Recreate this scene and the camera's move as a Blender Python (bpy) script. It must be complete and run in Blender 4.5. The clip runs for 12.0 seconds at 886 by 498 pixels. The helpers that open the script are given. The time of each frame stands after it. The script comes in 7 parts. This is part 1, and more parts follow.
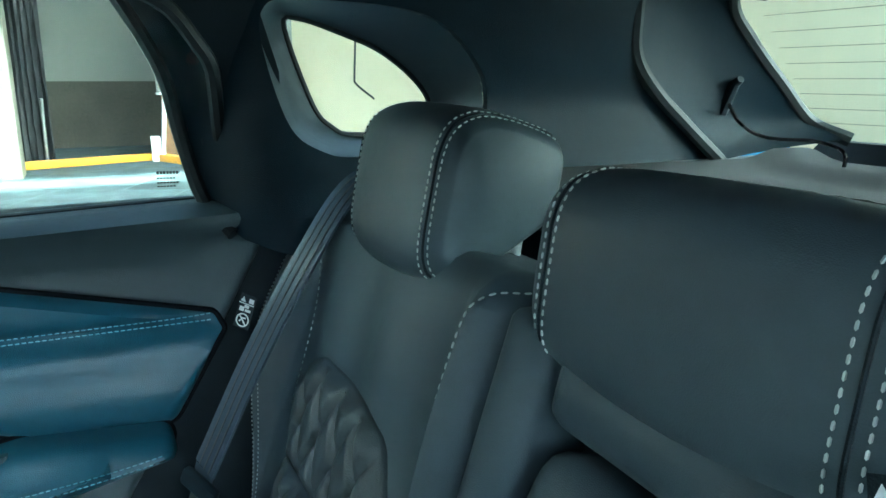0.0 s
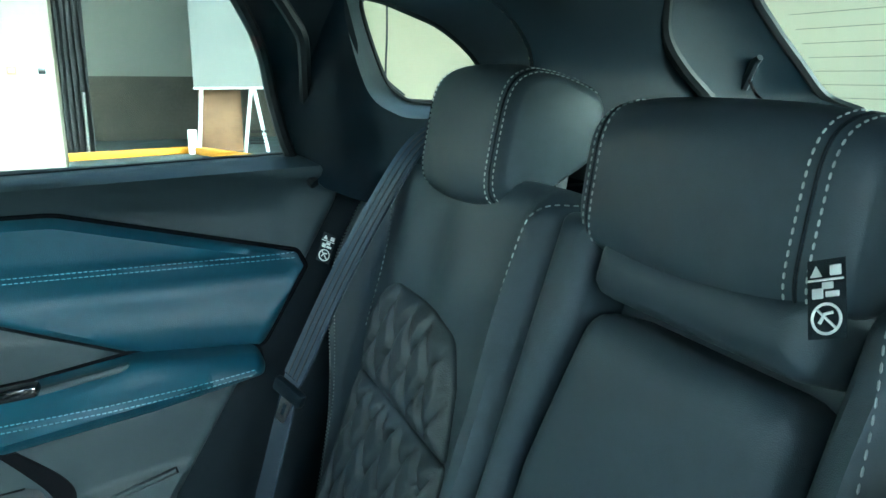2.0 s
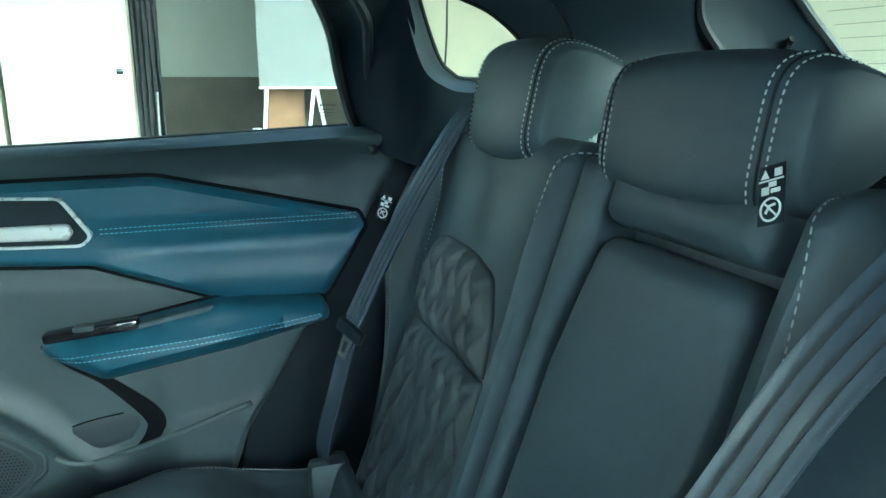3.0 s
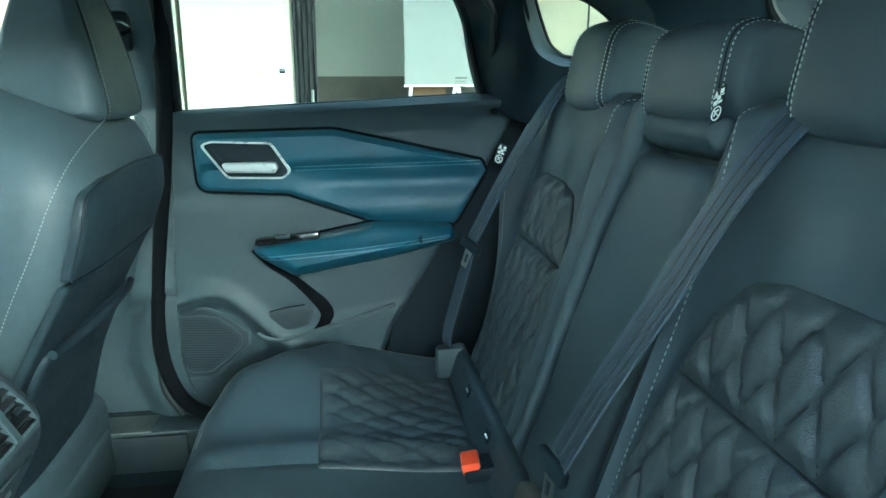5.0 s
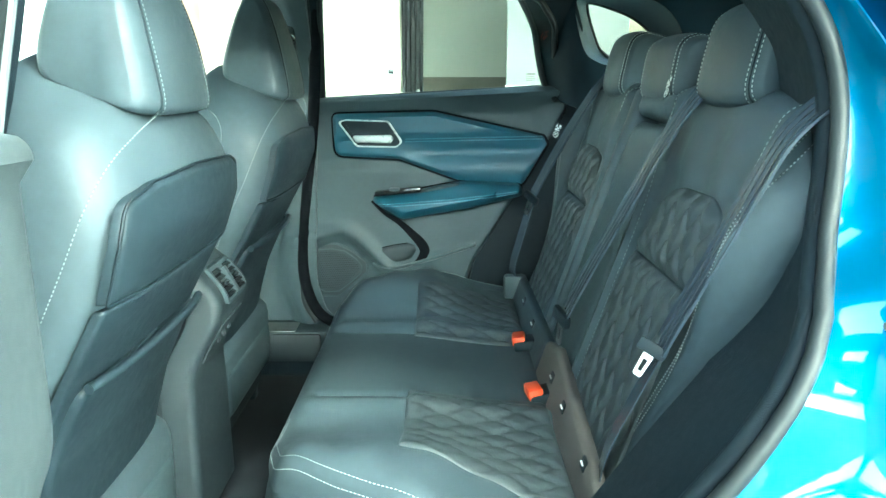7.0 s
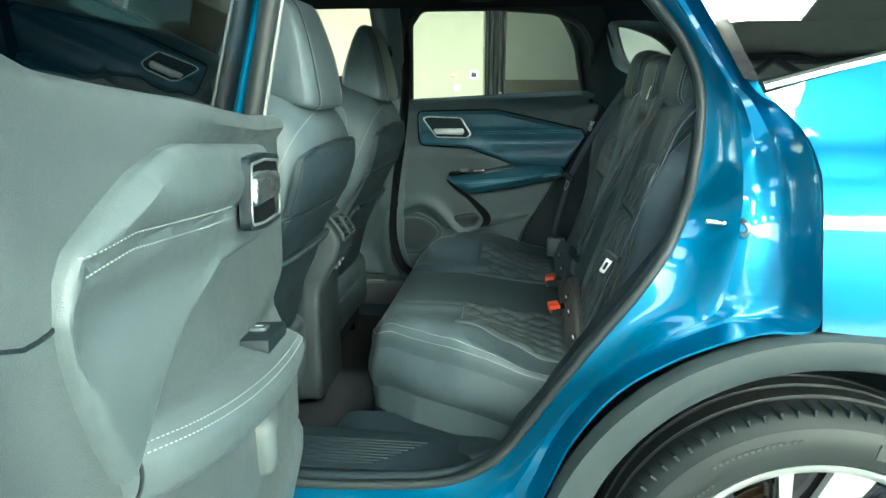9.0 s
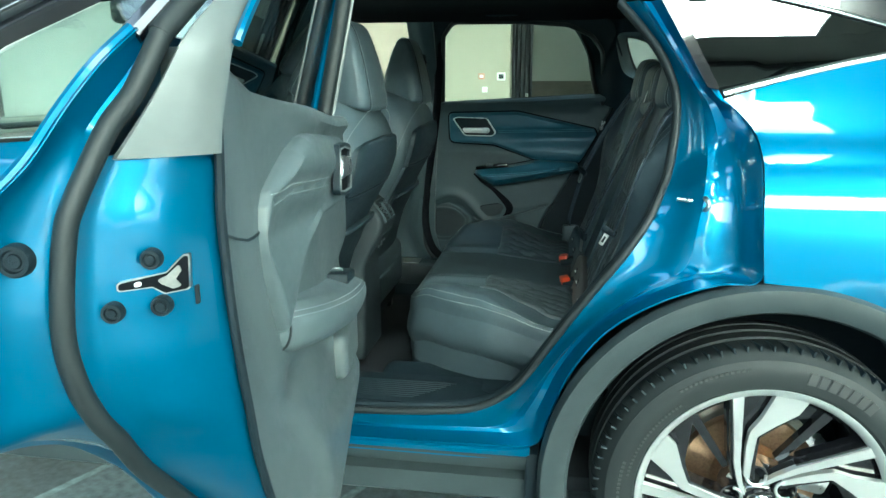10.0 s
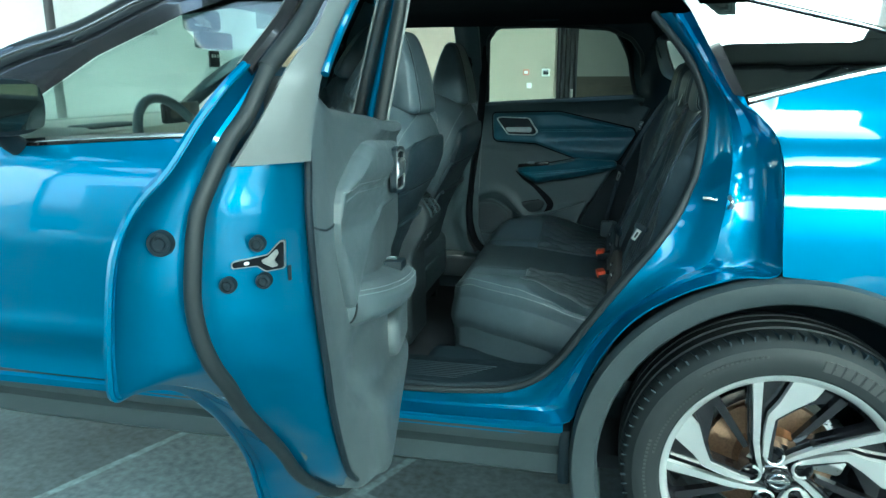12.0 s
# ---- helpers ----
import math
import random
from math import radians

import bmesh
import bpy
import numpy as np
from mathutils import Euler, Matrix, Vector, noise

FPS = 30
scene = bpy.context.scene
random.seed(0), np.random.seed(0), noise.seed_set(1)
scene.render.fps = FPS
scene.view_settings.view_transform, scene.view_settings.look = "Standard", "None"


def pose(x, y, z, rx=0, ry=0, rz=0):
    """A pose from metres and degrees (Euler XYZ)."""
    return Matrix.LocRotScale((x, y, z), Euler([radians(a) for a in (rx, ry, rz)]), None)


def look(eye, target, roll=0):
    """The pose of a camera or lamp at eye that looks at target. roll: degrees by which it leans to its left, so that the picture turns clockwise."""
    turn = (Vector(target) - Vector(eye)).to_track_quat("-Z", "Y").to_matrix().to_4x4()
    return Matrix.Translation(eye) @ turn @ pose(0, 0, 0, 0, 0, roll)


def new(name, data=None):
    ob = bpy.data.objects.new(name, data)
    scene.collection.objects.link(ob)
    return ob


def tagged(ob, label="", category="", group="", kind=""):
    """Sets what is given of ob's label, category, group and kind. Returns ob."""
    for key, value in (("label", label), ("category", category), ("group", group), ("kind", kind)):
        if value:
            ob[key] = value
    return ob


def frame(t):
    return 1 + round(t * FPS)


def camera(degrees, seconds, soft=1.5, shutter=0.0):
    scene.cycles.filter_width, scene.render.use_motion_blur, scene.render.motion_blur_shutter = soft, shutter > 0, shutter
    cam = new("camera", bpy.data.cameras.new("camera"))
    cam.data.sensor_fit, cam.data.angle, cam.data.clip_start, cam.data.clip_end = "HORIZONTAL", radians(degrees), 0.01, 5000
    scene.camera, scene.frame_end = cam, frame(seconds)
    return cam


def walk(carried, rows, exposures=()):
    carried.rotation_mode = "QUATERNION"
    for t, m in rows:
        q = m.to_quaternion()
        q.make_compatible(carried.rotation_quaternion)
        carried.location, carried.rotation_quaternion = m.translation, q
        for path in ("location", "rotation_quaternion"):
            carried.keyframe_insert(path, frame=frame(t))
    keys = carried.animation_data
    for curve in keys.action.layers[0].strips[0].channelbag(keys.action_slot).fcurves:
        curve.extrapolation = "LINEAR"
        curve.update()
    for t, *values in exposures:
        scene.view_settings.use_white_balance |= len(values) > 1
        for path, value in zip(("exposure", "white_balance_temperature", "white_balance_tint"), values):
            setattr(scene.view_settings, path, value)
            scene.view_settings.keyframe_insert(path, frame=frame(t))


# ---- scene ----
cam = camera(64.0, 12.0)
PATH = [
    (0, (-0.4237, 0.6675, 1.352), (0.4319, 2.4137, 0.886), 0.0),
    (0.5, (-0.4242, 0.6596, 1.349), (0.4305, 2.4068, 0.882), 0.0),
    (1, (-0.4451, 0.6319, 1.337), (0.3911, 2.3883, 0.87), 0.0),
    (1.5, (-0.4786, 0.596, 1.324), (0.3343, 2.362, 0.856), 0.1),
    (2, (-0.5252, 0.543, 1.316), (0.2643, 2.3196, 0.846), 0.3),
    (2.5, (-0.5472, 0.4833, 1.297), (0.1809, 2.286, 0.83), 0.2),
    (3, (-0.5597, 0.416, 1.28), (0.0815, 2.2526, 0.813), 0.1),
    (3.5, (-0.5774, 0.345, 1.267), (-0.0442, 2.2158, 0.801), 0.0),
    (5.5, (-0.6114, -0.0766, 1.226), (-0.4078, 1.8581, 0.761), -0.2),
    (6, (-0.5772, -0.2102, 1.221), (-0.4432, 1.7312, 0.757), -0.2),
    (6.5, (-0.5748, -0.3557, 1.219), (-0.5098, 1.5893, 0.757), -0.2),
    (7, (-0.5961, -0.4946, 1.217), (-0.5981, 1.4518, 0.756), 0.0),
    (9, (-0.5045, -1.108, 1.231), (-0.7339, 0.8255, 0.775), 0.0),
    (9.5, (-0.4857, -1.2917, 1.228), (-0.7534, 0.6373, 0.772), 0.1),
    (10, (-0.4645, -1.4564, 1.246), (-0.7687, 0.468, 0.792), -0.1),
    (10.5, (-0.4504, -1.5455, 1.261), (-0.7871, 0.371, 0.8), -0.0),
    (11, (-0.44, -1.5994, 1.276), (-0.8071, 0.3122, 0.814), -0.1),
    (11.5, (-0.4424, -1.6052, 1.274), (-0.836, 0.2991, 0.807), -0.2),
    (12, (-0.4406, -1.6083, 1.276), (-0.8617, 0.2897, 0.808), -0.2),
]
walk(cam, [(t, look(eye, target, roll)) for t, eye, target, roll in PATH], [(0.0, 5.45, 5100, -17), (2.0, 5.5, 5100, -20), (3.5, 5.65, 5050, -22), (5.5, 5.6, 5050, -25), (6.5, 6.0, 5250, -26), (7.0, 6.1, 5500, -25), (9.0, 5.0, 5950, -23), (10.0, 4.4, 5500, -25), (12.0, 3.95, 5000, -27)])

# ---- light ----
world = bpy.data.worlds.new("world")
scene.world = world
world.use_nodes = True
wn = world.node_tree.nodes
sky = wn.new("ShaderNodeTexSky")
sky.sky_type = "NISHITA"
sky.sun_disc = False
SUN_EL, SUN_AZ = 40.0, 147.0
sky.sun_elevation, sky.sun_rotation = radians(SUN_EL), radians(SUN_AZ)
sky.air_density, sky.dust_density = 0.5, 8.0
world.node_tree.links.new(sky.outputs[0], wn["Background"].inputs[0])
wn["Background"].inputs[1].default_value = 0.15
sun = new("sun", bpy.data.lights.new("sun", "SUN"))
sun.data.energy, sun.data.angle, sun.data.color = 1.8, radians(2.0), (1.0, 0.95, 0.86)
sun_dir = Vector((math.sin(radians(SUN_AZ)) * math.cos(radians(SUN_EL)), math.cos(radians(SUN_AZ)) * math.cos(radians(SUN_EL)), math.sin(radians(SUN_EL))))
sun.matrix_world = look(sun_dir * 30, (0, 0, 0))

# ---- building tools ----
from mathutils import geometry

YC = 0.925  # the car's middle plane


def mat(name, colour, rough=0.5, metal=0.0, vary=0.12, scale=6.0, grain=0.0, grain_scale=400.0, coat=0.0, spec=0.5, cells=False, rough_vary=0.08):
    """A procedural surface: colour varied at two scales, fine relief, gloss."""
    m = bpy.data.materials.new(name)
    m.use_nodes = True
    nt = m.node_tree
    bs = nt.nodes["Principled BSDF"]
    tc = nt.nodes.new("ShaderNodeTexCoord")
    n1 = nt.nodes.new("ShaderNodeTexNoise")
    n1.inputs["Scale"].default_value, n1.inputs["Detail"].default_value = scale, 6.0
    n2 = nt.nodes.new("ShaderNodeTexNoise")
    n2.inputs["Scale"].default_value, n2.inputs["Detail"].default_value = scale * 14, 3.0
    mixn = nt.nodes.new("ShaderNodeMath")
    mixn.operation = "ADD"
    for i, n in enumerate((n1, n2)):
        nt.links.new(tc.outputs["Object"], n.inputs["Vector"])
        nt.links.new(n.outputs["Fac"], mixn.inputs[i])
    rng = nt.nodes.new("ShaderNodeMapRange")
    rng.inputs["From Min"].default_value, rng.inputs["From Max"].default_value = 0.6, 1.4
    rng.inputs["To Min"].default_value, rng.inputs["To Max"].default_value = 1 - vary, 1 + vary
    nt.links.new(mixn.outputs[0], rng.inputs["Value"])
    mul = nt.nodes.new("ShaderNodeVectorMath")
    mul.operation = "SCALE"
    mul.inputs[0].default_value = colour[:3]
    nt.links.new(rng.outputs[0], mul.inputs["Scale"])
    nt.links.new(mul.outputs[0], bs.inputs["Base Color"])
    rr = nt.nodes.new("ShaderNodeMapRange")
    rr.inputs["From Min"].default_value, rr.inputs["From Max"].default_value = 0.6, 1.4
    rr.inputs["To Min"].default_value, rr.inputs["To Max"].default_value = max(0.02, rough - rough_vary), min(1.0, rough + rough_vary)
    nt.links.new(mixn.outputs[0], rr.inputs["Value"])
    nt.links.new(rr.outputs[0], bs.inputs["Roughness"])
    bs.inputs["Metallic"].default_value = metal
    bs.inputs["Specular IOR Level"].default_value = spec
    bs.inputs["Coat Weight"].default_value, bs.inputs["Coat Roughness"].default_value = coat, 0.03
    if grain:
        if cells:
            g = nt.nodes.new("ShaderNodeTexVoronoi")
            g.inputs["Scale"].default_value = grain_scale
            out = g.outputs["Distance"]
        else:
            g = nt.nodes.new("ShaderNodeTexNoise")
            g.inputs["Scale"].default_value, g.inputs["Detail"].default_value = grain_scale, 2.0
            out = g.outputs["Fac"]
        nt.links.new(tc.outputs["Object"], g.inputs["Vector"])
        bump = nt.nodes.new("ShaderNodeBump")
        bump.inputs["Strength"].default_value, bump.inputs["Distance"].default_value = grain, 0.001
        nt.links.new(out, bump.inputs["Height"])
        nt.links.new(bump.outputs[0], bs.inputs["Normal"])
    return m


def thing(name, label, category, group="", kind="", at=(0, 0, 0)):
    ob = new(name)
    ob.location = at
    ob.empty_display_size = 0.05
    return tagged(ob, label, category, group, kind)


def mesh_of(bm, name, sharp=38.0):
    me = bpy.data.meshes.new(name)
    bm.to_mesh(me)
    bm.free()
    me.shade_smooth()
    me.set_sharp_from_angle(angle=radians(sharp))
    return me


def part(name, bm, material, parent=None, label="", sharp=38.0, fix=True):
    """Links a bmesh as one mesh object under a thing or a part."""
    if fix:
        bmesh.ops.recalc_face_normals(bm, faces=bm.faces)
    me = mesh_of(bm, name, sharp)
    me.materials.append(material)
    ob = new(name, me)
    if parent:
        base = parent
        off = Vector((0, 0, 0))
        while base:
            off += base.location
            base = base.parent
        me.transform(Matrix.Translation(-off))
        ob.parent = parent
    return tagged(ob, label)


def fillet(pts, r, n=5):
    """Rounds the corners of a closed outline; r: one radius, or one for each corner."""
    out = []
    k = len(pts)
    for i in range(k):
        p, a, b = Vector(pts[i][:2]), Vector(pts[i - 1][:2]), Vector(pts[(i + 1) % k][:2])
        ri = r[i] if isinstance(r, (list, tuple)) else r
        u, v = a - p, b - p
        lu, lv = u.length, v.length
        if ri <= 0 or lu < 1e-6 or lv < 1e-6:
            out.append((p.x, p.y))
            continue
        u, v = u / lu, v / lv
        ang = math.acos(max(-1, min(1, u.dot(v))))
        if ang > 3.05:
            out.append((p.x, p.y))
            continue
        t = min(ri / math.tan(ang / 2), lu * 0.48, lv * 0.48)
        s, e = p + u * t, p + v * t
        for j in range(n + 1):
            f = j / n
            q = s * (1 - f) ** 2 + p * 2 * f * (1 - f) + e * f * f
            out.append((q.x, q.y))
    return out


def dense(pts, step, closed=True):
    """Points at about even steps along a path of any dimension."""
    P = [np.array(p, float) for p in pts]
    if closed:
        P.append(P[0])
    out = []
    for a, b in zip(P, P[1:]):
        n = max(1, int(round(np.linalg.norm(b - a) / step)))
        out += [tuple(a + (b - a) * j / n) for j in range(n)]
    if not closed:
        out.append(tuple(P[-1]))
    return out


def smooth(pts, per=6, closed=False):
    """A Catmull-Rom curve through points of any dimension."""
    P = [np.array(p, float) for p in pts]
    n = len(P)
    out = []
    for i in range(n if closed else n - 1):
        a, b = P[i], P[(i + 1) % n]
        pa = P[i - 1] if (i or closed) else 2 * a - b
        pb = P[(i + 2) % n] if (i + 2 < n or closed) else 2 * b - a
        for j in range(per):
            t = j / per
            out.append(tuple(0.5 * (2 * a + (b - pa) * t + (2 * pa - 5 * a + 4 * b - pb) * t * t + (3 * a - pa - 3 * b + pb) * t ** 3)))
    if not closed:
        out.append(tuple(P[-1]))
    return out


def interp(x, pts):
    return float(np.interp(x, [p[0] for p in pts], [p[1] for p in pts]))


def edge_dist(pts, poly):
    A = np.array(poly, float)
    B = np.roll(A, -1, 0)
    P = np.array(pts, float)[:, None, :]
    d = B - A
    L = (d * d).sum(1)
    L[L < 1e-12] = 1e-12
    t = np.clip(((P - A) * d).sum(2) / L, 0, 1)
    q = A + t[..., None] * d
    return np.sqrt(((P - q) ** 2).sum(2)).min(1)


def inside(pts, poly):
    P, A = np.array(pts, float), np.array(poly, float)
    B = np.roll(A, -1, 0)
    x, y = P[:, 0][:, None], P[:, 1][:, None]
    c = (A[:, 1] > y) != (B[:, 1] > y)
    with np.errstate(divide="ignore", invalid="ignore"):
        xi = (B[:, 0] - A[:, 0]) * (y - A[:, 1]) / (B[:, 1] - A[:, 1]) + A[:, 0]
    return (c & (x < xi)).sum(1) % 2 == 1


def plan_mesh(outline, step, holes=(), rings=()):
    """Triangulates a plane region with inner rings and an even inner net: points, triangles, outline loops."""
    loops = [dense(outline, step)] + [dense(h, step) for h in holes]
    pts = [p for l in loops for p in l]
    n_edge = len(pts)
    allseg = np.array(pts)
    extra = []
    for li, l in enumerate(loops):
        A = np.array(l)
        tan = np.roll(A, -1, 0) - np.roll(A, 1, 0)
        nrm = np.stack([-tan[:, 1], tan[:, 0]], 1)
        nrm /= np.maximum(np.linalg.norm(nrm, axis=1), 1e-9)[:, None]
        area = (A[:, 0] * np.roll(A, -1, 0)[:, 1] - np.roll(A, -1, 0)[:, 0] * A[:, 1]).sum()
        if (area < 0) != (li > 0):
            nrm = -nrm
        for r in rings:
            q = A + nrm * r
            extra += [tuple(p) for p, ok in zip(q, edge_dist(q, loops[0]) > 0.9 * r) if ok]
    x0, y0 = allseg.min(0)
    x1, y1 = allseg.max(0)
    hexes = []
    row = 0
    y = y0
    while y < y1:
        xs = np.arange(x0 + (row % 2) * step / 2, x1, step)
        hexes += [(x, y) for x in xs]
        y += step * 0.87
        row += 1
    rmax = max(rings) if rings else 0.0
    if hexes:
        near = edge_dist(hexes, loops[0]) > max(0.55 * step, rmax + 0.4 * step)
        for h in loops[1:]:
            near &= edge_dist(hexes, h) > 0.55 * step
        extra += [p for p, ok in zip(hexes, near) if ok]
    cand = extra
    if cand:
        ok = inside(cand, loops[0])
        for h in loops[1:]:
            ok &= ~inside(cand, h)
        cand = [p for p, o in zip(cand, ok) if o]
    pts = pts + cand
    edges = []
    base = 0
    for l in loops:
        k = len(l)
        edges += [(base + i, base + (i + 1) % k) for i in range(k)]
        base += k
    v, e, f, *_ = geometry.delaunay_2d_cdt([Vector(p) for p in pts], edges, [], 0, 1e-6)
    V = np.array([tuple(p) for p in v])
    C = np.array([V[list(t)].mean(0) for t in f])
    ok = inside(C, loops[0])
    for h in loops[1:]:
        ok &= ~inside(C, h)
    return V, [tuple(t) for t, o in zip(f, ok) if o], loops


def shell(V, T, top, bottom):
    """Closes a plane mesh into a body between two maps of its points."""
    bm = bmesh.new()
    a = [bm.verts.new(p) for p in top]
    b = [bm.verts.new(p) for p in bottom]
    count = {}
    for t in T:
        for i, j in ((0, 1), (1, 2), (2, 0)):
            k = (t[i], t[j])
            count[k] = count.get(k, 0) + 1
    for t in T:
        bm.faces.new([a[i] for i in t])
        bm.faces.new([b[i] for i in reversed(t)])
    for (i, j) in count:
        if (j, i) not in count:
            bm.faces.new([a[j], a[i], b[i], b[j]])
    for v in [v for v in bm.verts if not v.link_faces]:
        bm.verts.remove(v)
    return bm


def pad(outline, place, thick, r, step, detail=None, holes=(), back=0.0):
    """A cushion over a plane outline: place(a, b, h) gives space, h rises to thick inside the rolled edge r. Returns the bmesh and its top."""
    V, T, loops = plan_mesh(outline, step, holes, [r * k for k in (0.08, 0.28, 0.6, 1.0)] if r > 0 else ())
    D = edge_dist(V, loops[0])
    for h in loops[1:]:
        D = np.minimum(D, edge_dist(V, h))

    def height(a, b, d):
        k = min(1.0, d / r) if r > 0 else 1.0
        h = thick - r * 0.85 + r * 0.85 * math.sqrt(max(0.0, 1 - (1 - k) ** 2)) if r > 0 else thick
        return h + (detail(a, b) * min(1.0, d / max(r, 1e-3)) if detail else 0.0)

    top = [place(a, b, height(a, b, d)) for (a, b), d in zip(V, D)]
    bottom = [place(a, b, back) for a, b in V]

    def on(a, b, lift=0.0):
        return Vector(place(a, b, height(a, b, float(edge_dist([(a, b)], loops[0])[0])) + lift))

    return shell(V, T, top, bottom), on


def plate(outline, place, thick, step, holes=()):
    """A bent sheet of even thickness."""
    V, T, loops = plan_mesh(outline, step, holes)
    return shell(V, T, [place(a, b, thick) for a, b in V], [place(a, b, 0.0) for a, b in V])


def tube(pts, r, seg=8, closed=False, bm=None, flat=1.0, up=None):
    """A rod along points; flat squeezes it along the side given by up."""
    bm = bm or bmesh.new()
    P = [Vector(p) for p in pts]
    n = len(P)
    rings = []
    prev = None
    for i, p in enumerate(P):
        t = (P[(i + 1) % n] - P[i - 1]) if closed else (P[min(i + 1, n - 1)] - P[max(i - 1, 0)])
        t = t.normalized() if t.length > 1e-9 else Vector((0, 0, 1))
        if up:
            s = t.cross(Vector(up)).normalized()
        elif prev is None:
            s = t.orthogonal().normalized()
        else:
            s = (prev - t * prev.dot(t)).normalized()
        prev = s
        w = t.cross(s)
        rr = r[i] if isinstance(r, (list, tuple)) else r
        rings.append([bm.verts.new(p + (s * math.cos(2 * math.pi * k / seg) + w * math.sin(2 * math.pi * k / seg) * flat) * rr) for k in range(seg)])
    m = n if closed else n - 1
    for i in range(m):
        a, b = rings[i], rings[(i + 1) % n]
        for k in range(seg):
            bm.faces.new([a[k], a[(k + 1) % seg], b[(k + 1) % seg], b[k]])
    if not closed:
        bm.faces.new(rings[0][::-1])
        bm.faces.new(rings[-1])
    return bm


def ribbon(pts, sides, width, thick, ribs=0):
    """A webbing strap along points; sides: the direction across it at each point."""
    bm = bmesh.new()
    P = [Vector(p) for p in pts]
    cross = [(-0.5, 0), (-0.5, 1)] + [(-0.5 + (k + 0.5) / (2 * ribs + 1), 1.0 if k % 2 == 0 else 0.55) for k in range(2 * ribs + 1)] + [(0.5, 1), (0.5, 0)] if ribs else [(-0.5, 0), (-0.5, 1), (0.5, 1), (0.5, 0)]
    rows = []
    for i, p in enumerate(P):
        t = (P[min(i + 1, len(P) - 1)] - P[max(i - 1, 0)]).normalized()
        s = Vector(sides[i] if isinstance(sides, list) else sides)
        s = (s - t * s.dot(t)).normalized()
        nn = s.cross(t)
        rows.append([bm.verts.new(p + s * (u * width) + nn * ((h - 0.5) * thick)) for u, h in cross])
    k = len(cross)
    for a, b in zip(rows, rows[1:]):
        for j in range(k):
            bm.faces.new([a[j], a[(j + 1) % k], b[(j + 1) % k], b[j]])
    bm.faces.new(rows[0][::-1])
    bm.faces.new(rows[-1])
    return bm


def strap(name, pts, sides, width, thick, parent):
    """Webbing with three dark ribbons laid along it as its grooves' shade."""
    web = part(name, ribbon(pts, sides, width, thick, 4), BELT, parent)
    P = [Vector(q) for q in pts]
    for f in (-0.26, 0.0, 0.26):
        row = []
        for i, q in enumerate(P):
            t = (P[min(i + 1, len(P) - 1)] - P[max(i - 1, 0)]).normalized()
            sd = Vector(sides)
            sd = (sd - t * sd.dot(t)).normalized()
            row.append(tuple(q + sd * (f * width) + sd.cross(t) * (thick * 0.5)))
        part("groove_shade", ribbon(row, sides, width * 0.06, 0.0008), BELT_LINE, web)
    return web


def stitches(path, length, gap, r, normal=None):
    """Single thread stitches along a path in space."""
    bm = bmesh.new()
    P = [Vector(p) for p in dense(path, 0.001, closed=False)]
    acc = [0.0]
    for a, b in zip(P, P[1:]):
        acc.append(acc[-1] + (b - a).length)
    total = acc[-1]
    arr = np.array([tuple(p) for p in P])

    def at(s):
        return Vector([float(np.interp(s, acc, arr[:, k])) for k in range(3)])

    s = 0.0
    while s + length < total:
        a, m_, b = at(s), at(s + length / 2), at(s + length)
        t = (b - a).normalized()
        o = t.orthogonal().normalized()
        w = t.cross(o)
        ends = [bm.verts.new(a), bm.verts.new(b)]
        ra, rb = ([bm.verts.new(c + (o * math.cos(q * math.pi / 2) + w * math.sin(q * math.pi / 2)) * r * 0.75) for q in range(4)] for c in (a + (m_ - a) * 0.4, b + (m_ - b) * 0.4))
        for q in range(4):
            bm.faces.new([ends[0], ra[q], ra[(q + 1) % 4]])
            bm.faces.new([ra[q], rb[q], rb[(q + 1) % 4], ra[(q + 1) % 4]])
            bm.faces.new([ends[1], rb[(q + 1) % 4], rb[q]])
        s += length + gap
    return bm


def boxy(x0, x1, y0, y1, z0, z1, r=0.0, m=None, bm=None, seg=2):
    """A block with rounded edges."""
    own = bmesh.new()
    bmesh.ops.create_cube(own, size=1.0)
    own.transform(Matrix.Translation(((x0 + x1) / 2, (y0 + y1) / 2, (z0 + z1) / 2)) @ Matrix.Diagonal((x1 - x0, y1 - y0, z1 - z0, 1)))
    if r > 0:
        bmesh.ops.bevel(own, geom=own.edges[:], offset=r, segments=seg, affect="EDGES", profile=0.5)
    if m is not None:
        own.transform(m)
    if bm is None:
        return own
    tmp = bpy.data.meshes.new("tmp")
    own.to_mesh(tmp)
    own.free()
    bm.from_mesh(tmp)
    bpy.data.meshes.remove(tmp)
    return bm


def lathe(profile, seg=64, m=None):
    """Turns (radius, along) points about the local y axis."""
    bm = bmesh.new()
    rows = [[bm.verts.new((r * math.cos(2 * math.pi * k / seg), y, r * math.sin(2 * math.pi * k / seg))) for k in range(seg)] for r, y in profile]
    for a, b in zip(rows, rows[1:]):
        for k in range(seg):
            bm.faces.new([a[k], a[(k + 1) % seg], b[(k + 1) % seg], b[k]])
    if m is not None:
        bm.transform(m)
    return bm


def loft(rings, closed=True, cap=True, bm=None):
    """A skin over rings of equal count."""
    bm = bm or bmesh.new()
    R = [[bm.verts.new(p) for p in ring] for ring in rings]
    k = len(R[0])
    for a, b in zip(R, R[1:]):
        for j in range(k if closed else k - 1):
            bm.faces.new([a[j], a[(j + 1) % k], b[(j + 1) % k], b[j]])
    if cap and closed:
        bm.faces.new(R[0][::-1])
        bm.faces.new(R[-1])
    return bm


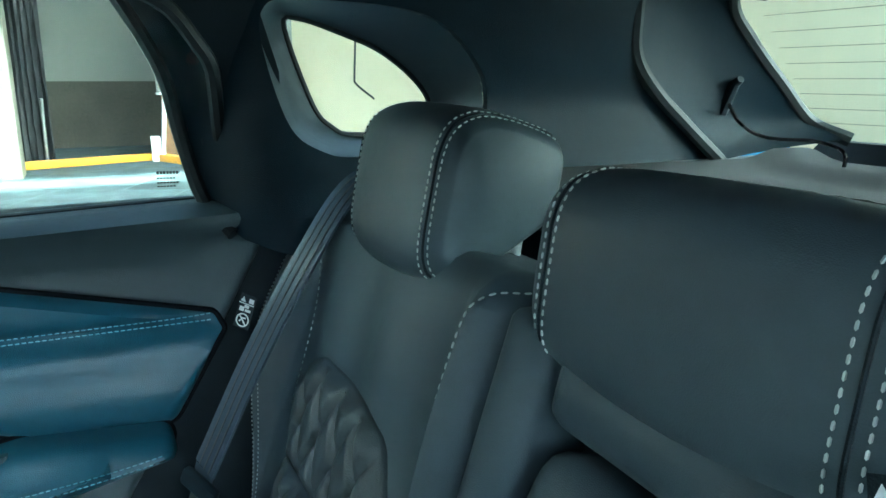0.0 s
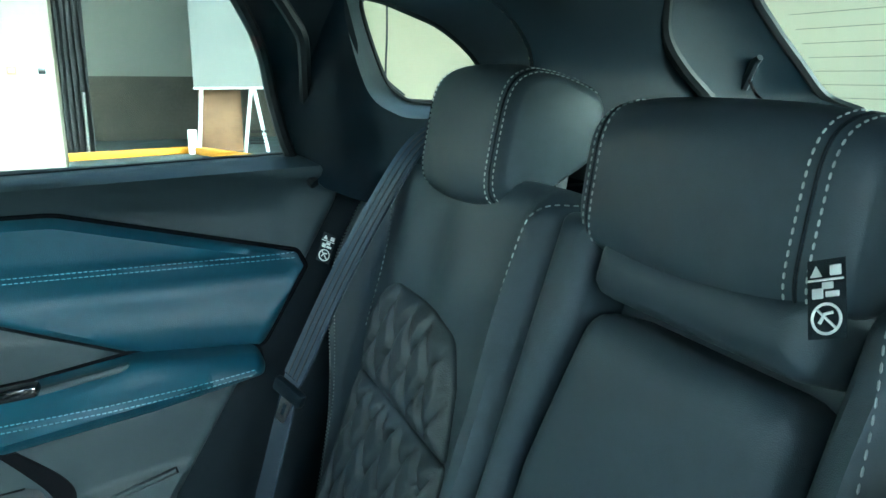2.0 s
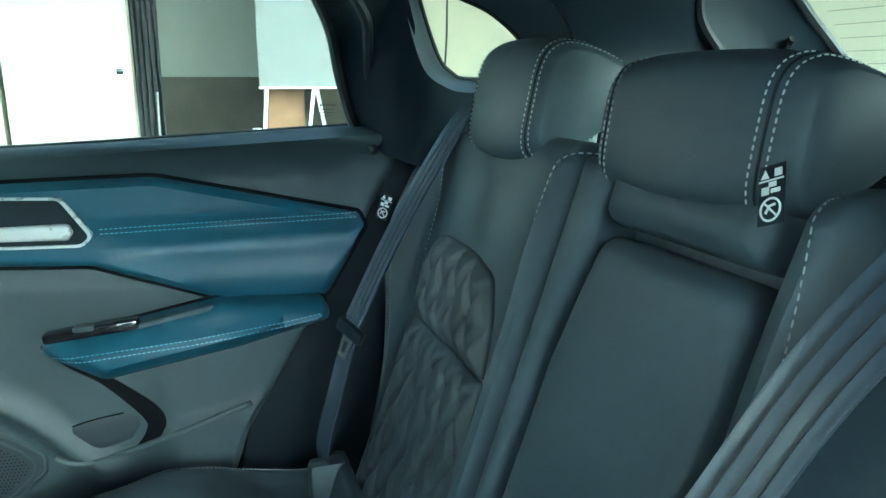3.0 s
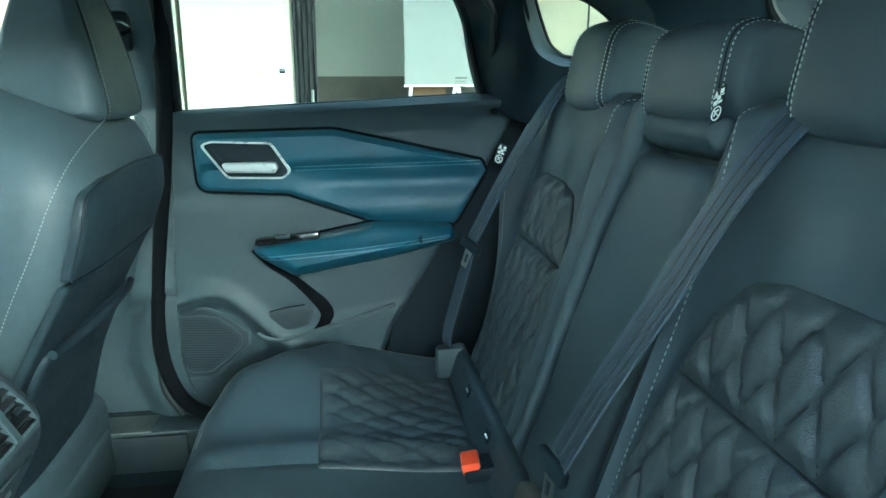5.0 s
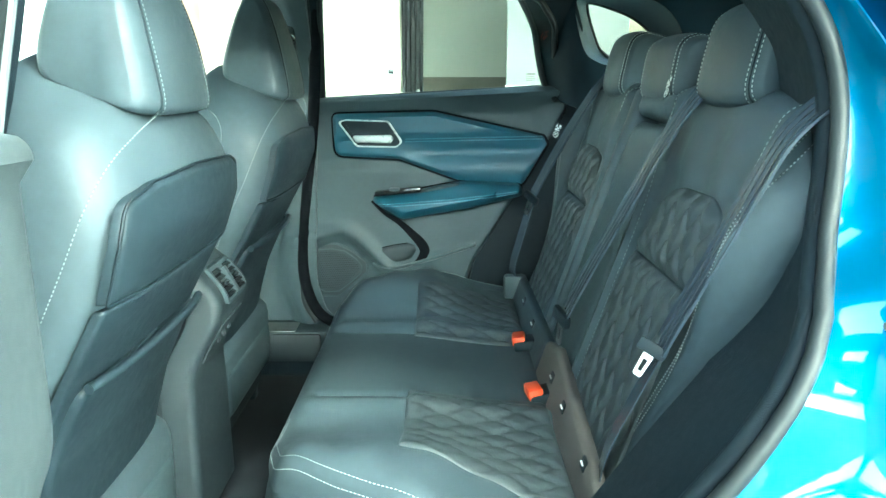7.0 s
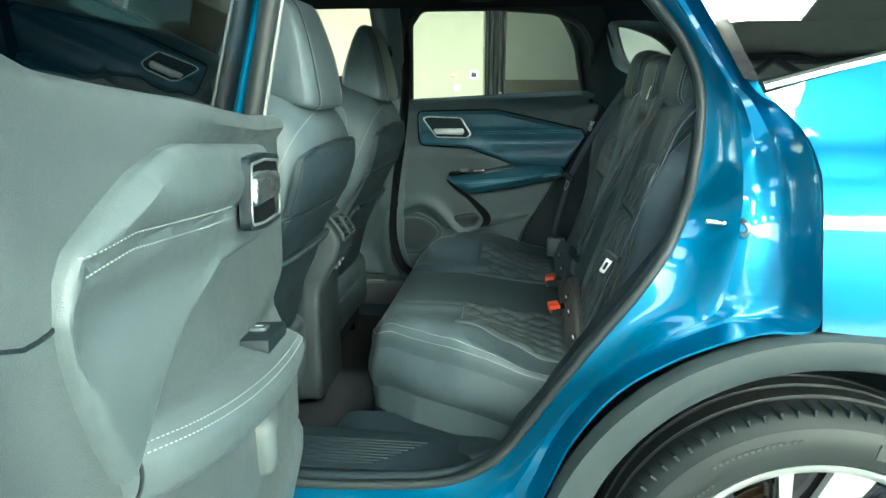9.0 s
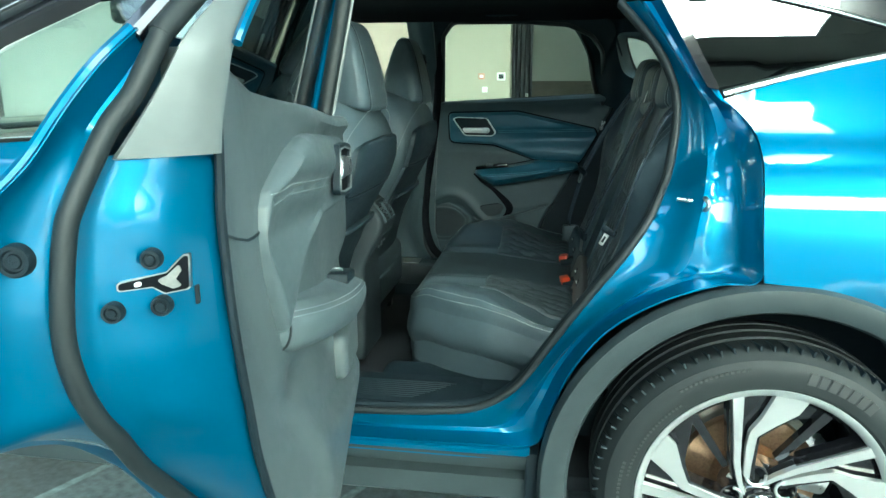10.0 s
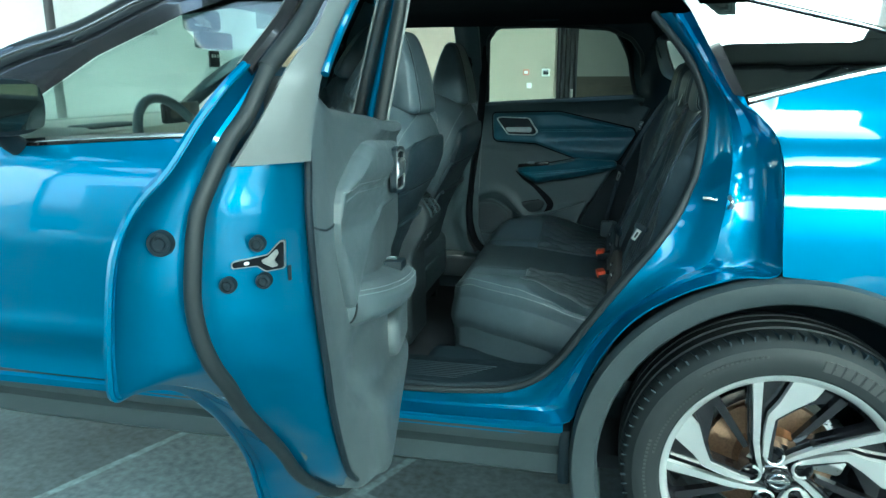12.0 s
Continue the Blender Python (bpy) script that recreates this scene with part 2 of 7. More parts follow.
def thicken(bm, t):
    """Gives an open skin a thickness inwards."""
    bmesh.ops.recalc_face_normals(bm, faces=bm.faces)
    bmesh.ops.solidify(bm, geom=bm.faces[:], thickness=t)
    return bm

# ---- materials ----
LEATHER = mat("charcoal_leather", (0.042, 0.058, 0.068), 0.50, spec=0.36, grain=0.14, grain_scale=1200, cells=True, vary=0.15, scale=5)
LEATHER_QUILT = mat("quilted_charcoal_leather", (0.036, 0.045, 0.049), 0.46, spec=0.4, grain=0.3, grain_scale=700, cells=True, vary=0.15)
BLUE_THREAD = mat("pale_blue_thread", (0.22, 0.38, 0.46), 0.7, vary=0.1)
BLUE_LEATHER = mat("petrol_blue_leather", (0.016, 0.065, 0.098), 0.42, grain=0.25, grain_scale=900, cells=True, vary=0.12)
THREAD = mat("pale_thread", (0.44, 0.48, 0.46), 0.7, vary=0.1)
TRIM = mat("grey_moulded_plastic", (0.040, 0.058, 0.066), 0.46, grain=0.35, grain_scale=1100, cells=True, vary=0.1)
TRIM_DARK = mat("black_moulded_plastic", (0.008, 0.014, 0.019), 0.5, spec=0.2, grain=0.35, grain_scale=900, cells=True, vary=0.15)
CLADDING = mat("grey_cladding_plastic", (0.026, 0.035, 0.038), 0.5, spec=0.35, grain=0.3, grain_scale=800, vary=0.12)
HEADLINER = mat("black_headliner_cloth", (0.008, 0.008, 0.010), 0.95, spec=0.1, grain=0.4, grain_scale=1500, vary=0.1)
CARPET = mat("black_carpet", (0.006, 0.009, 0.013), 0.95, grain=0.8, grain_scale=900, vary=0.3, scale=20)
RUBBER = mat("black_rubber", (0.014, 0.018, 0.020), 0.5, spec=0.3, vary=0.2, scale=10)
TYRE = mat("tyre_rubber", (0.011, 0.014, 0.015), 0.6, spec=0.35, vary=0.25, scale=14, grain=0.2, grain_scale=500)
BRIGHT_TRIM = mat("bright_silver_trim", (0.62, 0.64, 0.63), 0.28, metal=0.35, vary=0.03, rough_vary=0.04)
FRONT_THREAD = mat("grey_seat_thread", (0.22, 0.25, 0.25), 0.7, vary=0.1)
# Shaded copy of LEATHER: the seat backs' shade is put into its colour.
SHADED_LEATHER = mat("shaded_charcoal_seat_leather", (0.015, 0.024, 0.031), 0.48, spec=0.3, grain=0.14, grain_scale=1200, cells=True, vary=0.15, scale=5)
ZIP_THREAD = mat("dull_zip_thread", (0.30, 0.33, 0.33), 0.7, vary=0.1)
POD_GREY = mat("dark_grey_door_plastic", (0.019, 0.028, 0.034), 0.55, grain=0.35, grain_scale=1000, cells=True, vary=0.12)
# Lighter than the pillar: the window's light is put into this colour.
LIT_REVEAL = mat("lit_grained_reveal_plastic", (0.050, 0.066, 0.076), 0.40, grain=0.35, grain_scale=900, cells=True, vary=0.12)
GAP_DARK = mat("dark_joint", (0.004, 0.005, 0.007), 0.9, spec=0.1)
CHROME = mat("chrome", (0.82, 0.83, 0.84), 0.12, metal=1.0, vary=0.03, rough_vary=0.04)
SATIN = mat("satin_silver", (0.62, 0.64, 0.65), 0.3, metal=1.0, vary=0.04)
STEEL = mat("worn_steel", (0.45, 0.44, 0.42), 0.35, metal=1.0, vary=0.2, scale=20)
RUST = mat("browned_brake_disc", (0.34, 0.22, 0.14), 0.35, metal=0.9, vary=0.4, scale=12)
ALLOY = mat("machined_alloy", (0.66, 0.67, 0.66), 0.30, metal=0.8, vary=0.01, rough_vary=0.02, scale=4)
GLOSS_BLACK = mat("gloss_black", (0.010, 0.010, 0.012), 0.12, vary=0.1, coat=0.6)
# Shade of the webbing's grooves, put into a darker line colour.
BELT_LINE = mat("belt_groove_shade", (0.014, 0.018, 0.024), 0.5, vary=0.05)
BELT = mat("belt_webbing", (0.056, 0.072, 0.092), 0.25, grain=0.10, grain_scale=1600, vary=0.02, rough_vary=0.002, spec=0.7)
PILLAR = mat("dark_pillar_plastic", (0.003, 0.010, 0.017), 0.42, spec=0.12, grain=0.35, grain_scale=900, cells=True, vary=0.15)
SATIN_GREY = mat("satin_grey_frame", (0.115, 0.128, 0.128), 0.36, vary=0.05, grain=0.1, grain_scale=1500)
RED = mat("red_buckle_button", (0.80, 0.07, 0.015), 0.4, vary=0.06)
WHITE_PRINT = mat("white_print", (0.75, 0.76, 0.74), 0.6, vary=0.05)
PAINT = mat("metallic_blue_paint", (0.005, 0.112, 0.235), 0.36, metal=0.65, vary=0.015, scale=1.5, coat=1.0, rough_vary=0.01)
PAINT.node_tree.nodes["Principled BSDF"].inputs["Coat IOR"].default_value = 1.5
BLACK_PAINT = mat("black_gloss_paint", (0.008, 0.009, 0.012), 0.2, coat=1.0, vary=0.05)


def glass_mat(name, tint, sheen=0.02):
    """Thin car glass: clear, tinted, with a mirror sheen that grows at grazing angles."""
    m = bpy.data.materials.new(name)
    m.use_nodes = True
    nt = m.node_tree
    nt.nodes.remove(nt.nodes["Principled BSDF"])
    tr, gl, mx, fr = (nt.nodes.new("ShaderNode" + k) for k in ("BsdfTransparent", "BsdfGlossy", "MixShader", "LayerWeight"))
    power, gain = nt.nodes.new("ShaderNodeMath"), nt.nodes.new("ShaderNodeMath")
    power.operation, gain.operation = "POWER", "MULTIPLY_ADD"
    power.inputs[1].default_value = 4.0
    gain.inputs[1].default_value, gain.inputs[2].default_value = 0.7, sheen
    tr.inputs["Color"].default_value = (*tint, 1)
    gl.inputs["Roughness"].default_value = 0.01
    fr.inputs["Blend"].default_value = 0.5
    nt.links.new(fr.outputs["Facing"], power.inputs[0])
    nt.links.new(power.outputs[0], gain.inputs[0])
    nt.links.new(gain.outputs[0], mx.inputs[0])
    nt.links.new(tr.outputs[0], mx.inputs[1])
    nt.links.new(gl.outputs[0], mx.inputs[2])
    nt.links.new(mx.outputs[0], nt.nodes["Material Output"].inputs["Surface"])
    return m


GLASS = glass_mat("clear_car_glass", (0.90, 0.96, 0.94))
GLASS_FRONT = glass_mat("clear_front_glass", (0.82, 0.88, 0.86), 0.05)
GLASS_DARK = glass_mat("privacy_car_glass", (0.22, 0.28, 0.28), 0.09)
GLASS_SIDE = glass_mat("reflecting_side_glass", (0.14, 0.17, 0.16), 0.20)

# ---- ground and surroundings ----
def paving():
    """Worn grey paving with pale joints and large tonal patches."""
    m = mat("grey_paving", (0.064, 0.084, 0.092), 0.8, vary=0.75, scale=2.6, grain=0.8, grain_scale=60)
    nt = m.node_tree
    bs = nt.nodes["Principled BSDF"]
    src = bs.inputs["Base Color"].links[0].from_socket
    tc = nt.nodes.new("ShaderNodeTexCoord")
    br = nt.nodes.new("ShaderNodeTexBrick")
    br.inputs["Scale"].default_value = 1.0
    br.inputs["Brick Width"].default_value, br.inputs["Row Height"].default_value = 1.6, 1.6
    br.inputs["Mortar Size"].default_value, br.inputs["Mortar Smooth"].default_value = 0.02, 0.5
    br.inputs["Color1"].default_value, br.inputs["Color2"].default_value, br.inputs["Mortar"].default_value = (0.60, 0.60, 0.60, 1), (1.35, 1.35, 1.35, 1), (1.9, 1.9, 1.85, 1)
    mp = nt.nodes.new("ShaderNodeMapping")
    mp.inputs["Rotation"].default_value = (0, 0, radians(24))
    mp.inputs["Location"].default_value = (0.35, 0.2, 0)
    mul = nt.nodes.new("ShaderNodeVectorMath")
    mul.operation = "MULTIPLY"
    nt.links.new(tc.outputs["Object"], mp.inputs["Vector"])
    nt.links.new(mp.outputs[0], br.inputs["Vector"])
    nt.links.new(src, mul.inputs[0])
    nt.links.new(br.outputs["Color"], mul.inputs[1])
    nt.links.new(mul.outputs[0], bs.inputs["Base Color"])
    return m


WHITE_WALL = mat("cream_white_wall", (0.28, 0.255, 0.20), 0.7, vary=0.06, scale=0.8)
GREY_WALL = mat("pale_grey_wall", (0.32, 0.32, 0.28), 0.7, vary=0.07, scale=0.7)
CONCRETE = mat("grey_concrete", (0.095, 0.085, 0.068), 0.85, vary=0.35, scale=1.6, grain=0.5, grain_scale=60)
PANEL_WHITE = mat("white_screen_fabric", (0.21, 0.215, 0.205), 0.6, vary=0.05, scale=1)
CURTAIN = mat("dark_grey_curtain", (0.045, 0.045, 0.05), 0.8, vary=0.3, scale=8)
YELLOW = mat("yellow_kerb_paint", (0.75, 0.33, 0.02), 0.6, vary=0.15, scale=5)
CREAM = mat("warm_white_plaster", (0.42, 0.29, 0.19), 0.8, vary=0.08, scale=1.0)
# Sunlight put into the colour, for walls that no direct sun reaches.
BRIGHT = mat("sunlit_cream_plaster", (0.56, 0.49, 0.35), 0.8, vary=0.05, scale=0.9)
ROOF_GREY = mat("grey_roof_sheet", (0.26, 0.26, 0.24), 0.6, vary=0.2, scale=1.0)
PALE = mat("pale_facade", (0.46, 0.46, 0.45), 0.7, vary=0.06, scale=0.5)
DARK_STEEL = mat("dark_painted_steel", (0.03, 0.03, 0.035), 0.5, vary=0.2)
PLY = mat("brown_board", (0.22, 0.12, 0.06), 0.7, vary=0.3, scale=4)

ground = part("ground", boxy(-90, 90, -90, 90, -0.4, 0.0), paving())
tagged(ground, "grey paved forecourt ground with pale joints", "ground", kind="structure")


def wall(name, bm, material, label):
    return tagged(part(name, bm, material), label, "wall", kind="structure")


wall("wall_booth", boxy(-3.0, -1.34, 12.0, 12.6, 0, 4.2, 0.01), WHITE_WALL, "plain cream white booth wall")
wall("wall_booth_side", boxy(-4.7, -3.07, 12.02, 12.6, 0, 4.2, 0.01), WHITE_WALL, "plain cream white wall beside the booth")
wall("wall_front", boxy(-7.2, -4.8, 13.0, 13.4, 0, 6), CREAM, "peach cream plaster wall across the yard")
wall("wall_front_pale", boxy(-16, -7.3, 13.0, 13.4, 0, 7), PALE, "pale wall across the yard beyond the windscreen")
wall("wall_corner", boxy(3.3, 9.0, 15.0, 15.4, 0, 7), BRIGHT, "cream wall beside the forecourt, sunlight put into its colour")
wall("wall_rear", boxy(-1.2, 16, 17.0, 17.5, 1.31, 7.0), GREY_WALL, "pale upper wall above a concrete dado")
wall("wall_dado", boxy(-1.2, 16, 16.92, 17.5, 0, 1.31), CONCRETE, "grey concrete dado under the pale wall")
wall("wall_back", boxy(-16, -1.2, 19.0, 19.4, 0, 6), GREY_WALL, "pale wall closing the yard")
wall("wall_nose", boxy(-16.4, -16, -14, 19, 0, 8), PALE, "pale building wall beyond the bonnet")
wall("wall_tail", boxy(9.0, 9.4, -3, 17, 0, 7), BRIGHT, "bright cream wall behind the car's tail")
# Unseen; its bright cream feeds the paint's reflections and fills the near side.
wall("wall_street", boxy(-16, 20, -16.4, -16, 0, 5.2), BRIGHT, "unseen cream building wall across the forecourt, bright for reflections")

# wall devices
th = thing("thermostat", "white wall thermostat with a dark square screen", "thermostat", at=(-1.498, 11.99, 1.375))
part("case", boxy(-1.575, -1.421, 11.965, 12.0, 1.305, 1.445, 0.008), mat("white_plastic", (0.7, 0.7, 0.66), 0.4), th)
part("screen", boxy(-1.545, -1.451, 11.960, 11.966, 1.335, 1.418, 0.002), GLOSS_BLACK, th)
al = thing("fire_call_point", "small red and white wall call point", "alarm", at=(-1.861, 11.99, 1.38))
part("case", boxy(-1.918, -1.804, 11.965, 12.0, 1.325, 1.435, 0.008), mat("faded_red_plastic", (0.40, 0.16, 0.11), 0.4), al)
part("glass", boxy(-1.895, -1.827, 11.960, 11.966, 1.355, 1.405, 0.002), WHITE_PRINT, al)
so = thing("wall_switch", "small white wall switch below the call point", "switch", at=(-1.80, 11.99, 1.14))
part("case", boxy(-1.85, -1.75, 11.975, 12.0, 1.09, 1.19, 0.006), mat("white_plastic_old", (0.66, 0.66, 0.62), 0.45), so)
part("rocker", boxy(-1.83, -1.77, 11.97, 11.976, 1.11, 1.17, 0.003), WHITE_PRINT, so)

# curtain in folds between the booth and the wall
cur = thing("curtain", "dark grey pleated curtain hanging by the booth", "curtain", at=(-1.3, 14.0, 0))
rings = []
for z in np.linspace(0.03, 4.2, 40):
    rings.append([(-1.95 + 0.95 * k / 60 + 0.015 * math.sin(k * 0.9 + z), 14.0 + 0.07 * math.sin(k * 1.05 + 0.6 * math.sin(z * 1.3)) + 0.03 * math.sin(z * 9 + k * 0.5) * (1 if k > 38 else 0.2), z) for k in range(61)])
part("cloth", thicken(loft(rings, closed=False), 0.01), CURTAIN, cur)
part("rail", tube([(-2.0, 14.0, 4.22), (-0.95, 14.0, 4.22)], 0.02, 8), DARK_STEEL, cur)
post = thing("barrier_post", "slim grey barrier post on a round foot", "post", at=(-1.10, 13.9, 0))
part("pole", tube([(-1.12, 13.9, 0.03), (-1.10, 13.9, 1.05)], 0.03, 10), STEEL, post)
part("foot", lathe([(0.0, 0.0), (0.16, 0.0), (0.15, 0.03), (0.0, 0.04)], 24, Matrix.Translation((-1.12, 13.9, 0)) @ Matrix.Rotation(radians(90), 4, "X")), DARK_STEEL, post)

# white screen on legs, with a board below
scr = thing("display_screen", "white free-standing screen panel on slim white legs", "screen", at=(1.5, 13.5, 0))
part("panel", boxy(0.60, 2.9, 13.46, 13.52, 1.12, 3.9, 0.012), PANEL_WHITE, scr)
part("bottom_rail", boxy(0.59, 2.91, 13.44, 13.54, 1.10, 1.14, 0.01), WHITE_PRINT, scr)
for x0, x1 in ((0.72, 0.62), (1.55, 1.40), (1.60, 1.80), (2.8, 2.9)):
    part("leg", tube([(x0, 13.5, 1.11), (x1, 13.55, 0.0)], 0.035, 8), WHITE_PRINT, scr)
bd = thing("leaning_board", "brown board standing under the white screen", "board", at=(1.0, 13.9, 0))
part("sheet", boxy(0.70, 1.42, 13.86, 13.92, 0.0, 1.08, 0.008), PLY, bd)
box = thing("white_bollard", "short white bollard beside the yellow kerb", "bollard", at=(0.52, 13.6, 0))
part("shaft", boxy(0.45, 0.60, 13.52, 13.66, 0.0, 0.42, 0.015), WHITE_PRINT, box)


def kerb(p, q):
    """A yellow painted kerb between two ground points."""
    v = Vector((q[0] - p[0], q[1] - p[1], 0))
    ang = math.atan2(v.y, v.x)
    ob = part("kerb", boxy(0, v.length, -0.09, 0.09, 0, 0.12, 0.02, Matrix.Translation((p[0], p[1], 0)) @ Matrix.Rotation(ang, 4, "Z")), YELLOW)
    return tagged(ob, "yellow painted kerb on the forecourt", "kerb", kind="structure")


kerb((-1.55, 13.15), (0.51, 13.85))
kerb((0.51, 13.85), (2.6, 8.9))

# steel roof trusses over the forecourt, seen in the glass
def truss(y):
    tr = thing("roof_truss", "dark painted steel lattice truss over the forecourt", "truss", "roof trusses", at=(0, y, 0))
    bm = tube([(-13, y, 5.4), (13, y, 5.4)], 0.06, 6)
    part("bottom_chord", bm, DARK_STEEL, tr)
    part("top_chord", tube([(-13, y, 6.5), (13, y, 6.5)], 0.06, 6), DARK_STEEL, tr)
    for x in (-13, 13):
        part("column", tube([(x, y, 0), (x, y, 6.5)], 0.12, 10), DARK_STEEL, tr)
    for k in range(13):
        x0 = -13 + 2 * k
        part("brace", tube([(x0, y, 5.4), (x0 + 1, y, 6.5)], 0.04, 6), DARK_STEEL, tr)
        part("brace", tube([(x0 + 1, y, 6.5), (x0 + 2, y, 5.4)], 0.04, 6), DARK_STEEL, tr)


for y in (-11.0, -7.5, -4.0):
    truss(y)

# forecourt canopy: grey sheets with open bays between them, on the trusses
canopy = thing("canopy_roof", "grey forecourt canopy roof with open bays, far sheets added for shade", "roof", at=(0, -5, 6.6))
# The far sheets are unseen, added to shade the yard; bays steer the sun.
for y0, y1 in ((-13.4, -11.8), (-9.8, -7.5), (-5.6, -3.2), (-1.0, 4.3), (5.2, 19.8)):
    part("roof_sheet", boxy(-14, 14, y0, y1, 6.58, 6.66, 0.02), ROOF_GREY, canopy)
for y0, y1, spans in ((-11.8, -9.8, ((-14, -11.2), (-8.4, -5.2), (-2.6, 0.2), (2.2, 7.2), (8.6, 14))), (-7.5, -5.6, ((-14, -11.2), (-8.6, -5.0), (-2.9, 6.5), (8.5, 14))), (-3.2, -1.0, ((-14, -11.2), (-8.4, -5.2), (-2.6, 0.2), (2.1, 5.8), (8.6, 14)))):
    for x0, x1 in spans:
        part("roof_sheet", boxy(x0, x1, y0, y1, 6.585, 6.655, 0.02), ROOF_GREY, canopy)
for x in (-12.5, 12.5):
    for y in (-0.3, 3.2, 7.8, 12.6):
        part("roof_post", tube([(x, y, 0), (x, y, 6.6)], 0.1, 10), DARK_STEEL, canopy)
# Stands in for a door edge: a dark line built as a thin tube.
cable = thing("wall_dark_line", "thin dark line on the cream wall, made in place of a door edge", "cable", at=(4.5, 14.98, 1.6))
part("run", tube(smooth([(4.61, 14.985, 3.2), (4.60, 14.985, 2.2), (4.56, 14.985, 1.42), (4.60, 14.985, 1.25), (4.98, 14.985, 0.95)], 5), 0.022, 8), DARK_STEEL, cable)

# ---- rear bench ----
SV = Vector((0.309, 0, 0.951))
SN = Vector((-0.951, 0, 0.309))
S0 = Vector((-0.365, 0, 0.62))


def back_place(a, b, h, thick=0.12):
    """a: across (y), b: up the backrest, h: out of the backrest's board."""
    p = S0 + SV * b + SN * (h - thick) + Vector((0, a, 0))
    return (p.x, p.y, p.z)


def mir(pts):
    return [(2 * YC - a, b) for a, b in pts]


def same(pts):
    return pts


def step01(x, x0, x1):
    t = max(0.0, min(1.0, (x - x0) / (x1 - x0)))
    return t * t * (3 - 2 * t)


def far_of(a):
    return a if a > YC else 2 * YC - a


def back_form(a, b):
    """Relief of the side backrests: outer bolster, inner roll, hollow for the back, soft creases."""
    s = far_of(a)
    out = 0.034 * step01(s, 1.455, 1.54) * (1 - 0.6 * step01(b, 0.40, 0.60)) - 0.03 * step01(s, 1.545, 1.60)
    roll = 0.020 * (1 - step01(s, 1.085, 1.122))
    seam = -0.006 * math.exp(-((s - 1.118) / 0.006) ** 2) * (1 - step01(b, 0.56, 0.62))
    wave = 0.004 * math.sin(s * 46 + 3 * b) * step01(b, 0.40, 0.5) * (1 - step01(b, 0.52, 0.60))
    dip = -0.007 * step01(s, 1.112, 1.135) * (1 - step01(s, 1.40, 1.44)) * (1 - step01(b, 0.455, 0.50))
    return out + roll + seam + wave + dip


def quilt(a, b, pa=0.054, pb=0.112, deep=0.0100, wide=0.17):
    """Diamond quilting: puffed cells with doubled seams."""
    u, v = a / pa, b / pb
    d1 = abs((u + v) % 1.0 - 0.5) * 2
    d2 = abs((u - v) % 1.0 - 0.5) * 2
    g = max(math.exp(-((1 - d1) / wide) ** 2), math.exp(-((1 - d2) / wide) ** 2))
    return deep * (1 - g) * (0.75 + 0.25 * (1 - d1 * d2))


def quilt_lines(place, outline, pa, pb, inset=0.006):
    """Stitch rows on both sides of the quilting seams."""
    A = np.array(outline)
    (a0, b0), (a1, b1) = A.min(0), A.max(0)
    bm = bmesh.new()
    for sgn in (1, -1):
        for k in range(int(math.floor(a0 / pa - b1 / pb)) - 4, int(math.ceil(a1 / pa + b1 / pb)) + 5):
            pts = []
            for j in range(160):
                b = b0 + (b1 - b0) * j / 159
                a = (k - sgn * b / pb) * pa if sgn > 0 else (k + b / pb) * pa
                pts.append((a, b))
            ok = inside(pts, outline) & (edge_dist(pts, outline) > inset)
            run = []
            for p, o in zip(pts, ok):
                if o:
                    run.append(place(*p))
                if (not o or p is pts[-1]) and len(run) > 5:
                    piece = stitches(run, 0.0035, 0.0025, 0.0007)
                    tmp = bpy.data.meshes.new("tmp")
                    piece.to_mesh(tmp)
                    piece.free()
                    bm.from_mesh(tmp)
                    bpy.data.meshes.remove(tmp)
                    run = []
                elif not o:
                    run = []
    return bm


DARK_THREAD = mat("dark_thread", (0.03, 0.03, 0.03), 0.8)
# Leather in the light: its brightness is put into this taupe.
LIT_SKIRT = mat("lit_taupe_skirt", (0.10, 0.088, 0.078), 0.6, grain=0.3, grain_scale=900, vary=0.12)

bench_back = thing("rear_bench", "charcoal leather rear bench back with quilted inserts and pale stitching", "bench", at=(-0.3, YC, 0.62))
OUT_FAR = fillet([(1.066, -0.03), (1.435, -0.03), (1.462, 0.15), (1.512, 0.27), (1.558, 0.38), (1.585, 0.46), (1.586, 0.53), (1.54, 0.61), (1.30, 0.632), (1.10, 0.632), (1.066, 0.615)], [0.02, 0.05, 0.1, 0.2, 0.2, 0.1, 0.1, 0.08, 0.1, 0.03, 0.03])
INS_UP = fillet([(1.136, 0.3285), (1.412, 0.3285), (1.424, 0.40), (1.410, 0.445), (1.37, 0.463), (1.25, 0.460), (1.195, 0.447), (1.160, 0.402)], [0.006, 0.006, 0.05, 0.03, 0.05, 0.06, 0.04, 0.06])
INS_LOW = fillet([(1.114, 0.0), (1.43, 0.0), (1.412, 0.3275), (1.136, 0.3275), (1.116, 0.22)], [0.006, 0.006, 0.006, 0.006, 0.1])
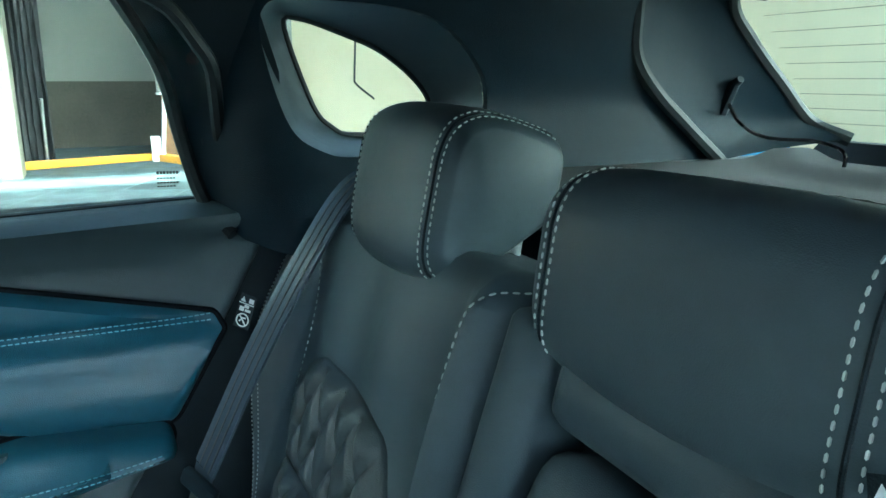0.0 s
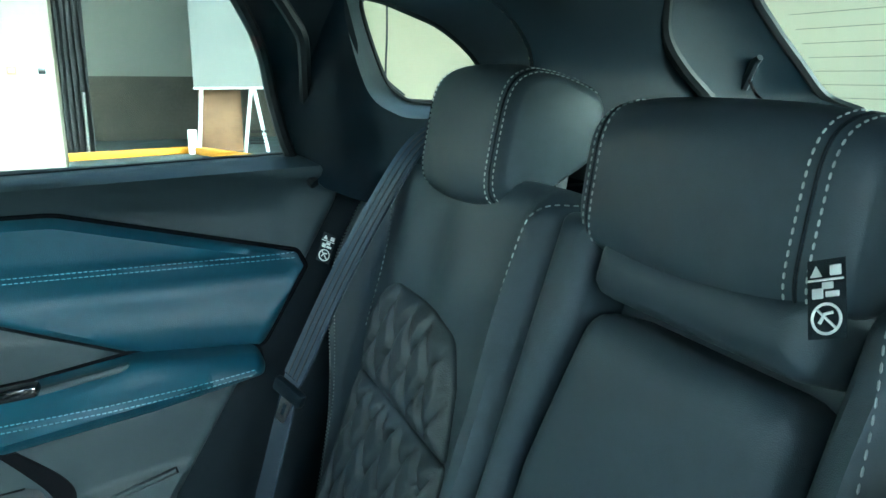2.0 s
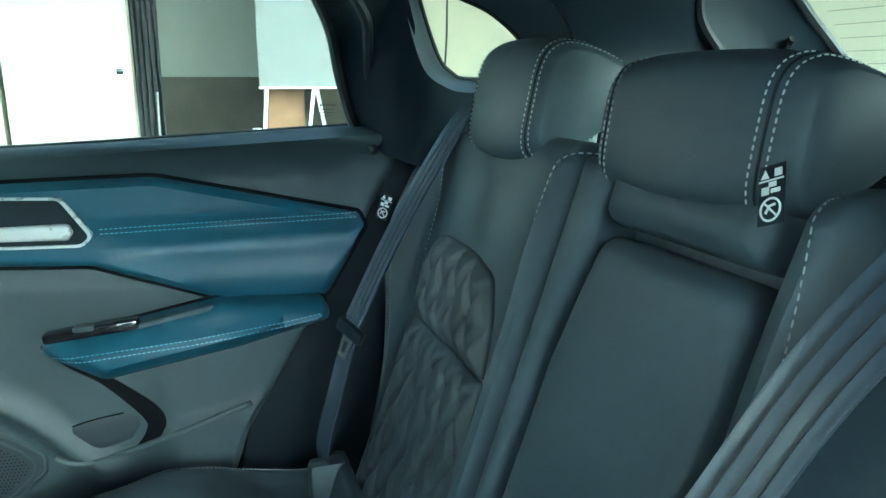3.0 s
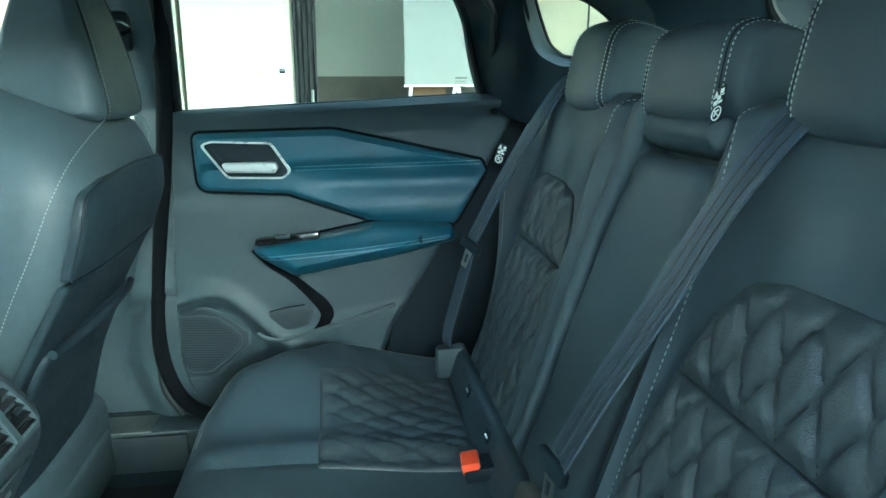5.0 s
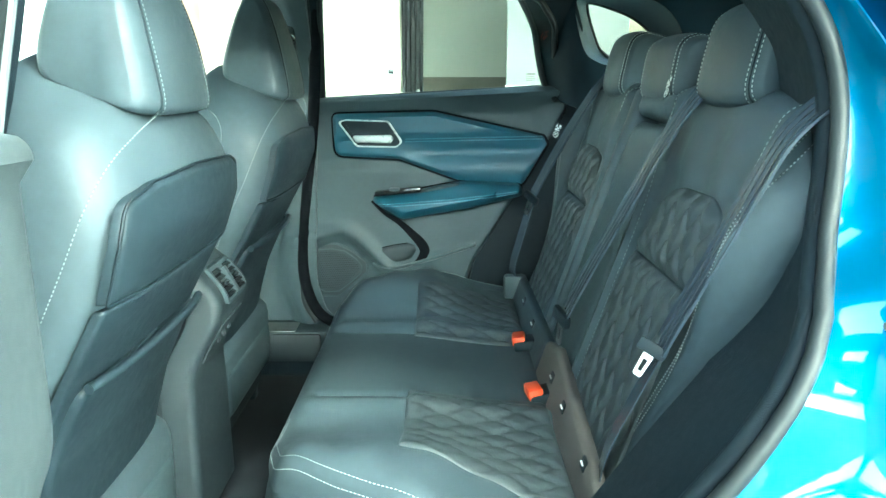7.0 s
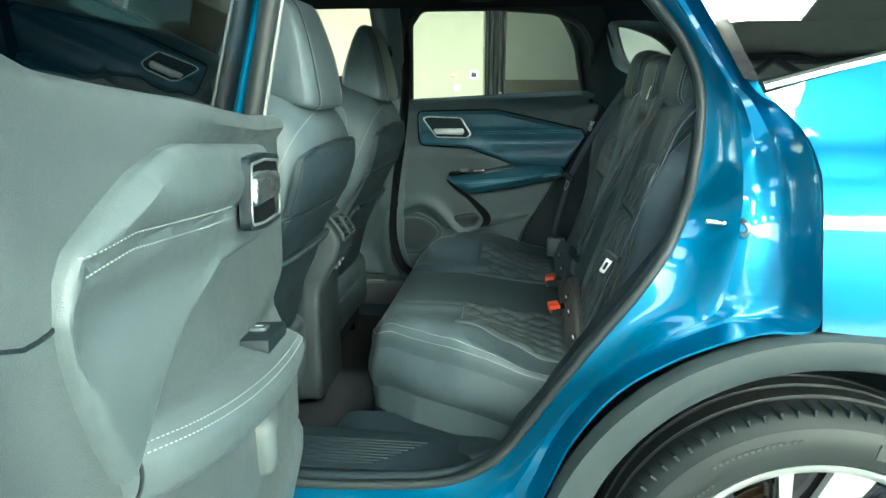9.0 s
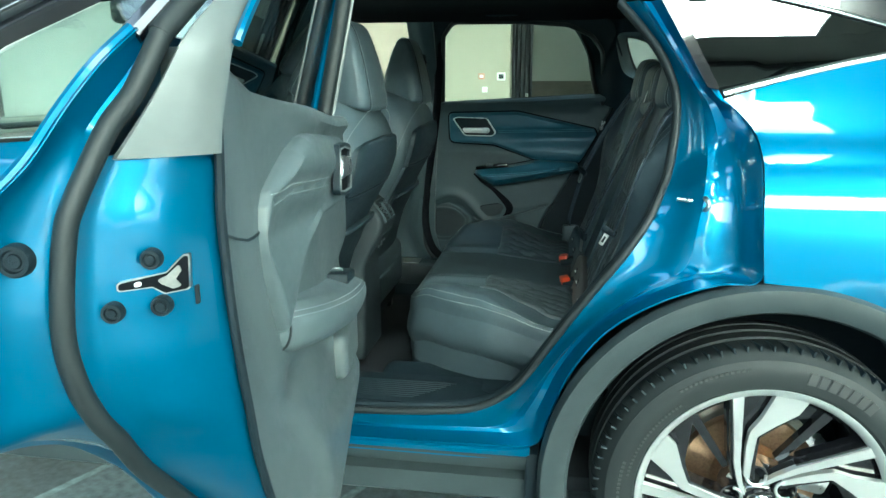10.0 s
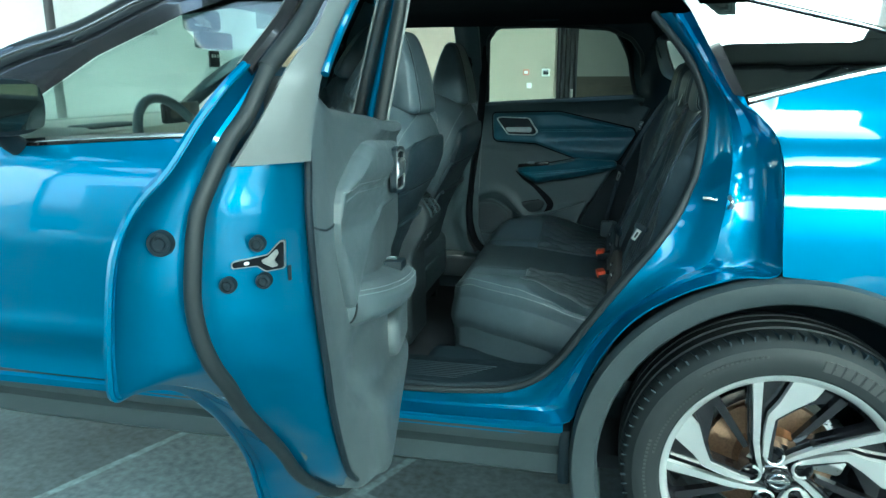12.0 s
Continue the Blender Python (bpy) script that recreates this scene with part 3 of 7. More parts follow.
for f in (same, mir):
    bm, on = pad(f(OUT_FAR), back_place, 0.12, 0.035, 0.018, back_form)
    board = part("side_backrest", bm, LEATHER, bench_back)
    for ins in (INS_UP, INS_LOW):
        bm, onq = pad(f(ins), lambda a, b, h: back_place(a, b, h + 0.112 + back_form(a, b)), 0.014, 0.006, 0.006, lambda a, b, o=f(ins): quilt(a, b) * step01(float(edge_dist([(a, b)], o)[0]), 0.0, 0.022))
        part("quilted_insert", bm, LEATHER_QUILT, board, "diamond-quilted leather insert", sharp=75)
        part("quilting_thread", quilt_lines(lambda a, b, o=onq: o(a, b, 0.0005), f(ins), 0.054, 0.112), DARK_THREAD, board)
    seams = (
        ([(1.076, 0.620), (1.092, 0.606), (1.103, 0.56), (1.110, 0.48), (1.112, 0.36), (1.112, 0.18), (1.113, 0.0)], 0.006, 0.0026, 0.0012),
        ([(1.515, 0.618), (1.474, 0.575), (1.452, 0.525), (1.440, 0.475), (1.432, 0.43), (1.430, 0.38)], 0.005, 0.003, 0.0008),
        ([(1.546, 0.59), (1.547, 0.53), (1.532, 0.46), (1.508, 0.385), (1.462, 0.25), (1.418, 0.12)], 0.0030, 0.0022, 0.0011),
        ([(1.556, 0.59), (1.557, 0.53), (1.542, 0.46), (1.518, 0.385), (1.472, 0.25), (1.428, 0.12)], 0.0030, 0.0022, 0.0011),
    )
    for k, (pts, ln, gp, rad) in enumerate(seams):
        dull = ln < 0.0035 or (k == 0 and f is mir)
        part("stitching", stitches([on(a, b, 0.0012) for a, b in dense(f(smooth(pts, 8)), 0.008, False)], ln, gp, 0.0009 if dull and k == 0 else rad), ZIP_THREAD if dull else THREAD, board, "pale contrast stitching")

MID = fillet([(0.790, -0.03), (1.060, -0.03), (1.062, 0.612), (0.788, 0.612)], [0.02, 0.02, 0.03, 0.03])
bm, on_mid = pad(MID, back_place, 0.072, 0.025, 0.02)
mid_board = part("middle_backrest", bm, LEATHER, bench_back)


def arm_crown(a, b):
    """A faint crown across the folded armrest, with two soft sit marks."""
    return 0.005 * (1 - ((a - 0.905) / 0.11) ** 2) + 0.0015 * math.sin(b * 31 + a * 12)


ARM = fillet([(0.800, -0.02), (1.022, -0.02), (1.020, 0.40), (0.994, 0.547), (0.792, 0.547)], [0.02, 0.02, 0.10, 0.030, 0.030])
bm, _ = pad(ARM, lambda a, b, h: back_place(a, b, h + 0.05), 0.071, 0.020, 0.014, arm_crown)
part("fold_down_armrest", bm, LEATHER, bench_back, "plain leather fold-down armrest")
bm, _ = pad(fillet([(0.793, 0.556), (0.997, 0.556), (1.000, 0.610), (0.793, 0.610)], 0.018), lambda a, b, h: back_place(a, b, h + 0.05), 0.082, 0.028, 0.010)
part("armrest_pull", bm, LEATHER, bench_back, "rounded leather pull bar over the armrest")
bm, _ = pad(fillet([(1.032, -0.02), (1.060, -0.02), (1.060, 0.615), (1.006, 0.615), (1.008, 0.52), (1.030, 0.40)], [0.01, 0.01, 0.012, 0.012, 0.1, 0.1]), lambda a, b, h: back_place(a, b, h + 0.05), 0.080, 0.020, 0.012)
part("side_strip", bm, LEATHER, bench_back, "narrow leather roll beside the armrest")
bm, _ = pad(fillet([(0.34, -0.03), (0.93, -0.03), (0.93, 0.055), (0.84, 0.075), (0.34, 0.03)], 0.015), lambda a, b, h: back_place(a, b, h + 0.13), 0.02, 0.012, 0.02)
part("lower_skirt", bm, LIT_SKIRT, bench_back, "lower leather skirt of the backrest, painted taupe as if lit")
bm, _ = pad(fillet([(0.93, -0.03), (1.50, -0.03), (1.50, 0.05), (0.93, 0.055)], 0.015), lambda a, b, h: back_place(a, b, h + 0.13), 0.02, 0.012, 0.02)
part("lower_skirt", bm, LEATHER, bench_back)
for a in (0.47, 0.66, 0.79, 1.10, 1.28):
    b = 0.018
    bm, _ = pad(fillet([(a - 0.012, b), (a + 0.012, b), (a + 0.012, b + 0.02), (a - 0.012, b + 0.02)], 0.004), lambda p, q, h: back_place(p, q, h + 0.149), 0.003, 0.001, 0.01)
    tag = part("anchor_tag", bm, TRIM_DARK, bench_back)
    part("anchor_mark", boxy(-0.006, 0.006, -0.0015, 0.0015, -0.0045, 0.0045, 0.0008, Matrix.Translation(back_place(a, b + 0.01, 0.1535)) @ Matrix.Rotation(radians(-18), 4, "Y") @ Matrix.Rotation(radians(90), 4, "Z") @ Matrix.Rotation(radians(30), 4, "Y")), WHITE_PRINT, tag)


def headrest(yc, w, x, z0, z1, label, lean=0.30, seam_u=0.84):
    """A wrapped headrest with stitched seams where the front meets the sides."""
    head = thing("headrest", label, "headrest", "rear headrests", at=(x, yc, z0))
    hw, hh, th = w / 2, (z1 - z0), 0.125
    K = 40

    def section(u, grow=0.0):
        """Closed profile in depth and height at u = -1..1 across."""
        sh = max(0.0, 1 - abs(u) ** 7) ** 0.5
        out = []
        for k in range(K):
            q = 2 * math.pi * k / K
            c, s = math.cos(q), math.sin(q)
            e = 0.46
            dx = math.copysign(abs(c) ** e, c) * (th / 2 + grow)
            dz = math.copysign(abs(s) ** e, s) * (hh / 2 + grow)
            zz = z0 + hh / 2 + dz * (0.86 + 0.14 * sh)
            back = step01(dx, -0.03, 0.06)
            if dz < 0:
                zz += 0.034 * back * min(1.0, -dz / (hh / 2)) + 0.008 * u * u
            else:
                zz -= (0.010 * abs(u) ** 3 + 0.018 * back) * min(1.0, dz / (hh / 2))
            xx = x + dx * (0.78 + 0.22 * sh) + (zz - z0) * lean - 0.010 * (1 - u * u) * (1 - back)
            out.append((xx, yc + u * (hw + grow * 0.5), zz))
        return out

    us = [math.sin((i / 20 - 0.5) * math.pi) * 0.997 for i in range(21)]
    body = part("cushion", loft([section(u) for u in us]), LEATHER, head, sharp=70)
    for u0 in (-seam_u, seam_u):
        for du in (-0.05, 0.05):
            prof = section(u0 + du, 0.0006)
            path = smooth([prof[k % K] for k in range(6, 33)], 3)
            part("stitching", stitches(path, 0.0045, 0.0020, 0.0010), THREAD, body, "pale contrast stitching")
        prof = section(u0, 0.0002)
        part("seam", tube(smooth([prof[k % K] for k in range(6, 33)], 3), 0.0013, 6), TRIM_DARK, body)
    for dy in (-0.055, 0.055):
        part("post", tube([(x + 0.045, yc + dy, z0 - 0.06), (x + 0.065, yc + dy, z0 + 0.07)], 0.006, 10), SATIN, head)
        part("post_guide", lathe([(0.0, 0), (0.014, 0), (0.015, 0.006), (0.009, 0.012), (0.0, 0.012)], 16, Matrix.Translation((x + 0.045, yc + dy, z0 + 0.005)) @ Matrix.Rotation(radians(90), 4, "X")), TRIM_DARK, head)
    return head


headrest(1.278, 0.212, -0.133, 1.176, 1.332, "charcoal leather outer headrest beside the closed door", 0.2)
headrest(0.915, 0.255, -0.128, 1.172, 1.304, "charcoal leather middle headrest with double pale stitching", 0.14, 0.79)
headrest(0.580, 0.235, -0.133, 1.176, 1.332, "charcoal leather outer headrest beside the open door", 0.2)

# cushion
bench_seat = thing("rear_bench_cushion", "charcoal leather rear bench cushion with quilted inserts and stitched edge", "bench", at=(-0.65, YC, 0.46))
SIDE = [(-0.885, 1.29), (-0.855, 1.385), (-0.75, 1.465), (-0.63, 1.525), (-0.50, 1.552), (-0.34, 1.56)]
SEAT_OUT = fillet(SIDE + [(a, 2 * YC - b) for a, b in SIDE[::-1]], [0.06, 0.07, 0.15, 0.15, 0.15, 0.02, 0.02, 0.15, 0.15, 0.15, 0.07, 0.06])


def bolster(a, b):
    """The cushion's sides rise in front and fall away to the back."""
    return 0.058 * step01(far_of(b), 1.20, 1.43) * step01(a, -0.93, -0.80) * (1 - step01(a, -0.66, -0.40))


def cush_form(a, b):
    s = far_of(b)
    d = -0.028 * step01(a, -0.72, -0.42)
    d -= 0.006 * math.exp(-((s - 1.10) / 0.010) ** 2)
    d += 0.010 * math.exp(-((s - 1.14) / 0.03) ** 2)
    d += 0.0025 * math.sin(a * 60 + s * 23) * step01(s, 1.3, 1.42)
    return d


bm, on_c = pad(SEAT_OUT, lambda a, b, h: (a, b, 0.46 + h + bolster(a, b) * h / 0.178), 0.178, 0.045, 0.016, cush_form)
seat_main = part("cushion", bm, LEATHER, bench_seat)


def flip(q):
    return [(a, 2 * YC - b) for a, b in q]


for f in (same, flip):
    ins = fillet(f([(-0.665, 1.075), (-0.665, 1.37), (-0.40, 1.44), (-0.40, 1.075)]), 0.008)
    bm, onq = pad(ins, lambda a, b, h: (a, b, on_c(a, b).z - 0.004 + h), 0.008, 0.007, 0.008, lambda a, b, o=ins: quilt(a, b, 0.092, 0.050, 0.0065, 0.2) * step01(float(edge_dist([(a, b)], o)[0]), 0.0, 0.02))
    part("quilted_insert", bm, LEATHER_QUILT, seat_main, "diamond-quilted leather insert", sharp=75)
    # side face under the stitched edge, tucked in towards the floor
    edge = dense(fillet([(-0.887, 1.10)] + SIDE, [0.0, 0.06, 0.07, 0.15, 0.15, 0.15, 0.0]), 0.02, False)
    rings, rows = [], {0.004: [], 0.015: []}
    for k in range(10):
        t = k / 9
        ring = []
        for i, (a, b) in enumerate(edge):
            p, q = edge[max(0, i - 1)], edge[min(len(edge) - 1, i + 1)]
            n = math.hypot(q[0] - p[0], q[1] - p[1])
            na, nb = -(q[1] - p[1]) / n, (q[0] - p[0]) / n
            w = step01(i / (len(edge) - 1), 0.0, 0.3)
            off = -0.003 + 0.016 * math.sin(math.pi * min(1.0, 1.5 * t)) * w - 0.115 * step01(t, 0.35, 1.1) * w
            rim = 0.602 + bolster(a, b) * 0.8 - 0.010
            ring.append((a + na * off, b + nb * off, rim - 0.225 * t))
            if k == 0 and i > 3:
                for d in rows:
                    rows[d].append((a - na * d, b - nb * d))
        rings.append([(a, f([(a, b)])[0][1], z) for a, b, z in ring])
    part("side_face", thicken(loft(rings, closed=False), 0.008), LEATHER, seat_main, "leather side below the stitched edge")
    for d in rows:
        part("stitching", stitches([on_c(a, b, 0.0008) for a, b in f(rows[d])], 0.005, 0.0018, 0.0008), THREAD, seat_main, "pale contrast stitching")
bm = boxy(-0.845, -0.36, 0.54, 1.31, 0.28, 0.60, 0.05)
part("seat_base", bm, LEATHER, bench_seat)
bm, _ = pad(fillet([(0.55, 0.33), (1.30, 0.33), (1.30, 0.62), (0.55, 0.62)], 0.03), lambda a, b, h: (-0.845 - h, a, b), 0.04, 0.03, 0.03)
part("front_face", bm, LEATHER, bench_seat)

# ---- buckles and belts ----
def buckle(x, y, z, yaw):
    bk = thing("belt_buckle", "black seat belt buckle with a red release button", "buckle", "rear belt buckles", at=(x, y, z))
    M = Matrix.Translation((x, y, z)) @ Matrix.Rotation(radians(yaw), 4, "Z") @ Matrix.Rotation(radians(-10), 4, "Y")
    part("case", boxy(-0.022, 0.05, -0.026, 0.026, -0.026, -0.002, 0.006, M), TRIM_DARK, bk)
    part("release_button", boxy(-0.024, 0.006, -0.023, 0.023, -0.014, 0.009, 0.005, M), RED, bk, "red release button")
    part("strap", boxy(0.03, 0.09, -0.02, 0.02, -0.022, -0.012, 0.003, M), BELT, bk)


buckle(-0.412, 0.79, 0.632, 8)
buckle(-0.414, 1.055, 0.640, -6)


def lay(points, lift):
    return [tuple(Vector(back_place(a, (z - 0.62) / 0.951, 0.12 + l))) for (a, z), l in zip(points, lift)]


belt_near = thing("seat_belt", "grey webbing seat belt hanging over the backrest by the open door", "seat belt", "rear seat belts", at=(-0.2, 0.36, 1.0))
P = smooth(lay([(0.262, 1.215), (0.285, 1.157), (0.308, 1.096), (0.336, 1.02), (0.376, 0.91), (0.392, 0.868)], [0.002, 0.028, 0.030, 0.028, 0.026, 0.024]), 5)
strap("webbing", P, (0.12, 1, 0.22), 0.050, 0.0034, belt_near)
P = smooth(lay([(0.392, 0.868), (0.410, 0.80), (0.432, 0.70), (0.43, 0.63)], [0.022, 0.022, 0.022, 0.014]), 5)
part("lower_webbing", ribbon(P, (0.2, 1, 0.1), 0.04, 0.0018, 3), BELT, belt_near)


def tongue(parent, at, turn, scale=1.0):
    """The latch plate: a black moulded grip with a slotted steel tongue."""
    M = Matrix.Translation(at) @ turn @ Matrix.Scale(scale, 4)
    grip = part("latch_grip", boxy(-0.033, 0.033, -0.007, 0.009, -0.014, 0.014, 0.006, M), TRIM_DARK, parent, "black moulded latch grip")
    outer = fillet([(-0.012, -0.012), (0.012, -0.012), (0.010, -0.066), (-0.010, -0.066)], 0.006)
    hole = fillet([(-0.005, -0.026), (0.005, -0.026), (0.0045, -0.054), (-0.0045, -0.054)], 0.002)
    bm = plate(outer, lambda a, b, h: (a, h, b), 0.003, 0.008, [hole])
    bm.transform(M)
    part("latch_plate", bm, STEEL, grip, "bright steel slotted latch plate")


TD = Vector((-0.50, -0.12, -0.85)).normalized()
TW = Vector((0.80, -0.40, -0.35))
TW = (TW - TD * TW.dot(TD)).normalized()
TN = TD.cross(TW)
tongue(belt_near, Vector(lay([(0.386, 0.862)], [0.036])[0]), Matrix(((TW.x, TN.x, -TD.x, 0), (TW.y, TN.y, -TD.y, 0), (TW.z, TN.z, -TD.z, 0), (0, 0, 0, 1))), 0.62)

belt_mid = thing("seat_belt", "grey webbing middle seat belt stretched across the backrest to its anchor", "seat belt", "rear seat belts", at=(-0.2, 0.75, 1.0))
P = smooth(lay([(0.640, 1.236), (0.664, 1.200), (0.700, 1.11), (0.728, 1.0), (0.762, 0.88), (0.788, 0.775)], [-0.02, 0.008, 0.024, 0.034, 0.045, 0.052]), 6)
strap("webbing", P, (0, 1, 0.2), 0.049, 0.0032, belt_mid)
tongue(belt_mid, Vector(lay([(0.792, 0.762)], [0.056])[0]), Matrix.Rotation(radians(-75), 4, "Z") @ Matrix.Rotation(radians(12), 4, "Y"), 0.9)

belt_far = thing("seat_belt", "grey webbing seat belt hanging down beside the closed door", "seat belt", "rear seat belts", at=(-0.25, 1.47, 1.0))
P = smooth([(-0.08, 1.395, 1.255), (-0.125, 1.425, 1.25), (-0.165, 1.445, 1.226), (-0.222, 1.445, 1.146), (-0.287, 1.445, 1.035), (-0.347, 1.445, 0.917)], 6)
strap("webbing", P, (-0.3, 0.95, 0), 0.046, 0.0032, belt_far)
P = smooth([(-0.347, 1.445, 0.917), (-0.378, 1.45, 0.80), (-0.40, 1.462, 0.70), (-0.39, 1.46, 0.64)], 5)
part("lower_webbing", ribbon(P, (0.3, -0.95, 0), 0.04, 0.0026, 3), BELT, belt_far)
tongue(belt_far, (-0.356, 1.43, 0.905), Matrix.Rotation(radians(-55), 4, "Z") @ Matrix.Rotation(radians(24), 4, "Y"), 0.8)
part("anchor_cover", boxy(-0.425, -0.365, 1.44, 1.475, 0.61, 0.68, 0.01), TRIM, belt_far)


def warning_tag(at, turn, scale=1.0):
    """A black cloth tag with a barred ring and pictogram shapes in white."""
    tg = thing("warning_tag", "small black cloth tag with white warning pictograms", "label", "warning tags", at=at)
    M = Matrix.Translation(at) @ turn @ Matrix.Scale(scale, 4)
    part("cloth", boxy(-0.017, 0.017, -0.0012, 0.0, -0.034, 0.034, 0.0005, M), TRIM_DARK, tg)
    ring = [(0.0125 * math.cos(q), -0.0018, -0.017 + 0.0125 * math.sin(q)) for q in [2 * math.pi * k / 28 for k in range(28)]]
    bm = tube(ring, 0.0013, 6, closed=True)
    tube([(-0.009, -0.0018, -0.008), (0.009, -0.0018, -0.026)], 0.0012, 6, bm=bm)
    tube([(-0.006, -0.0018, -0.021), (-0.001, -0.0018, -0.013), (0.006, -0.0018, -0.012)], 0.0015, 6, bm=bm)
    bm.transform(M)
    part("barred_ring", bm, WHITE_PRINT, tg, "white barred ring")
    bm = bmesh.new()
    for x0, z0, w, h in ((-0.012, 0.0, 0.01, 0.009), (0.000, 0.001, 0.012, 0.005), (-0.003, 0.008, 0.010, 0.006), (-0.016, 0.015, 0.032, 0.002), (0.004, 0.019, 0.010, 0.009)):
        boxy(x0, x0 + w, -0.003, -0.0014, z0, z0 + h, 0.0006, bm=bm, seg=1)
    v = [bm.verts.new(p) for p in ((-0.014, -0.002, 0.019), (-0.003, -0.002, 0.019), (-0.0085, -0.002, 0.029), (-0.014, -0.0014, 0.019), (-0.003, -0.0014, 0.019), (-0.0085, -0.0014, 0.029))]
    for q in ((0, 1, 2), (5, 4, 3), (0, 3, 4, 1), (1, 4, 5, 2), (2, 5, 3, 0)):
        bm.faces.new([v[i] for i in q])
    bm.transform(M)
    part("pictogram", bm, WHITE_PRINT, tg, "white pictogram shapes")


warning_tag(Vector(back_place(0.782, (1.198 - 0.62) / 0.951, 0.146)), Matrix.Rotation(radians(-90), 4, "Z") @ Matrix.Rotation(radians(-18), 4, "X") @ Matrix.Rotation(radians(-22), 4, "Y"), 0.62)
warning_tag((-0.282, 1.492, 1.083), Matrix.Rotation(radians(-40), 4, "Z") @ Matrix.Rotation(radians(-8), 4, "X") @ Matrix.Rotation(radians(16), 4, "Y"), 0.62)

# ---- closed rear door, inner side ----
far_door = thing("closed_rear_door", "closed rear car door with grey trim, petrol blue leather panel and armrest", "car door", at=(-0.65, 1.65, 0.5))


def fd(y0, lean=0.0):
    return lambda a, b, h: (a, y0 - 0.136 * (a + 0.85) - lean * (b - 1.17) - h, b)


# painted shade from the armrest's nose to the map pocket; roll over the speaker
SHADE_LINE = smooth([(-0.815, 0.862), (-0.777, 0.827), (-0.73, 0.799), (-0.69, 0.764), (-0.662, 0.735), (-0.652, 0.711), (-0.664, 0.686), (-0.690, 0.664)], 5)
SHADE_W = [0.006 + 0.020 * math.sin(math.pi * min(1.0, k / (len(SHADE_LINE) - 1.0)) ** 1.6) for k in range(len(SHADE_LINE))]
ROLL = smooth([(-1.03, 0.722), (-0.975, 0.750), (-0.925, 0.764), (-0.885, 0.760), (-0.850, 0.738), (-0.818, 0.706), (-0.785, 0.672), (-0.74, 0.635)], 16)


def trim_form(a, b):
    d = 0.02 * math.exp(-((b - 1.185) / 0.02) ** 2)
    roll_z = interp(a, ROLL)
    near_roll = min(math.hypot(a - p[0], b - p[1]) for p in ROLL)
    d += 0.017 * math.exp(-(near_roll / 0.021) ** 2)
    d -= 0.012 * (1 - step01(b, roll_z - 0.050, roll_z)) * (1 - step01(a, -0.82, -0.76))
    d += 0.010 * (1 - step01(b, 0.69 + 0.24 * (a + 0.65), 0.71 + 0.24 * (a + 0.65))) * step01(a, -0.66, -0.62)
    d -= 0.012 * step01(b, 0.95, 0.985) * (1 - step01(b, 1.12, 1.16)) * (1 - step01(a, -0.35, -0.30))
    return d


TRIM_OUT = fillet([(-1.02, 0.50), (-0.93, 0.45), (-0.58, 0.45), (-0.506, 0.677), (-0.30, 1.036), (-0.245, 1.139), (-0.232, 1.208), (-0.415, 1.198), (-0.674, 1.182), (-0.965, 1.167), (-1.0, 1.15), (-1.022, 0.75)], [0.06, 0.06, 0.06, 0.2, 0.1, 0.06, 0.015, 0.1, 0.2, 0.02, 0.02, 0.2])
bm, _ = pad(TRIM_OUT, fd(1.72), 0.075, 0.014, 0.009, trim_form)
part("trim", bm, TRIM, far_door, "grey grained door trim")
BLUE_OUT = fillet([(-0.93, 1.123), (-0.625, 1.132), (-0.306, 1.064), (-0.295, 1.040), (-0.365, 0.917), (-0.53, 0.921), (-0.728, 0.989), (-0.925, 0.996)], [0.02, 0.12, 0.010, 0.010, 0.03, 0.03, 0.06, 0.03])


def blue_form(a, b):
    line = 1.046 + (a + 0.717) * 0.032
    return 0.010 * step01(b, line - 0.004, line + 0.02) - 0.012 * math.exp(-((b - line + 0.035) / 0.022) ** 2) * step01(a, -0.75, -0.6) - 0.004 * math.exp(-((b - line) / 0.003) ** 2) + 0.008 * math.exp(-((b - 0.96) / 0.03) ** 2)


bm, on_blue = pad(BLUE_OUT, fd(1.659), 0.022, 0.014, 0.012, blue_form)
blue = part("leather_panel", bm, BLUE_LEATHER, far_door, "petrol blue stitched leather panel")
for dz in (-0.004, 0.004):
    part("stitching", stitches([on_blue(a, 1.046 + (a + 0.717) * 0.032 + dz, 0.001) for a in np.linspace(-0.71, -0.305, 40)], 0.006, 0.0012, 0.0011), BLUE_THREAD, blue, "pale blue contrast stitching")
AR = fillet([(-0.834, 0.880), (-0.68, 0.90), (-0.54, 0.930), (-0.372, 0.926), (-0.366, 0.895), (-0.52, 0.855), (-0.72, 0.815)], [0.02, 0.08, 0.06, 0.02, 0.02, 0.1, 0.03])


def arm_form(a, b):
    top = interp(a, [(-0.822, 0.865), (-0.58, 0.888), (-0.37, 0.918)])
    return 0.018 * (1 - step01(b, top - 0.012, top + 0.012))


bm, on_arm = pad(AR, fd(1.652), 0.075, 0.028, 0.010, arm_form)
arm = part("armrest", bm, BLUE_LEATHER, far_door, "petrol blue leather armrest")
for dz in (-0.003, 0.004):
    part("stitching", stitches([on_arm(a, interp(a, [(-0.80, 0.864), (-0.58, 0.886), (-0.38, 0.914)]) + dz - 0.006, 0.001) for a in np.linspace(-0.79, -0.385, 30)], 0.006, 0.0012, 0.0011), BLUE_THREAD, arm, "pale blue contrast stitching")
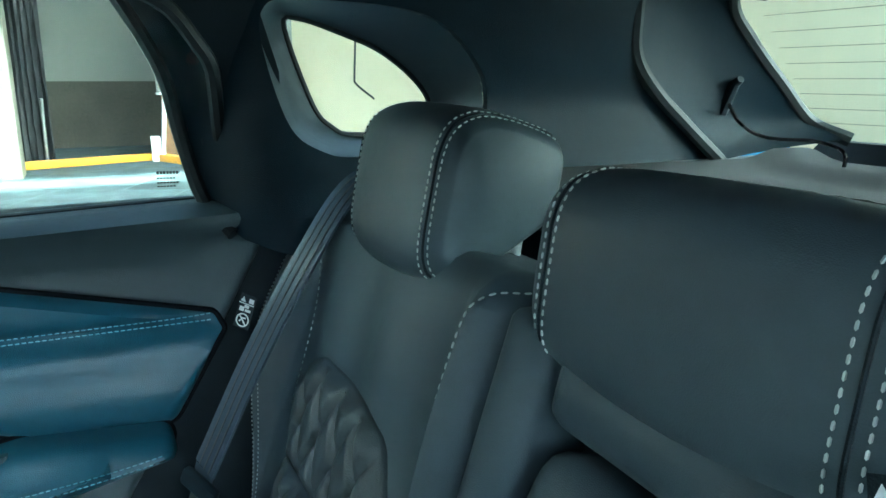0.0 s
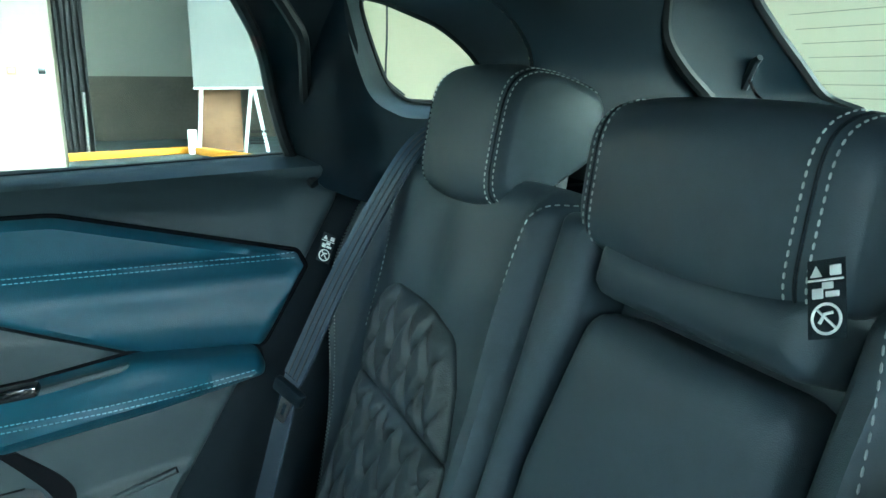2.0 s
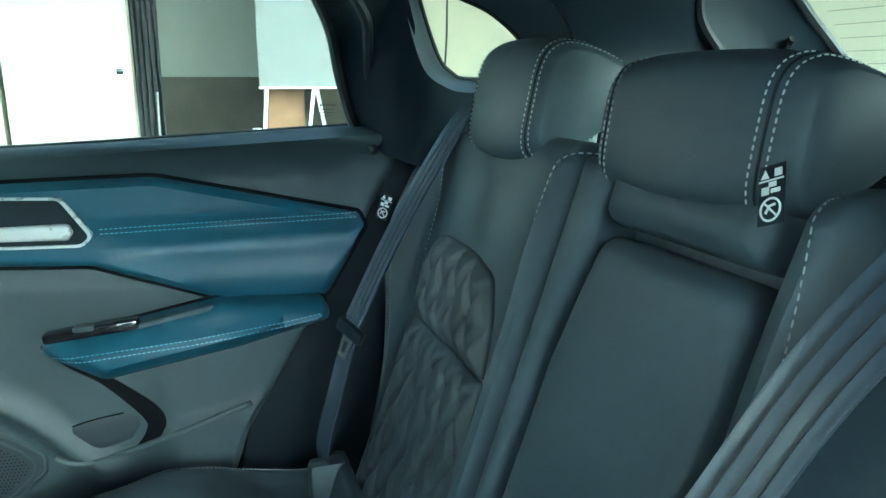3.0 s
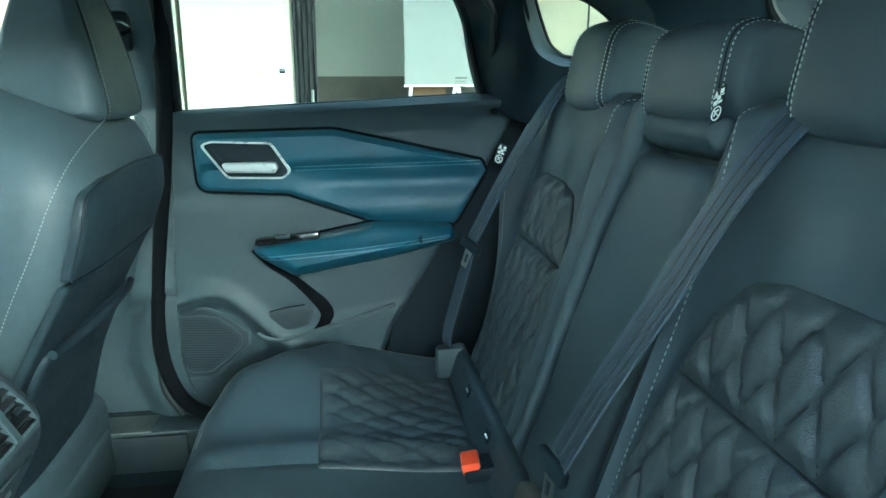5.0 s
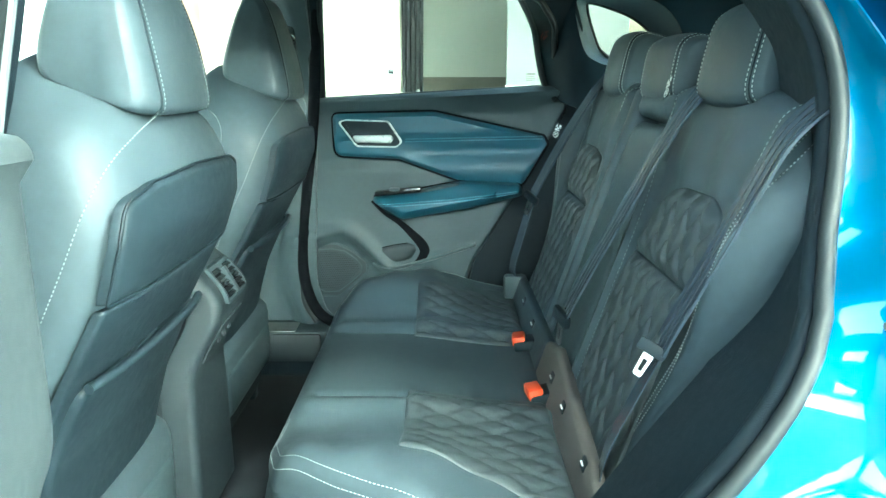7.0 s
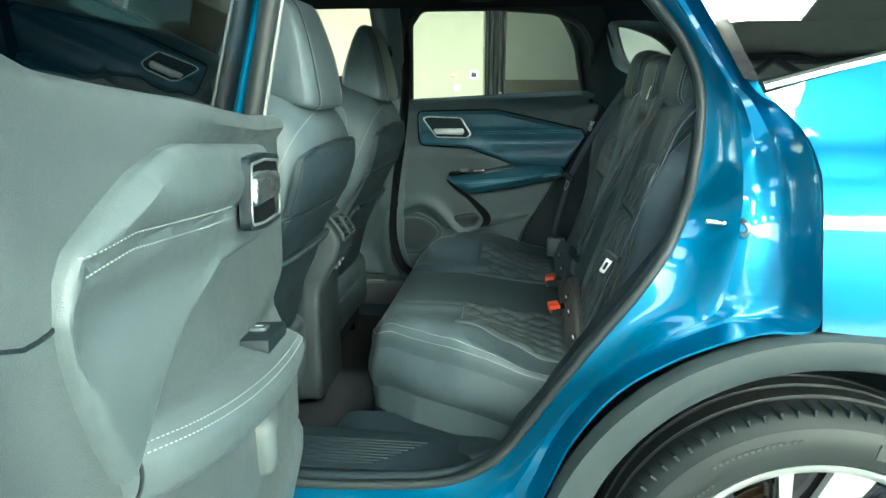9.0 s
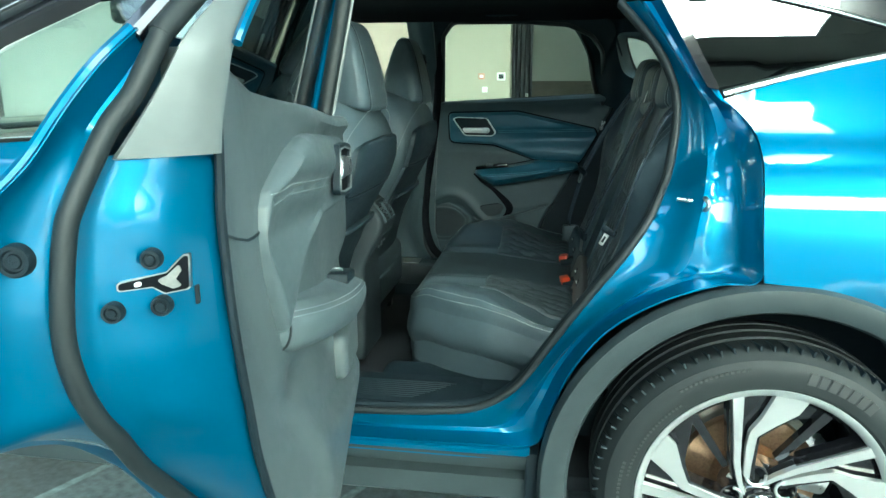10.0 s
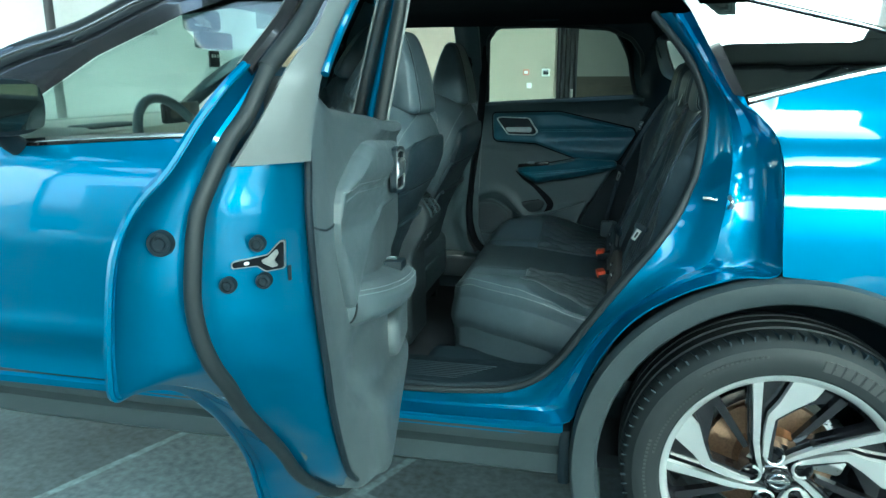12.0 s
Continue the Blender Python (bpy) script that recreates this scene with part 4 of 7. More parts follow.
bm, _ = pad(fillet([(-0.672, 0.905), (-0.545, 0.932), (-0.56, 0.915), (-0.665, 0.892)], 0.006), fd(1.600), 0.012, 0.005, 0.01)
part("armrest_inlay", bm, TRIM, far_door, "grey inlay on the armrest")
sw = part("switch_panel", boxy(-0.80, -0.66, 1.558, 1.585, 0.888, 0.905, 0.006, Matrix.Translation((-0.73, 1.57, 0.9)) @ Matrix.Rotation(radians(-7), 4, "Y") @ Matrix.Rotation(radians(-8), 4, "Z") @ Matrix.Translation((0.73, -1.57, -0.895))), GLOSS_BLACK, far_door, "gloss black window switch panel")
part("window_switch", boxy(-0.755, -0.725, 1.556, 1.572, 0.900, 0.909, 0.003, Matrix.Translation((0, 0, 0.004))), TRIM, sw)
hf = fillet([(-0.911, 1.100), (-0.886, 1.107), (-0.757, 1.104), (-0.716, 1.042), (-0.735, 1.026), (-0.855, 1.027)], 0.018)
hi = fillet([(-0.904, 1.098), (-0.884, 1.1035), (-0.7605, 1.1005), (-0.7225, 1.042), (-0.737, 1.030), (-0.8525, 1.0305)], 0.016)
part("handle_frame", plate(hf, fd(1.638), 0.020, 0.008, [hi]), BRIGHT_TRIM, far_door, "chrome handle surround")
hj = fillet([(-0.885, 1.09), (-0.878, 1.093), (-0.77, 1.090), (-0.739, 1.043), (-0.745, 1.040), (-0.845, 1.040)], 0.012)
part("handle_rim", plate(hi, fd(1.634), 0.010, 0.008, [hj]), TRIM_DARK, far_door)
part("handle_bowl", plate(hj, fd(1.630), 0.004, 0.02), TRIM_DARK, far_door)
bm, _ = pad(fillet([(-0.868, 1.060), (-0.750, 1.063), (-0.744, 1.050), (-0.752, 1.039), (-0.855, 1.040)], 0.008), fd(1.630), 0.02, 0.006, 0.008)
part("handle", bm, BRIGHT_TRIM, far_door, "bright silver door handle")
for nm, OUTP, yo in (("panel_gap", BLUE_OUT, 1.646), ("armrest_gap", AR, 1.640)):
    part(nm, tube([fd(yo)(a, b, 0) for a, b in dense(OUTP, 0.012)], 0.0042, 6, closed=True), GAP_DARK, far_door, "dark joint round the leather")
left, right = [], []
for k, (a, b) in enumerate(SHADE_LINE):
    p, q = SHADE_LINE[max(0, k - 1)], SHADE_LINE[min(len(SHADE_LINE) - 1, k + 1)]
    n = math.hypot(q[0] - p[0], q[1] - p[1])
    left.append((a + (q[1] - p[1]) / n * SHADE_W[k] * 0.7, b - (q[0] - p[0]) / n * SHADE_W[k] * 0.7))
    right.append((a - (q[1] - p[1]) / n * SHADE_W[k] * 0.5, b + (q[0] - p[0]) / n * SHADE_W[k] * 0.5))
# Dark plate laid on the trim where the armrest's shade falls.
part("crease_shade", plate(left + right[::-1], fd(1.650), 0.0075, 0.015), GAP_DARK, far_door, "dark strip painting the shade below the armrest")
PANEL = fillet([(-1.014, 0.722), (-0.93, 0.722), (-0.878, 0.698), (-0.835, 0.664), (-0.837, 0.634), (-0.874, 0.598), (-0.927, 0.552), (-0.985, 0.552), (-1.010, 0.585)], [0.01, 0.04, 0.03, 0.015, 0.015, 0.03, 0.03, 0.02, 0.03])
bm, on_p = pad(PANEL, fd(1.664), 0.010, 0.004, 0.016)
spk = part("speaker_panel", bm, POD_GREY, far_door, "dark speaker surround")
part("panel_rim", tube([on_p(a, b, 0.0) for a, b in dense(PANEL, 0.012)], 0.0045, 8, closed=True), TRIM, spk, "grey raised rim round the speaker")
SPK = fillet([(-0.998, 0.701), (-0.945, 0.705), (-0.906, 0.700), (-0.870, 0.675), (-0.850, 0.652), (-0.858, 0.630), (-0.885, 0.604), (-0.928, 0.570), (-0.970, 0.566), (-0.995, 0.578), (-1.003, 0.602)], 0.016)
bm, on_s = pad(SPK, fd(1.660), 0.010, 0.003, 0.016)
part("speaker_grille", bm, POD_GREY, spk, "dark perforated speaker grille")
part("grille_rim", tube([on_s(a, b, 0.0) for a, b in dense(SPK, 0.012)], 0.0022, 6, closed=True), TRIM, spk)
holes = bmesh.new()
for row in range(22):
    for col in range(26):
        a, b = -1.0 + 0.006 * col + 0.003 * (row % 2), 0.574 + 0.006 * row
        if inside([(a, b)], SPK)[0] and edge_dist([(a, b)], SPK)[0] > 0.008:
            q = on_s(a, b, 0.0002)
            boxy(q.x - 0.0012, q.x + 0.0012, q.y - 0.0006, q.y + 0.0006, q.z - 0.0012, q.z + 0.0012, 0.0, bm=holes)
tagged(part("grille_hole", holes, GAP_DARK, spk), kind="stuff")
bm, on_k = pad(fillet([(-0.812, 0.682), (-0.808, 0.708), (-0.787, 0.722), (-0.705, 0.739), (-0.682, 0.731), (-0.676, 0.712), (-0.694, 0.682), (-0.75, 0.664), (-0.792, 0.662)], 0.014), fd(1.668), 0.028, 0.016, 0.010)
pocket = part("map_pocket", bm, POD_GREY, far_door, "dark grey map pocket moulding")
part("pocket_seam", tube([on_k(a, b, 0.0) for a, b in smooth([(-0.808, 0.700), (-0.790, 0.715), (-0.75, 0.726), (-0.705, 0.734)], 6)], 0.0016, 6), GAP_DARK, pocket)
part("ledge", tube(smooth([fd(1.632)(a, b, 0) for a, b in ((-0.815, 0.668), (-0.792, 0.656), (-0.75, 0.655), (-0.693, 0.671), (-0.64, 0.688), (-0.581, 0.708), (-0.50, 0.738))], 6), 0.0055, 8), TRIM, far_door, "grey ledge under the map pocket")
WIN_OUT = fillet([(-0.965, 1.16), (-0.945, 1.44), (-0.90, 1.492), (-0.62, 1.488), (-0.43, 1.472), (-0.335, 1.43), (-0.292, 1.37), (-0.275, 1.20)], [0.01, 0.03, 0.05, 0.1, 0.1, 0.08, 0.06, 0.01])
FRAME_OUT = fillet([(-1.01, 1.14), (-0.995, 1.56), (-0.40, 1.56), (-0.26, 1.48), (-0.215, 1.36), (-0.20, 1.17)], 0.03)
g = part("window_pane", plate(WIN_OUT, fd(1.725, 0.42), 0.004, 0.1), GLASS, far_door)
g.visible_shadow = False
etch = bmesh.new()
for row, z in enumerate((1.235, 1.229, 1.223, 1.218)):
    for k in range(7 - row % 2):
        x0 = -0.356 + k * 0.0038
        p = fd(1.720, 0.42)(x0, z, 0)
        boxy(x0, x0 + 0.0028, p[1] - 0.0006, p[1], z, z + (0.004 if row == 0 else 0.0018), 0.0, bm=etch)
tagged(part("etched_mark", etch, DARK_THREAD, far_door, "small dark etched marks on the glass"), kind="stuff")
part("window_frame", plate(FRAME_OUT, fd(1.735, 0.42), 0.03, 0.03, [WIN_OUT]), TRIM_DARK, far_door)
part("window_channel", tube([fd(1.70, 0.42)(a, b, 0) for a, b in dense(WIN_OUT, 0.03)], 0.009, 8, closed=True), RUBBER, far_door)
part("quarter_fillet", boxy(-0.305, -0.285, 1.585, 1.62, 1.19, 1.42, 0.006), TRIM_DARK, far_door)
part("door_shell", plate(fillet([(-1.04, 0.40), (-0.5, 0.40), (-0.2, 1.0), (-0.18, 1.19), (-1.04, 1.16)], 0.05), fd(1.84), 0.10, 0.08), TRIM_DARK, far_door)
part("wheelhouse_trim", plate(fillet([(-0.56, 0.42), (-0.15, 0.42), (-0.15, 1.19), (-0.24, 1.19), (-0.30, 1.03), (-0.50, 0.68)], 0.02), lambda a, b, h: (a, 1.645 - 0.1 * (a + 0.35) - h, b), 0.03, 0.08), TRIM_DARK, far_door, "black side lining beside the cushion")
part("door_seal", tube(smooth([(-0.958, 1.63, 1.46), (-0.982, 1.655, 1.15), (-1.012, 1.655, 0.90), (-1.035, 1.652, 0.68), (-1.022, 1.650, 0.565), (-0.975, 1.645, 0.488), (-0.88, 1.64, 0.45)], 8), 0.017, 10), GAP_DARK, far_door, "black rubber door seal")

# ---- cabin lining ----
cabin = thing("cabin_lining", "dark moulded cabin lining with black headliner", "car interior", at=(0, YC, 0.3))
part("floor_carpet", boxy(-2.3, 0.75, 0.18, 1.68, 0.24, 0.285, 0.01), CARPET, cabin, "black carpeted floor")
HL = [[(x, y, interp(abs(y - YC), [(0, 1.575), (0.3, 1.57), (0.48, 1.545), (0.58, 1.50)]) - 0.05 * max(0, x - 0.1) ** 1.3 - 0.10 * max(0.0, -1.35 - x)) for y in [YC + k * 0.058 for k in range(-10, 11)]] for x in np.linspace(-1.75, 0.55, 12)]
part("headliner", thicken(loft(HL, closed=False), 0.012), HEADLINER, cabin, "black cloth headliner")
for s in (0, 1):
    yy = (lambda y: y) if s == 0 else (lambda y: 2 * YC - y)
    QO = smooth([(-0.198, 1.415), (-0.18, 1.426), (-0.125, 1.410), (-0.070, 1.388), (-0.020, 1.350), (0.0, 1.315), (-0.02, 1.282), (-0.115, 1.280), (-0.140, 1.290), (-0.165, 1.318)], 5, closed=True)
    QR = smooth([(-0.240, 1.425), (-0.20, 1.440), (-0.05, 1.428), (0.03, 1.37), (0.05, 1.31), (0.01, 1.262), (-0.13, 1.258), (-0.178, 1.268), (-0.213, 1.296), (-0.236, 1.365)], 5, closed=True)
    OUTL = fillet([(-0.27, 1.16), (-0.30, 1.20), (-0.335, 1.36), (-0.42, 1.50), (-0.44, 1.56), (0.26, 1.53), (0.262, 1.46), (0.268, 1.40), (0.31, 1.352), (0.385, 1.293), (0.46, 1.242), (0.45, 1.10), (-0.1, 1.10)], 0.02)
    pil = lambda a, b, h, yy=yy: (a, yy(1.515 + 0.10 * (1 - step01(a, -0.33, -0.22)) - 0.28 * max(0, b - 1.33) * step01(a, -0.25, 0.1) - 0.05 * max(0, b - 1.3) - h), b)
    if s == 1:
        OUTL = fillet([(0.20, 1.10), (0.20, 1.30), (0.10, 1.40), (-0.10, 1.475), (-0.30, 1.535), (-0.38, 1.56), (0.26, 1.53), (0.262, 1.46), (0.268, 1.40), (0.31, 1.352), (0.385, 1.293), (0.46, 1.242), (0.45, 1.10)], 0.01)
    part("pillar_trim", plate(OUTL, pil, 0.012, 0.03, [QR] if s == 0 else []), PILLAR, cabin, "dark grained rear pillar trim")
    if s == 0:
        edge = smooth([(-0.275, 1.165), (-0.303, 1.205), (-0.322, 1.28), (-0.338, 1.36), (-0.375, 1.435), (-0.42, 1.50), (-0.44, 1.545)], 5)
        part("pillar_seal", tube([pil(a - 0.004, b, 0.016) for a, b in edge], 0.009, 8), RUBBER, cabin, "black rubber seal along the rear pillar")
    A1, A2 = dense(QR, 0.02), dense(QO, 0.02)
    n = 72
    def resample(P, n=n):
        P = np.array(P + [P[0]])
        d = np.concatenate([[0], np.cumsum(np.linalg.norm(np.diff(P, axis=0), axis=1))])
        return [tuple(np.interp(d[-1] * k / n, d, P[:, j]) for j in (0, 1)) for k in range(n)]
    r1, r2 = resample(A1), resample(A2)
    rings = []
    for k in range(5):
        t = k / 4
        rings.append([(p[0] * (1 - t) + q[0] * t, yy(pil(p[0], p[1], 0)[1] * (1 - t) + 1.575 * t + 0.012 * math.sin(t * math.pi)) if s == 0 else yy((2 * YC - pil(p[0], p[1], 0)[1]) * (1 - t) + 1.575 * t), p[1] * (1 - t) + q[1] * t) for p, q in zip(r1, r2)])
    if s == 0:
        part("window_reveal", loft(rings, cap=False), LIT_REVEAL, cabin, "grained quarter window reveal")
        part("window_gasket", tube([(p[0], yy(1.575), p[1]) for p in r2], 0.004, 6, closed=True), RUBBER, cabin)
        g = part("quarter_pane", plate(fillet([(-0.24, 1.44), (-0.13, 1.245), (0.10, 1.27), (0.20, 1.32), (0.1, 1.39)], 0.02), lambda a, b, h, yy=yy: (a, yy(1.625 - 0.25 * max(0, b - 1.3) + h), b), 0.004, 0.06), GLASS, cabin)
        g.visible_shadow = False
    # tailgate jamb and inner tailgate frame beside the rear window
    sealc = smooth([(0.262, 1.47, 1.52), (0.268, 1.485, 1.44), (0.285, 1.50, 1.385), (0.33, 1.505, 1.335), (0.40, 1.505, 1.28), (0.47, 1.50, 1.225)], 6)
    part("tailgate_seal", tube([(x, yy(y - 0.012), z) for x, y, z in sealc], 0.011, 8), RUBBER, cabin, "black tailgate seal")
    winc = smooth([(0.43, 1.44, 1.52), (0.45, 1.475, 1.46), (0.50, 1.475, 1.405), (0.56, 1.465, 1.345), (0.62, 1.450, 1.285), (0.655, 1.40, 1.258)], 6)
    rings = [[(x * (1 - t) + u * t, yy(y * (1 - t) + v * t + 0.02 * math.sin(math.pi * t)), z * (1 - t) + w * t) for (x, y, z), (u, v, w) in zip(sealc, winc)] for t in (0.02, 0.12, 0.3, 0.6, 0.85, 1.0)]
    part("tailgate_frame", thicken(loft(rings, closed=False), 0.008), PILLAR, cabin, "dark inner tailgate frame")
    part("rear_window_edge", tube([(x, yy(y), z) for x, y, z in winc], 0.012, 8), RUBBER, cabin)

g = part("rear_window", plate(fillet([(0.40, 1.255), (1.45, 1.255), (1.47, 1.30), (1.49, 1.46), (1.40, 1.53), (0.45, 1.53), (0.36, 1.46), (0.38, 1.30)], 0.04), lambda a, b, h: (0.66 - 0.86 * (b - 1.255) + h - 0.06 * abs(a - YC) ** 2, a, b), 0.004, 0.05), GLASS, cabin, "rear window with heating wires")
g.visible_shadow = False
for k in range(11):
    z = 1.285 + k * 0.0225
    part("heating_wire", tube([(0.66 - 0.86 * (z - 1.255) - 0.003 - 0.06 * abs(a - YC) ** 2, a, z) for a in np.linspace(0.41, 1.44, 12)], 0.0004, 5), TRIM_DARK, cabin)
part("tailgate_lower", plate(fillet([(0.30, 0.75), (1.55, 0.75), (1.50, 1.25), (0.35, 1.25)], 0.04), lambda a, b, h: (0.70 + h, a, b), 0.03, 0.15), TRIM_DARK, cabin, "dark tailgate lining")
part("boot_lining", boxy(-0.18, 0.72, 0.36, 1.49, 0.55, 0.6, 0.01), CARPET, cabin)
for s in (0, 1):
    y0, y1 = (1.49, 1.52) if s == 0 else (0.33, 0.36)
    part("boot_side", boxy(-0.2, 0.72, y0, y1, 0.55, 1.15, 0.01), TRIM_DARK, cabin)
# far pillar between the doors, sill and footwell
BP = fillet([(-1.045, 1.10), (-1.085, 1.30), (-1.10, 1.56), (-0.985, 1.56), (-0.975, 1.16), (-0.99, 0.75), (-0.995, 0.60), (-0.97, 0.50), (-0.90, 0.46), (-0.90, 0.44), (-1.075, 0.44), (-1.13, 0.53), (-1.138, 0.62), (-1.10, 0.742), (-1.06, 0.88)], [0.1, 0.1, 0.02, 0.02, 0.2, 0.2, 0.08, 0.06, 0.01, 0.01, 0.06, 0.08, 0.1, 0.2, 0.2])


def pillar_place(a, b, h):
    """A trim that rolls back towards its front edge, with a joint line across it."""
    front = interp(b, [(0.44, -1.08), (0.60, -1.13), (0.742, -1.10), (0.88, -1.06), (1.10, -1.04), (1.56, -1.10)])
    y = 1.70 - 0.40 * max(0, b - 1.17) + 0.02 * math.sin(b * 6) + 0.030 * (1 - step01(a, front - 0.005, front + 0.055))
    y += 0.006 * math.exp(-((b - 0.742 - 0.35 * (a + 1.06)) / 0.006) ** 2)
    return (a, y - h, b)


part("door_pillar", plate(BP, pillar_place, 0.035, 0.010), TRIM, cabin, "grey pillar trim between the doors")
part("pillar_edge", tube(smooth([(-0.985, 1.60, 1.5), (-0.985, 1.66, 1.2), (-1.0, 1.665, 0.9), (-1.03, 1.665, 0.7), (-1.04, 1.66, 0.55), (-1.0, 1.65, 0.47)], 8), 0.010, 8), RUBBER, cabin)
part("sill_plate", boxy(-1.21, -0.5, 1.60, 1.72, 0.40, 0.455, 0.012), TRIM, cabin, "grey sill plate by the closed door")
part("scuff_plate", boxy(-1.205, -1.06, 1.595, 1.68, 0.4555, 0.459, 0.001), STEEL, cabin, "thin dull metal scuff plate")
part("sill_inner", boxy(-2.4, 0.7, 1.66, 1.80, 0.22, 0.452, 0.01), TRIM_DARK, cabin)
part("sill_front", boxy(-1.21, -0.98, 1.585, 1.60, 0.36, 0.45, 0.006), POD_GREY, cabin)
anchor = part("belt_anchor", boxy(-1.065, -1.02, 1.60, 1.635, 1.29, 1.37, 0.012), TRIM_DARK, cabin, "black belt guide on the pillar")
part("guide_loop", tube([(-1.04 + 0.022 * math.cos(q), 1.592, 1.335 + 0.012 * math.sin(q)) for q in np.linspace(0, 2 * math.pi, 16, endpoint=False)], 0.004, 6, closed=True), GLOSS_BLACK, anchor)
part("door_pillar_edge_frame", tube([(-0.99, 1.62, 1.49), (-0.985, 1.69, 1.17)], 0.012, 8), TRIM_DARK, cabin)
part("roof_rail", plate([(-2.0, 1.50), (-2.0, 1.60), (0.3, 1.60), (0.3, 1.50)], lambda a, b, h: (a, 1.56 - h, b), 0.05, 0.2), TRIM_DARK, cabin)
part("roof_rail", plate([(-1.7, 1.51), (-1.7, 1.585), (-0.35, 1.585), (-0.35, 1.51)], lambda a, b, h: (a, 0.345 + h, b), 0.03, 0.2), TRIM_DARK, cabin)
part("grab_handle", tube(smooth([(-0.78, 1.49, 1.53), (-0.76, 1.465, 1.515), (-0.70, 1.46, 1.51), (-0.62, 1.465, 1.515), (-0.60, 1.49, 1.53)], 6), 0.008, 8), TRIM_DARK, cabin)

# parcel shelf
shelf = thing("parcel_shelf", "dark textured parcel shelf behind the rear headrests", "parcel shelf", at=(0.25, YC, 1.2))


def shelf_form(a, b):
    s = far_of(b)
    d = 0.022 * step01(s, 1.36, 1.44) + 0.015 * step01(a, 0.45, 0.52)
    d -= 0.035 * step01(a, 0.25, 0.27) * (1 - step01(a, 0.35, 0.37)) * (1 - step01(s, 1.33, 1.36))
    return d


bm, _ = pad(fillet([(0.02, 0.38), (0.60, 0.42), (0.60, 1.43), (0.02, 1.47)], 0.03), lambda a, b, h: (a, b, 1.185 + h), 0.03, 0.012, 0.02, shelf_form)
part("panel", bm, mat("shelf_fleece", (0.035, 0.037, 0.04), 0.9, grain=0.9, grain_scale=700, vary=0.25, scale=30), shelf)
for y0, y1 in ((1.44, 1.52), (0.33, 0.41)):
    part("side_ledge", boxy(-0.02, 0.60, y0, y1, 1.17, 1.228, 0.012), TRIM, shelf)
part("hook", tube([(0.475, 1.50, 1.30), (0.48, 1.482, 1.345), (0.478, 1.470, 1.352)], [0.010, 0.008, 0.006], 8), TRIM_DARK, shelf, "black cord hook")
part("cord", tube(smooth([(0.476, 1.488, 1.315), (0.47, 1.455, 1.285), (0.50, 1.43, 1.265), (0.54, 1.38, 1.262), (0.545, 1.335, 1.25), (0.53, 1.32, 1.225)], 8), 0.0028, 6), GLOSS_BLACK, shelf, "thin black lifting cord")

# ---- front seats ----
SEAT_REAR = [(0.48, -1.165), (0.62, -1.135), (0.71, -1.11), (0.80, -1.07), (0.95, -0.985), (1.03, -0.957), (1.09, -0.953), (1.15, -0.972), (1.185, -0.995), (1.21, -1.03)]


